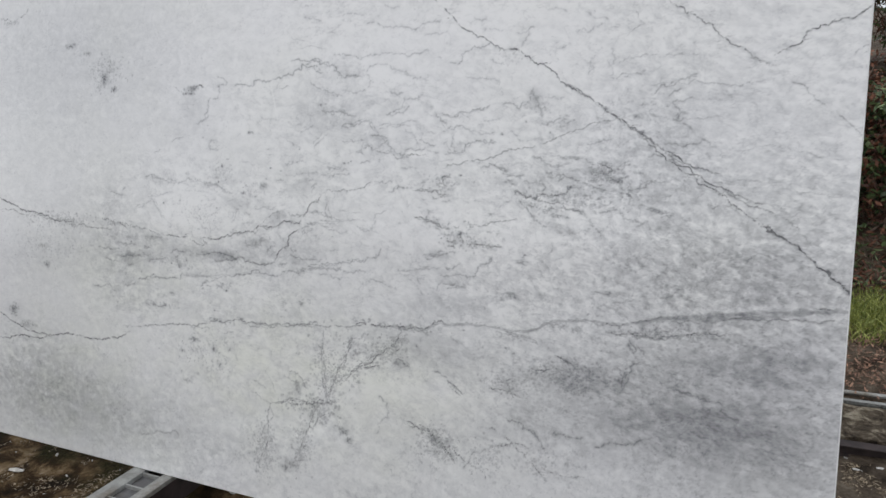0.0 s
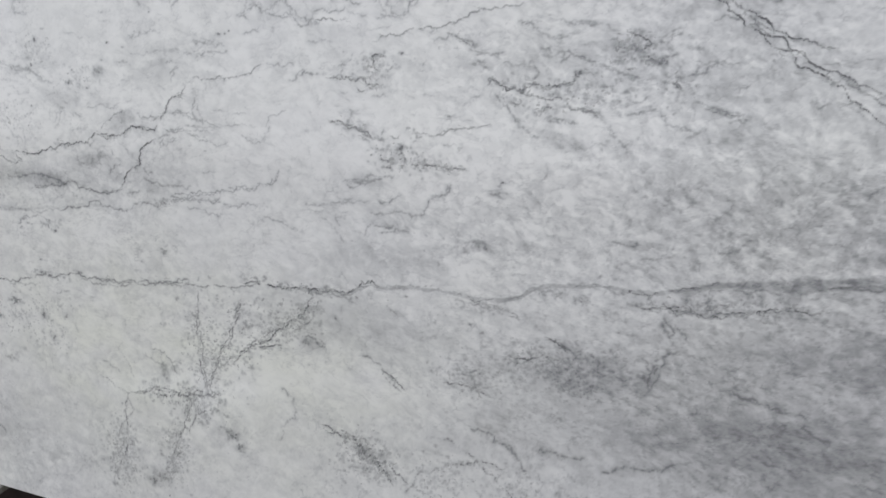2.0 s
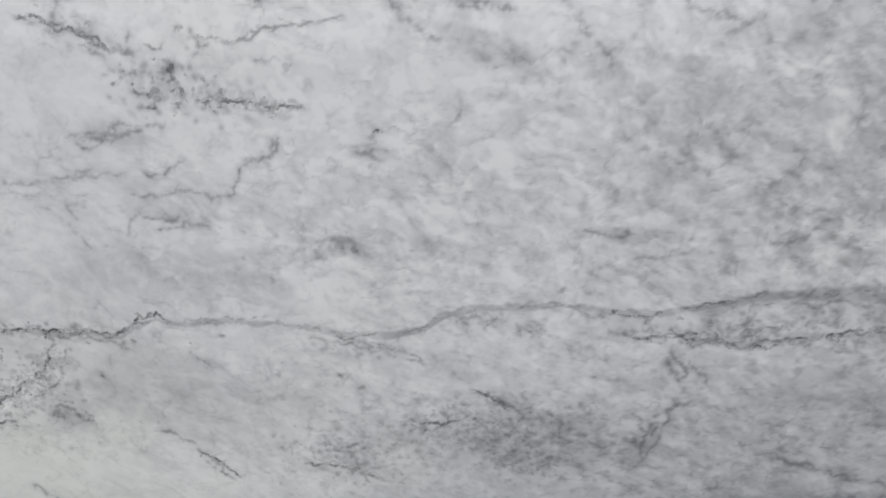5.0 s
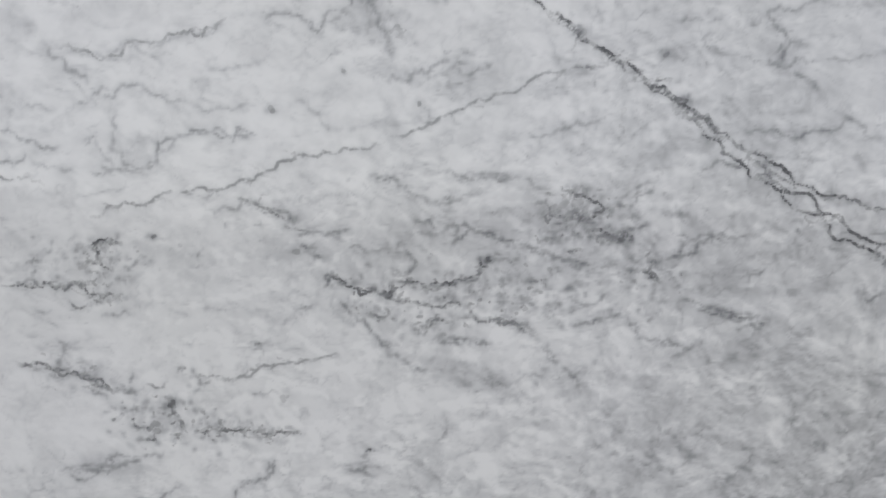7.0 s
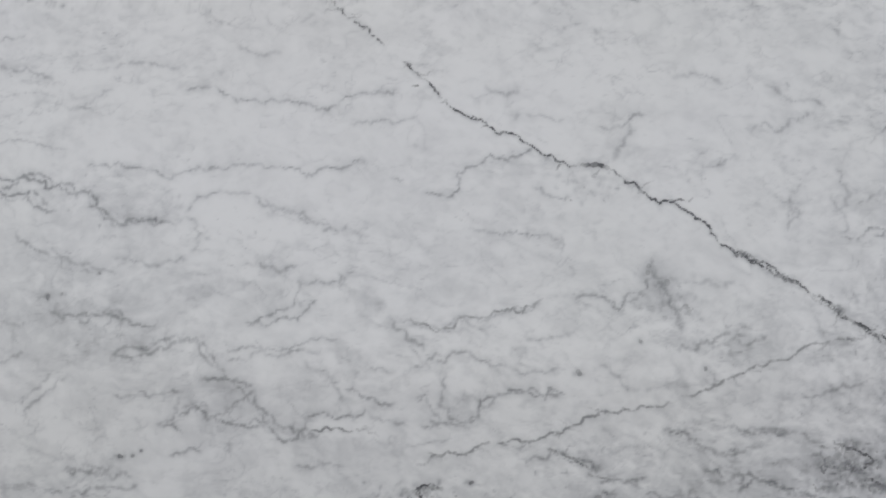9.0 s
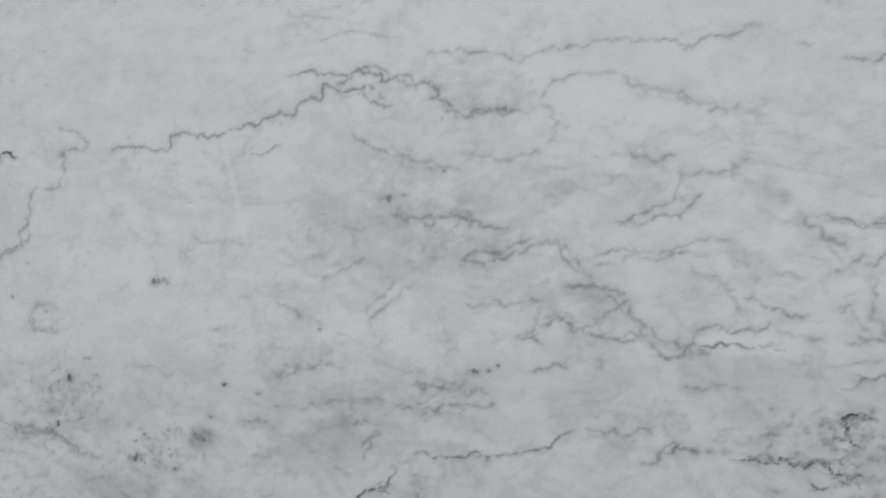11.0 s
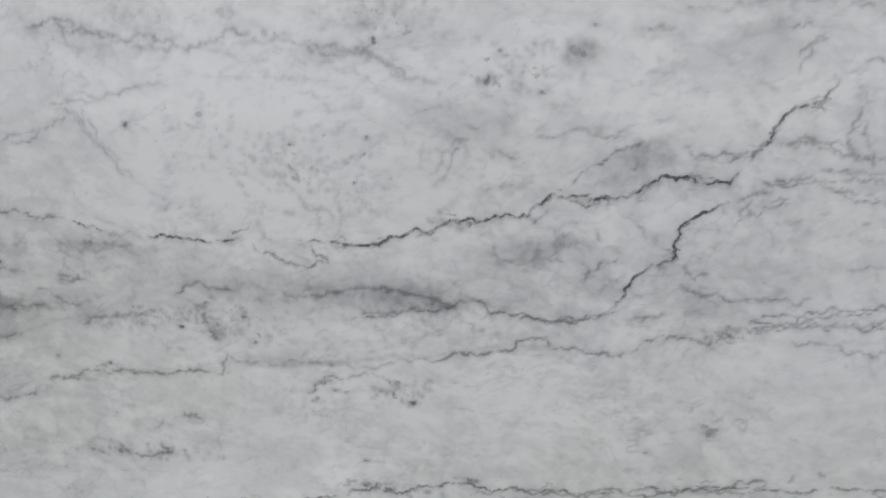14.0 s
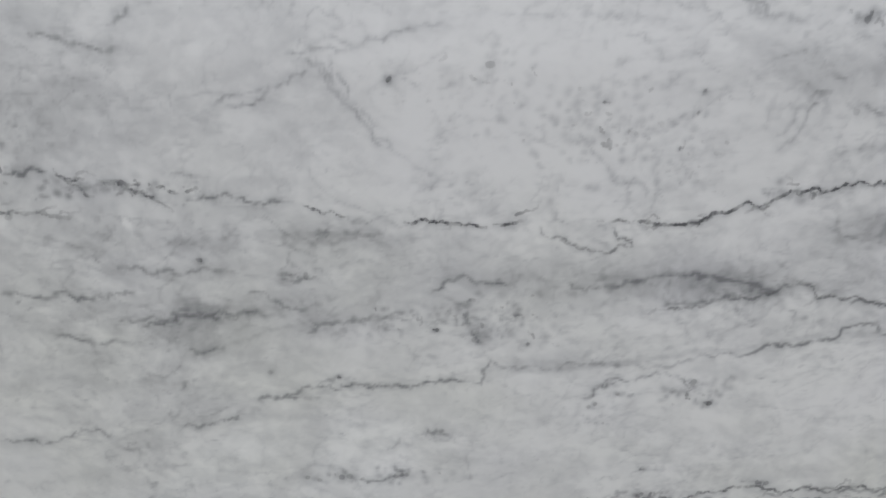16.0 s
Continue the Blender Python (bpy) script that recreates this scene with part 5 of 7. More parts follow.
thread(2, 0.22, -0.899, 1.214, -0.859, 1.215, -0.831, 1.218)
thread(2, 0.38, -0.811, 1.237, -0.792, 1.231, -0.786, 1.239)
thread(1.8, 0.32, -0.786, 1.231, -0.770, 1.217, -0.751, 1.209, -0.731, 1.213)
thread(2, 0.28, -0.731, 1.235, -0.704, 1.236, -0.682, 1.232)
thread(2.2, 0.38, -0.767, 1.330, -0.751, 1.337, -0.729, 1.343)
thread(2, 0.25, -0.729, 1.347, -0.686, 1.347)
thread(1.8, 0.25, -0.840, 1.162, -0.800, 1.164, -0.777, 1.167)
thread(1.8, 0.3, -0.780, 1.164, -0.769, 1.149, -0.781, 1.135)
thread(1.8, 0.25, -0.749, 1.189, -0.726, 1.185, -0.730, 1.166)
thread(1.8, 0.35, -0.665, 1.162, -0.643, 1.159, -0.621, 1.149, -0.601, 1.144)
thread(1.9, 0.42, -1.177, 1.131, -1.153, 1.133, -1.130, 1.128, -1.112, 1.135)
thread(2, 0.25, -1.022, 1.104, -0.999, 1.098)
thread(2, 0.25, -0.986, 1.106, -0.963, 1.106)
line(1.5, 0.44, 0.4, -0.999, 1.025, -0.957, 1.031, -0.933, 1.043, -0.909, 1.046, -0.874, 1.051, -0.850, 1.055)
line(2, 0.5, 0.6, -1.187, 1.049, -1.170, 1.045, -1.140, 1.042, -1.117, 1.036, -1.095, 1.017)
thread(2, 0.35, -1.089, 1.017, -1.065, 1.020)
thread(2, 0.32, -1.142, 1.076, -1.135, 1.064, -1.143, 1.045)
thread(1.9, 0.32, -0.510, 1.151, -0.494, 1.167, -0.478, 1.173, -0.451, 1.170)
thread(2, 0.35, -0.567, 1.207, -0.545, 1.223, -0.532, 1.226)
thread(1.9, 0.35, -0.503, 1.108, -0.481, 1.099, -0.453, 1.091, -0.430, 1.089)
thread(1.9, 0.32, -0.452, 1.078, -0.424, 1.075)
thread(1.8, 0.38, -0.615, 1.083, -0.595, 1.083, -0.581, 1.095)
thread(1.8, 0.38, -0.688, 1.087, -0.666, 1.084, -0.649, 1.075)
thread(2, 0.38, -0.643, 1.060, -0.626, 1.045)
thread(1.8, 0.32, -0.450, 1.270, -0.419, 1.269, -0.387, 1.271, -0.356, 1.280, -0.345, 1.278)
thread(2, 0.3, -0.362, 1.286, -0.339, 1.265, -0.319, 1.259)
thread(1.7, 0.3, -0.428, 1.340, -0.418, 1.352, -0.413, 1.360)
thread(1.8, 0.25, -0.406, 1.329, -0.389, 1.310)
thread(1.8, 0.35, -0.492, 1.239, -0.470, 1.244, -0.454, 1.235)
thread(1.8, 0.25, -0.405, 1.218, -0.398, 1.196)
thread(2, 0.3, -1.146, 0.936, -1.134, 0.932, -1.097, 0.935, -1.041, 0.951)
thread(1.8, 0.38, -0.966, 0.905, -0.959, 0.918, -0.935, 0.918, -0.925, 0.934, -0.927, 0.944)
thread(2, 0.25, -0.856, 0.934, -0.832, 0.927, -0.808, 0.931)
thread(2, 0.25, -0.745, 0.992, -0.742, 0.973, -0.754, 0.958)
patch(0.15, -0.741, 1.047, -0.700, 1.046, -0.683, 1.022, -0.695, 1.013, -0.724, 1.016)
patch(0.1, -0.792, 1.071, -0.735, 1.058, -0.741, 1.041, -0.769, 1.053, -0.803, 1.071)
patch(0.08, -0.507, 1.061, -0.435, 1.066, -0.302, 1.053, -0.298, 1.005, -0.393, 1.018, -0.450, 1.043)
patch(0.09, -0.867, 1.186, -0.816, 1.185, -0.822, 1.179, -0.856, 1.179)
thread(2, 0.35, -2.332, 1.160, -2.306, 1.165, -2.294, 1.168, -2.276, 1.162, -2.241, 1.154)
thread(2, 0.22, -2.291, 1.165, -2.286, 1.140)
thread(2.2, 0.25, -2.241, 1.153, -2.207, 1.140, -2.171, 1.141)
thread(2.2, 0.28, -2.032, 1.142, -1.992, 1.137, -1.970, 1.132, -1.937, 1.112)
thread(2, 0.15, -2.166, 1.134, -2.119, 1.134, -2.032, 1.139)
thread(1.7, 0.25, -2.379, 1.045, -2.359, 1.051, -2.332, 1.057)
thread(1.7, 0.2, -2.307, 1.087, -2.287, 1.095, -2.257, 1.090, -2.212, 1.104, -2.188, 1.105)
thread(1.7, 0.25, -2.302, 1.081, -2.281, 1.055, -2.259, 1.031, -2.243, 1.010)
thread(1.7, 0.25, -1.878, 1.044, -1.892, 1.032, -1.898, 1.015, -1.915, 1.003)
thread(1.8, 0.22, -2.072, 1.018, -2.058, 0.995, -2.035, 0.977, -2.017, 0.962)
thread(1.8, 0.22, -2.029, 1.093, -2.009, 1.079)
thread(1.4, 0.45, -1.772, 1.006, -1.762, 1.020, -1.754, 1.026, -1.741, 1.032, -1.720, 1.046, -1.704, 1.051)
thread(1.7, 0.25, -1.808, 1.053, -1.780, 1.059, -1.748, 1.056, -1.721, 1.059)
thread(1.7, 0.38, -1.666, 1.046, -1.654, 1.035, -1.644, 1.038, -1.618, 1.039, -1.607, 1.041)
thread(1.7, 0.32, -1.575, 1.050, -1.546, 1.050, -1.515, 1.047, -1.502, 1.032)
thread(1.6, 0.45, -1.588, 1.014, -1.561, 1.009, -1.546, 1.012, -1.524, 1.004, -1.507, 0.999, -1.476, 0.995)
thread(1.7, 0.32, -1.612, 0.989, -1.597, 1.000, -1.577, 1.006)
thread(1.7, 0.28, -1.605, 0.974, -1.585, 0.986, -1.559, 0.992)
thread(1.7, 0.35, -1.504, 1.072, -1.516, 1.056, -1.505, 1.045)
thread(1.7, 0.3, -1.748, 0.965, -1.738, 0.948)
thread(1.7, 0.3, -1.703, 0.969, -1.693, 0.949)
thread(1.6, 0.35, -1.753, 0.905, -1.745, 0.917, -1.737, 0.927, -1.720, 0.933)
thread(1.6, 0.32, -1.658, 0.905, -1.634, 0.893, -1.600, 0.888, -1.567, 0.892, -1.545, 0.890, -1.524, 0.894)
thread(1.4, 0.45, -1.831, 0.867, -1.813, 0.864, -1.795, 0.860, -1.759, 0.859, -1.736, 0.867, -1.719, 0.874)
thread(1.6, 0.25, -1.855, 0.882, -1.831, 0.867)
thread(1.8, 0.25, -1.496, 0.925, -1.460, 0.929)
thread(1.6, 0.45, -2.202, 0.877, -2.181, 0.888, -2.155, 0.885, -2.136, 0.882)
thread(1.8, 0.35, -2.078, 0.884, -2.047, 0.882, -2.015, 0.885, -1.983, 0.891, -1.953, 0.889, -1.922, 0.883, -1.891, 0.875)
thread(1.8, 0.32, -1.991, 0.858, -1.953, 0.863, -1.916, 0.867, -1.891, 0.875)
thread(1.7, 0.35, -2.341, 0.893, -2.307, 0.892)
thread(1.8, 0.32, -2.416, 0.859, -2.389, 0.855, -2.347, 0.855)
thread(1.8, 0.32, -2.314, 0.849, -2.280, 0.847, -2.245, 0.852, -2.225, 0.856)
thread(2.2, 0.38, -2.171, 0.858, -2.167, 0.838, -2.155, 0.821)
thread(1.6, 0.45, -2.370, 0.764, -2.333, 0.770, -2.290, 0.779, -2.248, 0.778, -2.200, 0.781, -2.156, 0.778, -2.149, 0.807)
thread(1.6, 0.3, -2.147, 0.804, -2.131, 0.797, -2.085, 0.792, -2.019, 0.799, -1.954, 0.804)
thread(1.5, 0.45, -1.954, 0.805, -1.910, 0.807, -1.891, 0.818, -1.860, 0.818, -1.830, 0.823, -1.794, 0.839, -1.769, 0.828, -1.733, 0.823, -1.704, 0.827, -1.681, 0.841, -1.653, 0.845, -1.618, 0.846)
thread(1.6, 0.42, -2.060, 0.762, -2.046, 0.773, -2.020, 0.781, -1.993, 0.788, -1.968, 0.785)
thread(1.6, 0.42, -1.580, 0.861, -1.553, 0.865, -1.514, 0.865, -1.481, 0.868, -1.451, 0.875)
thread(1.7, 0.32, -1.539, 0.847, -1.505, 0.845, -1.471, 0.839, -1.445, 0.838)
thread(1.8, 0.25, -2.251, 0.703, -2.235, 0.719)
thread(1.8, 0.3, -2.206, 0.728, -2.186, 0.722)
thread(1.6, 0.42, -1.825, 0.648, -1.760, 0.647, -1.697, 0.655, -1.648, 0.657, -1.611, 0.665, -1.575, 0.673, -1.543, 0.679)
patch(0.15, -1.725, 1.037, -1.704, 1.051, -1.680, 1.054, -1.670, 1.030, -1.685, 1.021, -1.718, 1.021)
patch(0.13, -2.053, 0.889, -1.990, 0.894, -1.940, 0.892, -1.891, 0.875, -1.928, 0.861, -1.991, 0.861, -2.041, 0.873)
patch(0.11, -2.147, 0.807, -2.097, 0.806, -2.018, 0.808, -2.006, 0.800, -2.131, 0.790)
patch(0.1, -1.880, 0.926, -1.833, 0.945, -1.798, 0.952, -1.775, 0.941, -1.814, 0.915, -1.862, 0.907)
thread(2.5, 0.4, -1.128, 1.038, -1.112, 1.036, -1.105, 1.026, -1.090, 1.020, -1.073, 1.018, -1.059, 1.016)
thread(2, 0.3, -1.135, 1.071, -1.136, 1.053, -1.130, 1.046)
thread(1.8, 0.36, -1.183, 0.882, -1.150, 0.893, -1.131, 0.898)
thread(2, 0.34, -1.146, 0.929, -1.138, 0.920, -1.112, 0.931, -1.082, 0.936)
thread(1.6, 0.42, -1.076, 0.899, -1.059, 0.896, -1.046, 0.900, -1.026, 0.913)
thread(1.7, 0.42, -0.987, 0.876, -0.973, 0.891, -0.966, 0.909, -0.944, 0.917, -0.932, 0.922, -0.927, 0.942)
thread(2, 0.32, -1.105, 0.822, -1.099, 0.838, -1.073, 0.846, -1.041, 0.850)
thread(2, 0.32, -1.169, 0.861, -1.155, 0.839)
thread(1.8, 0.3, -1.093, 0.873, -1.056, 0.873, -1.019, 0.878, -0.990, 0.876)
thread(3, 0.32, -0.895, 0.832, -0.874, 0.835, -0.856, 0.834, -0.845, 0.821, -0.827, 0.816)
thread(3, 0.25, -0.893, 0.812, -0.886, 0.829)
thread(2.5, 0.32, -0.849, 0.931, -0.830, 0.926, -0.816, 0.922)
thread(2.5, 0.35, -0.824, 1.090, -0.814, 1.076, -0.799, 1.054, -0.794, 1.050)
thread(2.5, 0.35, -0.638, 1.065, -0.632, 1.050, -0.615, 1.031, -0.601, 1.019)
thread(1.8, 0.4, -0.753, 1.070, -0.743, 1.072, -0.723, 1.063)
thread(1.8, 0.4, -0.556, 1.078, -0.536, 1.066, -0.511, 1.065)
thread(2, 0.3, -0.591, 1.084, -0.582, 1.089, -0.564, 1.099)
thread(2, 0.3, -0.691, 1.024, -0.660, 1.032, -0.640, 1.033)
thread(2, 0.32, -0.778, 0.598, -0.755, 0.613, -0.736, 0.634)
thread(2, 0.35, -0.901, 0.583, -0.868, 0.571, -0.841, 0.578)
thread(1.8, 0.3, -0.518, 0.737, -0.501, 0.703)
thread(1.8, 0.3, -0.550, 0.655, -0.522, 0.627, -0.518, 0.643)
thread(1.8, 0.3, -0.498, 0.724, -0.471, 0.694)
thread(2, 0.3, -0.569, 0.832, -0.541, 0.836, -0.515, 0.844, -0.512, 0.865)
thread(2, 0.3, -0.621, 0.860, -0.582, 0.856, -0.573, 0.868)
thread(2, 0.25, -0.447, 0.859, -0.411, 0.864, -0.394, 0.888)
patch(0.13, -0.763, 1.048, -0.717, 1.051, -0.693, 1.029, -0.700, 1.011, -0.721, 1.011, -0.742, 1.031)
patch(0.1, -0.640, 1.028, -0.610, 1.031, -0.595, 1.011, -0.623, 1.003)
patch(0.09, -0.534, 1.052, -0.496, 1.059, -0.447, 1.052, -0.449, 1.039, -0.517, 1.038)
patch(0.08, -0.587, 1.006, -0.513, 1.011, -0.501, 0.967, -0.541, 0.960, -0.579, 0.981)
patch(0.08, -0.472, 0.913, -0.413, 0.927, -0.335, 0.913, -0.329, 0.891, -0.414, 0.881)
patch(-0.08, -0.491, 1.029, -0.444, 1.035, -0.429, 1.008, -0.475, 0.994)
patch(-0.08, -0.465, 0.963, -0.429, 0.959, -0.413, 0.927, -0.454, 0.931)
patch(-0.08, -0.669, 1.002, -0.622, 1.000, -0.614, 0.963, -0.656, 0.962)
cloud(-1.177, 0.764, 0.0462, 0.0280, 0.3)
cloud(-0.639, 0.610, 0.0812, 0.0384, 0.25)
thread(1.8, 0.3, -1.679, 0.481, -1.642, 0.461, -1.610, 0.453)
thread(2, 0.4, -1.105, 0.566, -1.062, 0.555, -1.041, 0.531, -1.014, 0.502)
thread(2, 0.32, -1.303, 0.461, -1.269, 0.443, -1.266, 0.396, -1.304, 0.366, -1.312, 0.329)
thread(2, 0.4, -0.703, 0.665, -0.679, 0.649, -0.660, 0.634)
thread(2, 0.35, -0.532, 0.585, -0.527, 0.629, -0.513, 0.659, -0.498, 0.671)
thread(2, 0.38, -0.863, 0.454, -0.812, 0.446, -0.781, 0.424, -0.740, 0.382)
thread(2, 0.38, -0.723, 0.433, -0.674, 0.431, -0.627, 0.434)
thread(2, 0.42, -0.598, 0.412, -0.562, 0.432, -0.509, 0.438, -0.467, 0.461)
thread(2, 0.35, -0.400, 0.618, -0.350, 0.606, -0.301, 0.594, -0.277, 0.593)
thread(2, 0.32, -0.275, 0.580, -0.231, 0.549)
thread(2, 0.38, -1.000, 0.276, -0.967, 0.330, -0.892, 0.366, -0.841, 0.380)
thread(1.6, 0.32, -1.586, 0.857, -1.537, 0.865, -1.466, 0.862, -1.397, 0.860, -1.352, 0.866)
thread(2, 0.32, -1.342, 0.844, -1.299, 0.835, -1.261, 0.823)
thread(2, 0.32, -1.509, 1.074, -1.496, 1.047, -1.487, 1.028)
thread(1.6, 0.36, -1.393, 1.013, -1.362, 0.995, -1.339, 1.005, -1.321, 1.033)
thread(2, 0.3, -1.242, 0.875, -1.199, 0.880, -1.146, 0.888, -1.095, 0.896)
thread(2, 0.3, -1.155, 0.930, -1.124, 0.936, -1.084, 0.947)
thread(2, 0.28, -1.200, 0.852, -1.170, 0.834, -1.150, 0.807)
thread(2, 0.28, -1.067, 0.830, -1.036, 0.844, -1.006, 0.838)
patch(0.12, -0.854, 0.493, -0.795, 0.512, -0.755, 0.497, -0.773, 0.457, -0.812, 0.451, -0.848, 0.462)
patch(0.09, -0.560, 0.507, -0.484, 0.538, -0.446, 0.505, -0.511, 0.464)
patch(0.09, -0.443, 0.554, -0.276, 0.584, -0.147, 0.581, -0.136, 0.518, -0.343, 0.492, -0.419, 0.499)
crumbs(-0.875, 0.548, 0.0592, 0.0311, 0.4)
crumbs(-0.769, 0.598, 0.0561, 0.0347, 0.4)
crumbs(-0.666, 0.582, 0.0539, 0.0391, 0.4)
crumbs(-1.525, 0.570, 0.0253, 0.0459, 0.6)
crumbs(-1.517, 0.478, 0.0257, 0.0476, 0.6)
crumbs(-1.412, 0.616, 0.0241, 0.0441, 0.6)
crumbs(-1.441, 0.546, 0.0247, 0.0457, 0.6)
crumbs(-1.478, 0.483, 0.0253, 0.0472, 0.6)
crumbs(-1.245, 0.640, 0.0393, 0.0266, 0.6)
crumbs(-1.293, 0.597, 0.0404, 0.0274, 0.6)
crumbs(-1.355, 0.556, 0.0417, 0.0281, 0.6)
crumbs(-1.419, 0.514, 0.0430, 0.0289, 0.6)
crumbs(-1.534, 0.385, 0.0524, 0.0274, 0.6)
crumbs(-1.551, 0.352, 0.0531, 0.0278, 0.6)
crumbs(-1.653, 0.386, 0.0546, 0.0279, 0.6)
crumbs(-1.594, 0.268, 0.0275, 0.0458, 0.6)
crumbs(-1.617, 0.199, 0.0281, 0.0472, 0.6)
crumbs(-1.744, 0.243, 0.0290, 0.0473, 0.6)
crumbs(-1.133, 0.377, 0.0454, 0.0234, 0.5)
crumbs(-1.088, 0.343, 0.0450, 0.0235, 0.5)
crumbs(-1.055, 0.302, 0.0448, 0.0238, 0.5)
thread(2, 0.32, -2.516, 1.101, -2.501, 1.099, -2.489, 1.093, -2.472, 1.091, -2.458, 1.086, -2.444, 1.089)
thread(1.8, 0.32, -2.452, 1.106, -2.442, 1.112, -2.434, 1.122)
thread(2, 0.28, -2.316, 1.084, -2.300, 1.091, -2.278, 1.088, -2.255, 1.091, -2.238, 1.092, -2.224, 1.100, -2.206, 1.104)
thread(1.8, 0.28, -2.368, 1.043, -2.349, 1.044, -2.335, 1.053, -2.316, 1.061, -2.297, 1.066)
thread(1.8, 0.24, -2.292, 1.082, -2.280, 1.060, -2.267, 1.042, -2.254, 1.025, -2.236, 1.007)
thread(1.8, 0.32, -2.422, 0.986, -2.403, 0.985, -2.391, 0.984)
thread(2, 0.38, -2.341, 0.892, -2.316, 0.891, -2.303, 0.889)
thread(1.8, 0.36, -2.590, 0.878, -2.570, 0.877, -2.539, 0.879, -2.504, 0.876, -2.468, 0.880)
thread(2, 0.32, -2.548, 0.835, -2.523, 0.831, -2.493, 0.829, -2.472, 0.827)
thread(2, 0.32, -2.469, 0.846, -2.437, 0.851, -2.420, 0.863)
thread(2, 0.32, -2.442, 0.854, -2.406, 0.854, -2.370, 0.855)
thread(2, 0.3, -2.432, 0.819, -2.394, 0.825)
thread(1.8, 0.3, -2.320, 0.836, -2.288, 0.847, -2.262, 0.849, -2.236, 0.851, -2.200, 0.847)
thread(1.6, 0.36, -2.450, 0.731, -2.416, 0.737, -2.387, 0.747)
thread(1.6, 0.38, -2.628, 0.720, -2.595, 0.721, -2.555, 0.727, -2.516, 0.729)
thread(1.6, 0.36, -2.369, 0.766, -2.347, 0.766, -2.309, 0.767)
thread(1.8, 0.35, -2.241, 0.688, -2.230, 0.674)
thread(1.8, 0.28, -2.170, 0.694, -2.167, 0.666)
thread(1.8, 0.3, -2.443, 0.776, -2.425, 0.787)
thread(2, 0.25, -2.484, 0.905, -2.445, 0.899, -2.421, 0.896, -2.385, 0.898)
thread(2, 0.25, -2.302, 0.935, -2.273, 0.932, -2.243, 0.933)
thread(2, 0.28, -2.368, 0.876, -2.338, 0.862, -2.307, 0.864)
cloud(-2.382, 0.928, 0.0197, 0.0104, 0.3)
cloud(-2.403, 0.836, 0.0467, 0.0288, 0.14)
cloud(-2.457, 1.052, 0.0543, 0.0391, 0.16)
thread(2, 0.3, -2.060, 1.355, -2.032, 1.363, -2.019, 1.374, -2.017, 1.391, -2.019, 1.408)
thread(2, 0.32, -2.296, 1.164, -2.263, 1.158, -2.216, 1.146, -2.169, 1.141, -2.129, 1.145, -2.091, 1.153)
thread(2.2, 0.34, -2.019, 1.143, -1.978, 1.138, -1.958, 1.123, -1.938, 1.112)
thread(2, 0.25, -2.007, 1.286, -2.011, 1.265, -1.984, 1.259, -1.964, 1.262)
thread(1.8, 0.25, -1.671, 1.204, -1.649, 1.213, -1.628, 1.218)
thread(1.8, 0.28, -1.510, 1.199, -1.479, 1.196, -1.452, 1.200)
thread(1.7, 0.36, -1.569, 1.129, -1.564, 1.140, -1.549, 1.152)
thread(1.8, 0.32, -1.500, 1.090, -1.509, 1.074, -1.515, 1.054, -1.499, 1.033)
thread(1.8, 0.34, -1.571, 1.047, -1.545, 1.052, -1.519, 1.037, -1.489, 1.034)
thread(1.7, 0.42, -1.580, 1.015, -1.554, 1.017, -1.533, 1.014, -1.518, 1.004, -1.493, 1.001)
thread(1.7, 0.32, -1.493, 1.001, -1.467, 0.992, -1.429, 0.994)
thread(1.7, 0.3, -1.519, 1.023, -1.479, 1.022, -1.441, 1.023)
thread(1.8, 0.28, -2.281, 1.081, -2.268, 1.047, -2.245, 1.027)
thread(1.8, 0.28, -1.915, 1.012, -1.894, 1.039, -1.874, 1.053)
# six broad clouds paint brightness falloff: foot and left greyer, middle and top paler
cloud(-0.750, 0.500, 0.5500, 0.1400, 0.22)
cloud(-1.150, 0.560, 0.2000, 0.1000, 0.15)
cloud(-0.750, 1.080, 0.3500, 0.1500, -0.18)
cloud(-1.500, 1.550, 0.3500, 0.1500, -0.2)
cloud(-0.800, 1.620, 0.3000, 0.1200, -0.12)
cloud(-2.450, 0.900, 0.2000, 0.3000, 0.16)
thread(1.6, 0.45, -2.563, 0.990, -2.539, 0.992, -2.525, 0.990)
line(1.2, 0.6, 0.3, -2.518, 0.992, -2.512, 0.985, -2.503, 0.982, -2.493, 0.983)
line(1.2, 0.6, 0.5, -2.516, 0.987, -2.508, 0.980, -2.496, 0.970, -2.489, 0.968)
line(1.1, 0.5, 0.5, -2.484, 0.982, -2.470, 0.979)
line(1.4, 0.65, 0.4, -2.468, 0.982, -2.459, 0.978, -2.447, 0.979, -2.435, 0.975, -2.424, 0.972, -2.417, 0.970)
line(1.2, 0.55, 0.4, -2.470, 0.969, -2.462, 0.974, -2.453, 0.972, -2.444, 0.968, -2.424, 0.954)
line(1.2, 0.55, 0.3, -2.464, 0.977, -2.456, 0.969, -2.445, 0.973)
thread(2.5, 0.3, -2.521, 0.987, -2.504, 0.977, -2.480, 0.977, -2.457, 0.974, -2.438, 0.972)
thread(1.4, 0.42, -2.411, 0.965, -2.396, 0.967, -2.379, 0.970, -2.363, 0.966, -2.349, 0.962, -2.334, 0.962, -2.320, 0.962)
line(1.1, 0.6, 0.2, -2.313, 0.960, -2.303, 0.955, -2.294, 0.951, -2.289, 0.954, -2.282, 0.949, -2.275, 0.948)
thread(1.3, 0.36, -2.275, 0.948, -2.253, 0.945, -2.233, 0.939)
thread(1.6, 0.36, -2.570, 0.960, -2.557, 0.963)
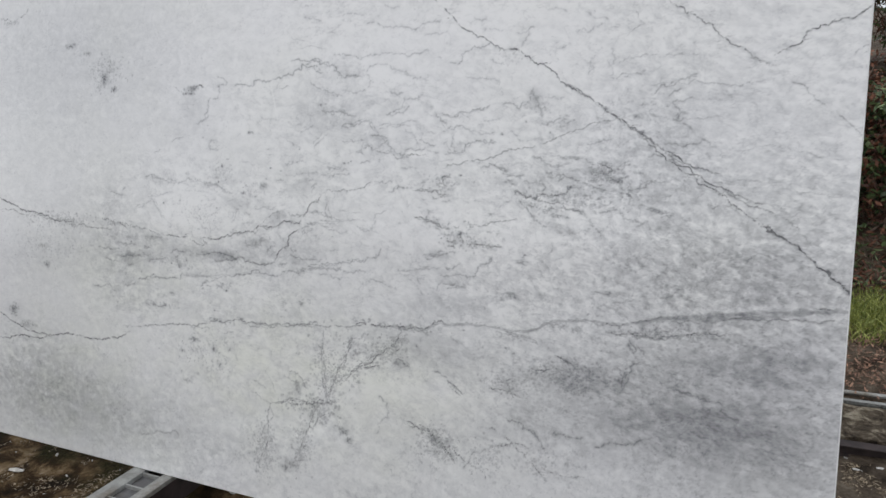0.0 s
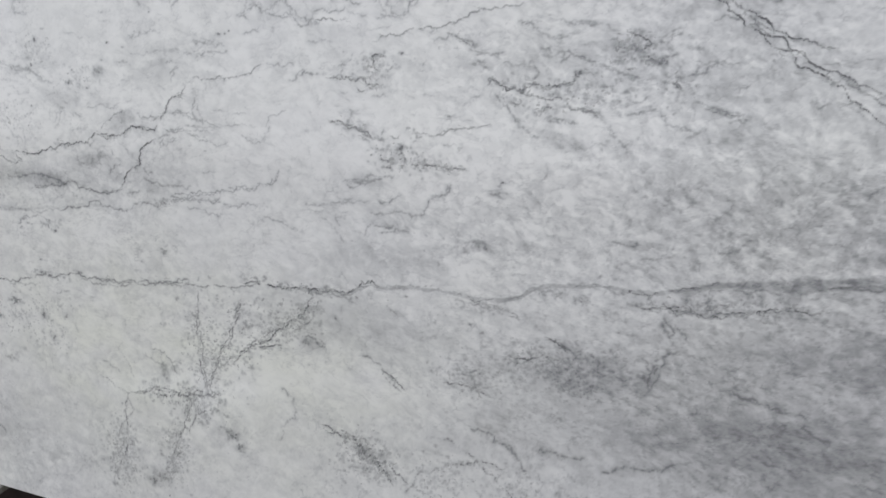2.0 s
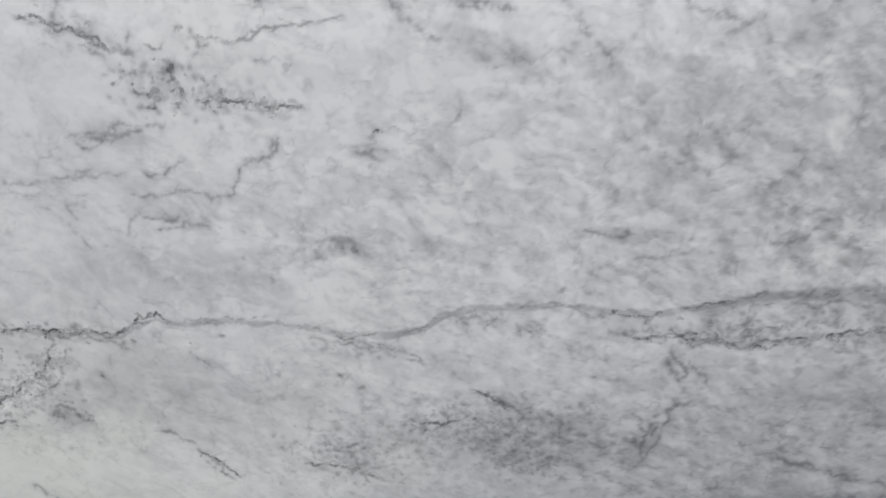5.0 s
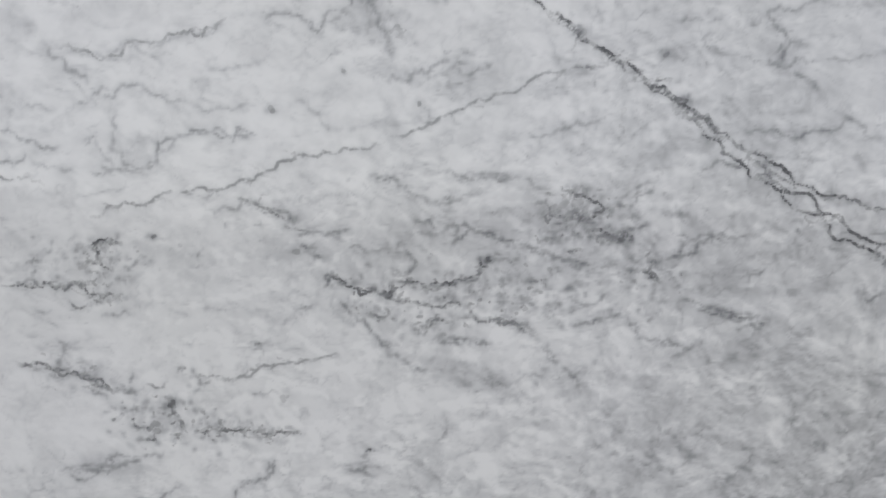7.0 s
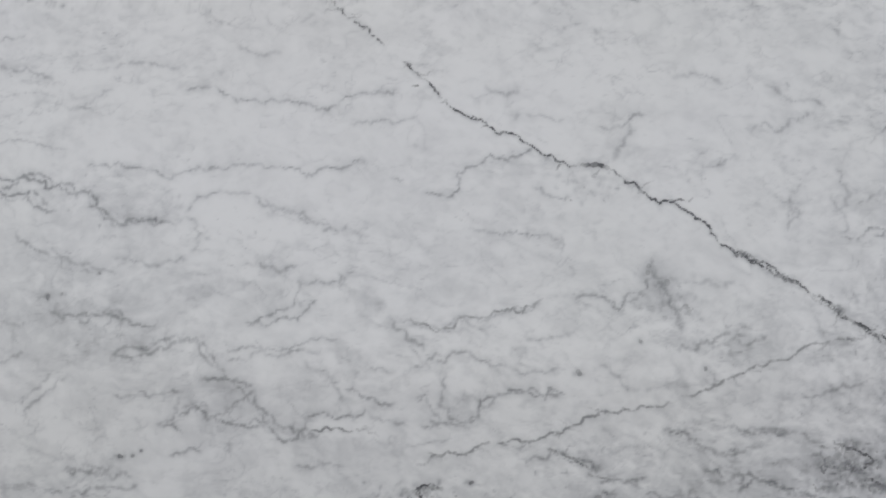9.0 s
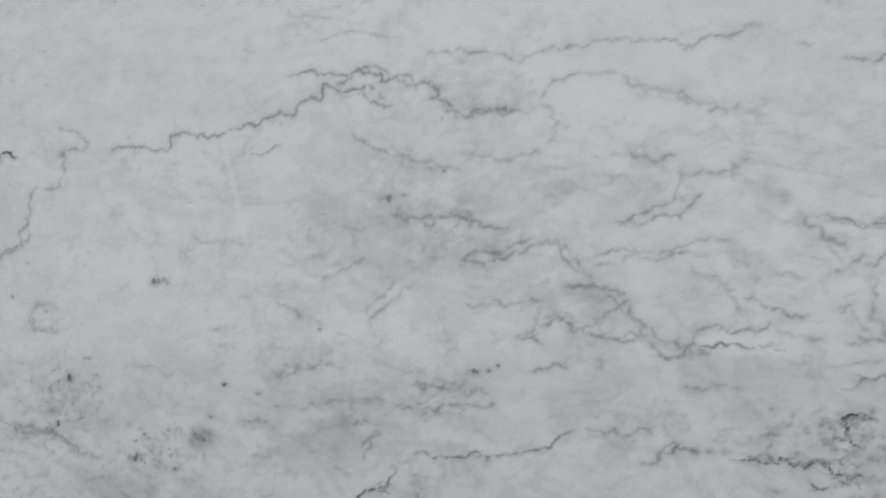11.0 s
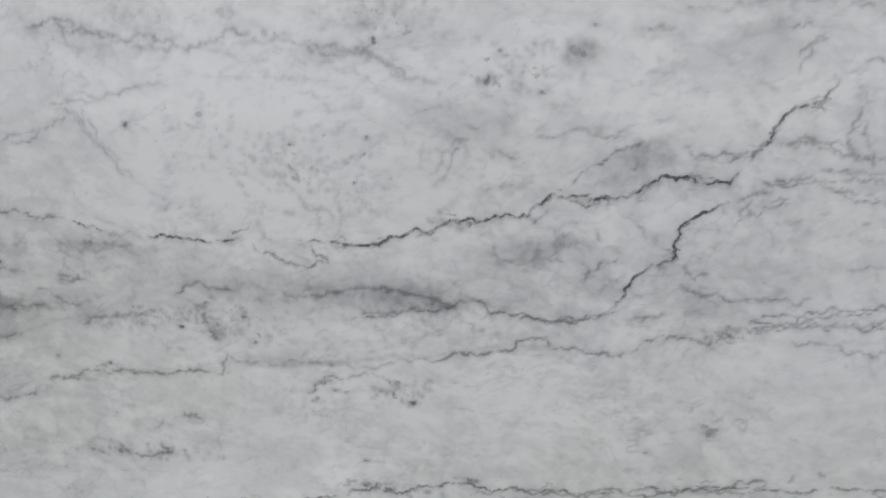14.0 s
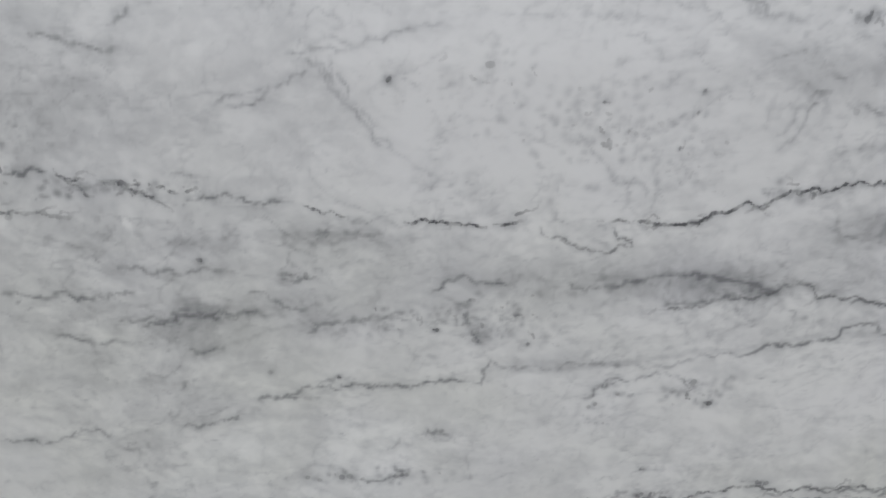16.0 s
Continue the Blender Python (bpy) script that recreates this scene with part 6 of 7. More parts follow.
thread(1.6, 0.35, -2.540, 0.965, -2.525, 0.967)
thread(1.8, 0.3, -2.489, 0.849, -2.463, 0.852, -2.427, 0.854)
thread(1.8, 0.3, -2.314, 0.778, -2.271, 0.780, -2.249, 0.777)
spot(-2.355, 0.795, 0.0064, 0.0037, 0.35)
line(1.5, 0.55, 0.4, -1.624, 0.843, -1.610, 0.846, -1.596, 0.849, -1.587, 0.849)
line(1.2, 0.5, 0.2, -1.586, 0.860, -1.579, 0.854)
thread(1.5, 0.42, -1.577, 0.859, -1.553, 0.865, -1.525, 0.864, -1.497, 0.864, -1.451, 0.874)
thread(1.4, 0.38, -1.661, 1.019, -1.647, 1.016, -1.631, 1.015)
line(1.1, 0.45, 0.4, -1.622, 1.030, -1.617, 1.036, -1.602, 1.042, -1.592, 1.046)
line(1.1, 0.5, 0.5, -1.777, 0.993, -1.766, 0.990, -1.752, 0.986, -1.743, 0.990)
thread(1.4, 0.35, -1.816, 0.973, -1.807, 0.967, -1.794, 0.981)
thread(1.5, 0.35, -1.697, 0.998, -1.705, 0.990, -1.700, 1.004)
thread(1.5, 0.32, -1.609, 0.968, -1.606, 0.983, -1.596, 0.994)
thread(1.5, 0.3, -1.589, 0.978, -1.577, 0.992, -1.560, 0.997)
thread(1.5, 0.3, -1.540, 1.007, -1.531, 1.016, -1.510, 1.015, -1.475, 1.013)
thread(1.5, 0.3, -1.537, 1.023, -1.512, 1.026, -1.487, 1.016)
thread(1.6, 0.28, -1.660, 0.926, -1.642, 0.911, -1.626, 0.918)
thread(2.4, 0.3, -1.712, 0.862, -1.684, 0.869, -1.667, 0.873)
thread(2, 0.3, -1.847, 1.042, -1.824, 1.033)
thread(2, 0.25, -1.817, 1.005, -1.812, 1.016)
thread(1.5, 0.32, -1.891, 0.881, -1.873, 0.880, -1.855, 0.881)
patch(0.07, -1.657, 0.895, -1.601, 0.891, -1.597, 0.863, -1.643, 0.861)
patch(0.08, -2.150, 0.807, -2.097, 0.806, -2.012, 0.805, -2.006, 0.800, -2.131, 0.789, -2.150, 0.793)
thread(1.5, 0.45, -2.274, 0.667, -2.256, 0.666, -2.240, 0.673)
thread(1.6, 0.4, -2.213, 0.729, -2.196, 0.723, -2.186, 0.720)
thread(1.6, 0.4, -2.057, 0.762, -2.046, 0.773, -2.026, 0.780)
thread(1.6, 0.45, -1.971, 0.787, -1.961, 0.779, -1.952, 0.774)
spot(-2.042, 0.734, 0.0120, 0.0037, 0.35)
thread(1.2, 0.42, -1.583, 0.864, -1.535, 0.874, -1.464, 0.884, -1.411, 0.894, -1.360, 0.898, -1.342, 0.911, -1.308, 0.922, -1.301, 0.946)
crumbs(-1.605, 0.854, 0.0148, 0.0052, 0.6)
line(1.7, 0.75, 0.35, -1.261, 0.691, -1.239, 0.697, -1.212, 0.696, -1.184, 0.698, -1.157, 0.697, -1.140, 0.698, -1.129, 0.704, -1.118, 0.712)
line(1.5, 0.7, 0.4, -1.119, 0.712, -1.110, 0.717, -1.101, 0.714)
line(1.5, 0.7, 0.4, -1.109, 0.727, -1.096, 0.725, -1.085, 0.733, -1.079, 0.726)
line(1.1, 0.5, 0.7, -1.220, 0.690, -1.184, 0.700)
line(1.1, 0.5, 0.6, -1.043, 0.725, -1.020, 0.729, -1.011, 0.727)
thread(1.5, 0.42, -1.080, 0.723, -1.054, 0.721, -1.020, 0.726, -0.978, 0.729)
line(1.2, 0.6, 0.4, -0.975, 0.731, -0.965, 0.737, -0.952, 0.739)
thread(1.2, 0.4, -1.193, 0.686, -1.159, 0.690, -1.136, 0.682, -1.117, 0.677)
thread(1.4, 0.4, -1.052, 0.684, -1.037, 0.675, -1.028, 0.668)
thread(1.4, 0.38, -0.924, 0.731, -0.886, 0.724, -0.836, 0.726, -0.805, 0.731)
line(1.3, 0.5, 0.5, -0.805, 0.731, -0.793, 0.733, -0.780, 0.737, -0.771, 0.745)
thread(1.4, 0.35, -0.906, 0.713, -0.881, 0.712, -0.849, 0.708, -0.805, 0.707)
line(1.1, 0.5, 0.5, -0.796, 0.697, -0.784, 0.698, -0.777, 0.693)
thread(1.4, 0.4, -0.679, 0.773, -0.650, 0.777, -0.621, 0.779, -0.591, 0.774)
line(1.3, 0.55, 0.5, -0.588, 0.773, -0.577, 0.773, -0.557, 0.773, -0.545, 0.771, -0.528, 0.776)
line(1.3, 0.55, 0.5, -0.520, 0.780, -0.509, 0.784, -0.498, 0.785, -0.491, 0.791, -0.477, 0.794, -0.466, 0.795, -0.460, 0.792)
thread(1.3, 0.42, -0.484, 0.785, -0.459, 0.785)
line(1.2, 0.45, 0.5, -0.453, 0.799, -0.443, 0.806, -0.433, 0.809)
thread(1.4, 0.38, -0.432, 0.808, -0.400, 0.811, -0.374, 0.813, -0.342, 0.817, -0.312, 0.820)
thread(1.4, 0.32, -0.452, 0.794, -0.398, 0.798, -0.366, 0.804, -0.334, 0.803)
line(1.1, 0.5, 0.3, -0.481, 0.762, -0.474, 0.756, -0.476, 0.749, -0.490, 0.746)
thread(1.4, 0.42, -0.444, 0.745, -0.439, 0.752, -0.444, 0.761, -0.436, 0.767)
line(1.1, 0.6, 0.2, -0.420, 0.764, -0.413, 0.770)
thread(2, 0.32, -0.519, 0.723, -0.507, 0.702, -0.496, 0.685)
thread(2, 0.32, -0.536, 0.583, -0.520, 0.612, -0.512, 0.643, -0.511, 0.662, -0.491, 0.671, -0.483, 0.679)
thread(2.2, 0.42, -1.243, 0.587, -1.221, 0.587, -1.209, 0.575)
cloud(-1.227, 0.576, 0.0219, 0.0169, 0.35)
crumbs(-1.248, 0.655, 0.0142, 0.0095, 0.5)
crumbs(-1.214, 0.654, 0.0141, 0.0095, 0.5)
crumbs(-1.271, 0.618, 0.0145, 0.0098, 0.5)
spot(-0.873, 0.670, 0.0039, 0.0030, 0.5)
spot(-1.010, 0.709, 0.0052, 0.0022, 0.6)
crumbs(-0.720, 0.752, 0.0239, 0.0096, 0.45)
crumbs(-0.657, 0.748, 0.0177, 0.0082, 0.45)
line(4.5, 0.75, 0.25, -1.030, 1.008, -1.028, 1.000, -1.022, 0.990, -1.017, 0.977)
thread(2, 0.5, -1.033, 1.001, -1.025, 0.992)
thread(1.8, 0.5, -1.074, 0.982, -1.063, 0.978, -1.042, 0.976)
line(1.4, 0.65, 0.2, -1.074, 0.983, -1.067, 0.979, -1.060, 0.976)
line(1.3, 0.6, 0.2, -1.064, 0.965, -1.049, 0.964, -1.052, 0.973)
line(1.3, 0.5, 0.3, -1.067, 0.961, -1.060, 0.954)
line(1.6, 0.6, 0.2, -1.033, 0.970, -1.019, 0.968)
thread(1.6, 0.42, -0.991, 0.977, -0.967, 0.977, -0.943, 0.972, -0.931, 0.974)
thread(2, 0.4, -0.847, 1.113, -0.837, 1.098, -0.820, 1.086, -0.809, 1.071, -0.798, 1.059, -0.781, 1.047, -0.761, 1.038)
thread(1.8, 0.4, -1.003, 1.044, -0.996, 1.025, -1.003, 1.016)
thread(1.7, 0.5, -0.826, 1.127, -0.817, 1.123, -0.806, 1.117, -0.795, 1.113, -0.791, 1.132)
thread(1.7, 0.42, -0.782, 1.129, -0.770, 1.130)
thread(1.7, 0.45, -0.759, 1.124, -0.736, 1.128, -0.718, 1.129, -0.707, 1.133, -0.701, 1.142)
thread(2, 0.4, -0.692, 1.153, -0.681, 1.152, -0.669, 1.147)
thread(1.6, 0.45, -0.699, 1.088, -0.679, 1.086, -0.667, 1.080, -0.656, 1.074)
thread(1.7, 0.45, -0.766, 1.081, -0.757, 1.090, -0.742, 1.091)
thread(1.7, 0.42, -0.759, 1.105, -0.748, 1.102)
thread(2, 0.48, -0.749, 1.068, -0.725, 1.071, -0.714, 1.066)
thread(1.8, 0.38, -0.758, 1.190, -0.735, 1.180, -0.700, 1.177, -0.666, 1.170, -0.643, 1.155, -0.620, 1.149, -0.597, 1.143)
thread(1.7, 0.35, -0.732, 1.166, -0.728, 1.177)
thread(1.7, 0.35, -0.776, 1.143, -0.770, 1.152)
thread(1.8, 0.35, -0.526, 1.147, -0.503, 1.153, -0.492, 1.164, -0.472, 1.168, -0.443, 1.172)
thread(1.8, 0.32, -0.489, 1.097, -0.461, 1.090, -0.433, 1.089, -0.421, 1.084)
thread(2, 0.35, -0.546, 1.136, -0.529, 1.130)
thread(1.8, 0.35, -0.757, 1.239, -0.728, 1.235, -0.693, 1.233, -0.676, 1.228)
thread(1.8, 0.32, -0.774, 1.219, -0.757, 1.210, -0.723, 1.212, -0.699, 1.217)
thread(1.8, 0.34, -0.557, 1.197, -0.551, 1.211, -0.536, 1.221)
crumbs(-0.614, 1.198, 0.0229, 0.0145, 0.55)
spot(-0.566, 1.168, 0.0046, 0.0035, 0.7)
spot(-0.588, 1.172, 0.0069, 0.0070, 0.35)
spot(-0.540, 1.136, 0.0046, 0.0023, 0.6)
spot(-0.614, 1.158, 0.0046, 0.0023, 0.6)
spot(-0.635, 1.138, 0.0046, 0.0047, 0.3)
thread(1.8, 0.38, -0.487, 1.398, -0.478, 1.410, -0.469, 1.418, -0.447, 1.420, -0.436, 1.431, -0.419, 1.438, -0.397, 1.439, -0.375, 1.449)
thread(1.8, 0.35, -0.447, 1.395, -0.436, 1.406, -0.414, 1.412)
thread(1.8, 0.35, -0.380, 1.387, -0.425, 1.385, -0.436, 1.380, -0.425, 1.363, -0.414, 1.351, -0.420, 1.334)
thread(1.8, 0.28, -0.408, 1.328, -0.386, 1.308)
thread(1.8, 0.28, -0.521, 1.374, -0.492, 1.373, -0.475, 1.378)
thread(1.8, 0.28, -0.565, 1.452, -0.548, 1.457, -0.520, 1.454, -0.508, 1.467)
thread(1.8, 0.25, -0.609, 1.498, -0.598, 1.478, -0.593, 1.458, -0.604, 1.453)
thread(1.8, 0.25, -0.657, 1.497, -0.646, 1.482, -0.661, 1.457)
thread(2, 0.3, -0.466, 1.496, -0.446, 1.507)
thread(2, 0.25, -0.441, 1.499, -0.413, 1.500, -0.375, 1.502)
cloud(-0.524, 1.344, 0.0102, 0.0068, 0.5)
thread(2, 0.3, -0.794, 1.378, -0.788, 1.364, -0.786, 1.346)
thread(2, 0.28, -0.755, 1.328, -0.726, 1.339, -0.691, 1.341)
line(3, 0.75, 0.4, -0.614, 1.372, -0.603, 1.363)
line(3.2, 0.85, 0.3, -0.530, 1.311, -0.510, 1.301)
line(2, 0.95, 0.1, -0.664, 1.406, -0.652, 1.397)
line(1.4, 0.95, 0.1, -0.724, 1.441, -0.710, 1.433, -0.695, 1.425)
# broad regional tone corrections
cloud(-0.950, 0.960, 0.3000, 0.1500, 0.12)
cloud(-0.420, 1.380, 0.1500, 0.1200, 0.18)
cloud(-1.150, 0.580, 0.1800, 0.1000, 0.14)
cloud(-1.650, 0.700, 0.4500, 0.0800, 0.16)
cloud(-0.750, 1.170, 0.4000, 0.1200, 0.08)
cloud(-1.550, 1.400, 0.1500, 0.2500, 0.14)
cloud(-2.700, 1.600, 0.5500, 0.3500, 0.32)
cloud(-2.850, 0.950, 0.4000, 0.3000, 0.2)
cloud(-0.150, 0.900, 0.2000, 0.2500, 0.2)
line(1.5, 0.85, 0.45, -1.397, 0.689, -1.372, 0.696, -1.349, 0.694)
line(1.8, 0.9, 0.35, -1.340, 0.695, -1.309, 0.692, -1.264, 0.696, -1.214, 0.697)
line(1.3, 0.75, 0.5, -1.214, 0.697, -1.176, 0.700, -1.132, 0.705, -1.115, 0.715, -1.109, 0.723, -1.084, 0.731, -1.069, 0.723)
line(1.1, 0.5, 0.6, -1.692, 0.655, -1.613, 0.667, -1.530, 0.676)
thread(1.1, 0.45, -1.583, 0.864, -1.535, 0.874, -1.464, 0.884, -1.411, 0.894, -1.360, 0.898, -1.342, 0.911, -1.308, 0.922, -1.301, 0.946)
line(1.1, 0.6, 0.6, -1.527, 0.604, -1.522, 0.570, -1.517, 0.525, -1.518, 0.466, -1.511, 0.419)
line(1.1, 0.6, 0.6, -1.404, 0.650, -1.421, 0.599, -1.447, 0.545, -1.470, 0.496, -1.501, 0.420)
line(1.1, 0.6, 0.6, -1.227, 0.668, -1.257, 0.633, -1.293, 0.599, -1.336, 0.579, -1.386, 0.541, -1.440, 0.488)
line(1.3, 0.7, 0.5, -1.738, 0.368, -1.666, 0.387, -1.599, 0.389, -1.532, 0.401, -1.467, 0.410)
line(1.1, 0.55, 0.6, -1.547, 0.383, -1.567, 0.330, -1.594, 0.268, -1.615, 0.212, -1.624, 0.164)
line(1.2, 0.55, 0.6, -1.133, 0.380, -1.099, 0.353, -1.077, 0.333, -1.055, 0.302)
line(1.2, 0.5, 0.5, -1.179, 0.381, -1.133, 0.382, -1.110, 0.379)
cloud(-2.950, 0.380, 0.3500, 0.2200, 0.28)
thread(1.8, 0.38, -1.168, 1.153, -1.156, 1.159, -1.147, 1.160)
thread(1.8, 0.3, -1.143, 1.164, -1.130, 1.182)
thread(2, 0.3, -1.162, 1.106, -1.145, 1.106)
thread(1.8, 0.36, -1.092, 1.099, -1.063, 1.100)
thread(2, 0.36, -1.141, 0.929, -1.097, 0.935, -1.066, 0.942)
thread(1.8, 0.36, -1.082, 1.026, -1.065, 1.014, -1.059, 1.020)
thread(2, 0.42, -1.119, 1.021, -1.104, 1.017, -1.096, 1.011)
thread(1.6, 0.4, -1.071, 1.020, -1.066, 1.038)
thread(1.7, 0.42, -0.940, 1.068, -0.928, 1.066)
thread(1.6, 0.42, -0.888, 1.163, -0.882, 1.169, -0.873, 1.166)
thread(1.6, 0.42, -0.871, 1.151, -0.865, 1.157, -0.860, 1.157)
thread(1.6, 0.48, -0.861, 1.137, -0.858, 1.128, -0.864, 1.125)
thread(1.5, 0.4, -0.885, 1.105, -0.874, 1.108)
thread(1.5, 0.3, -0.984, 1.173, -0.988, 1.156)
thread(2, 0.42, -0.699, 1.196, -0.687, 1.199)
thread(1.8, 0.4, -0.674, 1.150, -0.666, 1.151)
thread(2, 0.42, -0.660, 1.128, -0.649, 1.129)
thread(1.8, 0.36, -0.643, 1.167, -0.629, 1.172)
crumbs(-0.635, 1.173, 0.0138, 0.0101, 0.5)
crumbs(-0.616, 1.214, 0.0164, 0.0088, 0.55)
crumbs(-0.613, 1.192, 0.0165, 0.0089, 0.55)
crumbs(-0.588, 1.175, 0.0138, 0.0078, 0.55)
crumbs(-0.566, 1.171, 0.0138, 0.0078, 0.55)
crumbs(-1.094, 1.169, 0.0173, 0.0080, 0.5)
crumbs(-1.093, 1.120, 0.0175, 0.0082, 0.5)
crumbs(-0.955, 0.977, 0.0357, 0.0075, 0.45)
crumbs(-0.745, 1.091, 0.0228, 0.0117, 0.5)
crumbs(-0.814, 1.098, 0.0229, 0.0105, 0.45)
spot(-0.610, 1.159, 0.0044, 0.0023, 0.6)
thread(1.8, 0.42, -0.594, 1.202, -0.575, 1.199)
thread(1.8, 0.4, -0.566, 1.180, -0.539, 1.182)
thread(2, 0.36, -0.565, 1.143, -0.537, 1.131, -0.529, 1.125)
thread(2, 0.3, -0.654, 1.206, -0.638, 1.212)
thread(1.8, 0.36, -0.621, 1.110, -0.595, 1.103, -0.576, 1.115)
thread(1.8, 0.36, -0.559, 1.091, -0.547, 1.079)
thread(2, 0.36, -0.752, 1.071, -0.729, 1.070)
thread(2, 0.34, -0.717, 1.064, -0.694, 1.065)
thread(2, 0.3, -0.553, 1.068, -0.519, 1.061, -0.491, 1.062)
thread(1.8, 0.3, -0.946, 1.013, -0.922, 1.018, -0.899, 1.012)
# further regional tone corrections
cloud(-0.720, 0.970, 0.3000, 0.1100, -0.16)
cloud(-1.180, 0.660, 0.1800, 0.0700, 0.18)
cloud(-1.720, 0.900, 0.1600, 0.0700, 0.24)
cloud(-2.300, 1.000, 0.2500, 0.0900, -0.12)
thread(2.4, 0.26, -1.602, 1.690, -1.558, 1.681, -1.522, 1.665)
thread(2.4, 0.24, -1.458, 1.684, -1.415, 1.689, -1.366, 1.681)
thread(2.4, 0.26, -1.302, 1.706, -1.281, 1.694, -1.247, 1.695)
thread(2.2, 0.25, -1.001, 1.644, -0.981, 1.633, -0.961, 1.636)
thread(2.2, 0.25, -0.787, 1.656, -0.755, 1.648, -0.723, 1.633)
thread(2.2, 0.25, -0.671, 1.631, -0.647, 1.610, -0.609, 1.602)
thread(2.2, 0.25, -0.601, 1.528, -0.590, 1.502, -0.605, 1.476)
thread(2, 0.28, -0.951, 1.520, -0.932, 1.509, -0.906, 1.505)
thread(2, 0.28, -0.905, 1.525, -0.885, 1.521)
thread(2.2, 0.28, -1.575, 1.484, -1.553, 1.463, -1.531, 1.452)
thread(2.2, 0.26, -1.454, 1.450, -1.413, 1.439, -1.364, 1.444)
thread(2.2, 0.26, -1.296, 1.436, -1.255, 1.428, -1.228, 1.434)
thread(2.2, 0.26, -1.562, 1.274, -1.549, 1.294, -1.528, 1.314)
thread(2.2, 0.28, -1.009, 1.343, -1.029, 1.360, -1.038, 1.370)
thread(2.2, 0.3, -1.121, 1.372, -1.102, 1.345, -1.082, 1.331)
thread(2.4, 0.3, -1.222, 1.321, -1.195, 1.308, -1.182, 1.288)
thread(2.2, 0.25, -0.881, 1.308, -0.850, 1.282, -0.800, 1.281)
patch(0.07, -1.489, 1.434, -1.412, 1.418, -1.357, 1.377, -1.418, 1.358, -1.481, 1.380)
patch(0.06, -1.050, 1.279, -1.018, 1.285, -1.025, 1.250, -1.058, 1.250)
cloud(-1.427, 1.514, 0.0419, 0.0346, 0.2)
thread(2.4, 0.24, -1.782, 1.376, -1.749, 1.365, -1.710, 1.361)
thread(2.4, 0.24, -1.673, 1.294, -1.648, 1.282, -1.630, 1.264)
thread(2.4, 0.26, -1.623, 1.322, -1.586, 1.327, -1.562, 1.338)
thread(2.4, 0.24, -1.868, 1.322, -1.890, 1.304)
thread(2.2, 0.28, -1.318, 1.268, -1.298, 1.278, -1.279, 1.288)
thread(2.2, 0.28, -1.205, 1.307, -1.187, 1.291, -1.175, 1.276)
thread(2.2, 0.26, -1.234, 1.201, -1.207, 1.207, -1.177, 1.200)
patch(0.06, -1.298, 1.293, -1.277, 1.278, -1.275, 1.254, -1.303, 1.255)
patch(0.06, -1.532, 1.377, -1.460, 1.373, -1.397, 1.333, -1.450, 1.332, -1.516, 1.353)
cloud(-1.627, 1.124, 0.0422, 0.0292, 0.2)
cloud(-1.930, 1.156, 0.0586, 0.0258, 0.2)

# mottling: coarse clouds, ragged flakes and crooked threads, stronger towards the near upright edge; a foot gradient
# imitates falling light
side = np.clip((GX + 1.30) / 0.75, 0, 1) * np.clip(1.3 - np.abs(GZ - 0.80) / 0.65, 0.3, 1)
rag = np.clip(0.36 + 0.7 * layered(GX / 0.33, GZ / 0.2, 130, 3) + 0.28 * side, 0.12, 0.9)
m1 = layered(BX / 0.17, BZ / 0.095, 140, 3)
m2 = layered(BX / 0.062, BZ / 0.040, 145, 3, 0.5)
m3 = layered(BX / 0.015, BZ / 0.009, 160, 2)
far_end = step_up(-1.55, -2.3, GX) * np.maximum(step_up(1.15, 1.3, GZ), step_up(-2.5, -2.8, GX))
calm = (1 - 0.55 * far_end) * (1 - 0.55 * step_up(0.80, 0.60, GZ) * np.maximum(step_up(-1.15, -0.75, GX), step_up(-2.2, -2.5, GX)))
calm = calm + 1.1 * np.exp(-((GX + 3.0) / 0.35) ** 2 - ((GZ - 0.30) / 0.24) ** 2)
# last term greys the lower stone, painting the light's falloff into its tone
tone = tone + calm * (0.06 * m1 + 0.03 * m2 + (0.03 + 0.10 * rag) * (grey_flake - 0.38) - (0.07 + 0.06 * rag) * (pale_flake - 0.3) + (0.015 + 0.03 * rag) * m3) + 0.10 * side + 0.06 * np.clip((0.75 - GZ) / 0.55, 0, 1)
plate = step_up(-0.07, 0.10, layered(BX / 0.085, BZ / 0.045, 310, 4, 0.5)) + step_up(-0.05, 0.08, layered(BX / 0.050, BZ / 0.034, 320, 4, 0.55))
tone = tone + calm * (0.030 + 0.065 * rag) * (plate - 1.0)
for k, (sx, sz, power, amount) in enumerate(((0.105, 0.056, 34, 0.34), (0.055, 0.030, 24, 0.22), (0.20, 0.10, 55, 0.36))):
    n = layered(BX / sx + 9 * k, BZ / sz, 170 + 10 * k, 2, 0.45)
    ridge = np.clip(1 - np.abs(n) * 1.2, 0, 1) ** power
    gate = np.clip(0.15 + 1.9 * lattice_noise(GX / 0.075, GZ / 0.045, 200 + k) + 0.40 * rag, 0, 1) ** 1.4
    tone = tone + 0.5 * calm * amount * ridge * gate


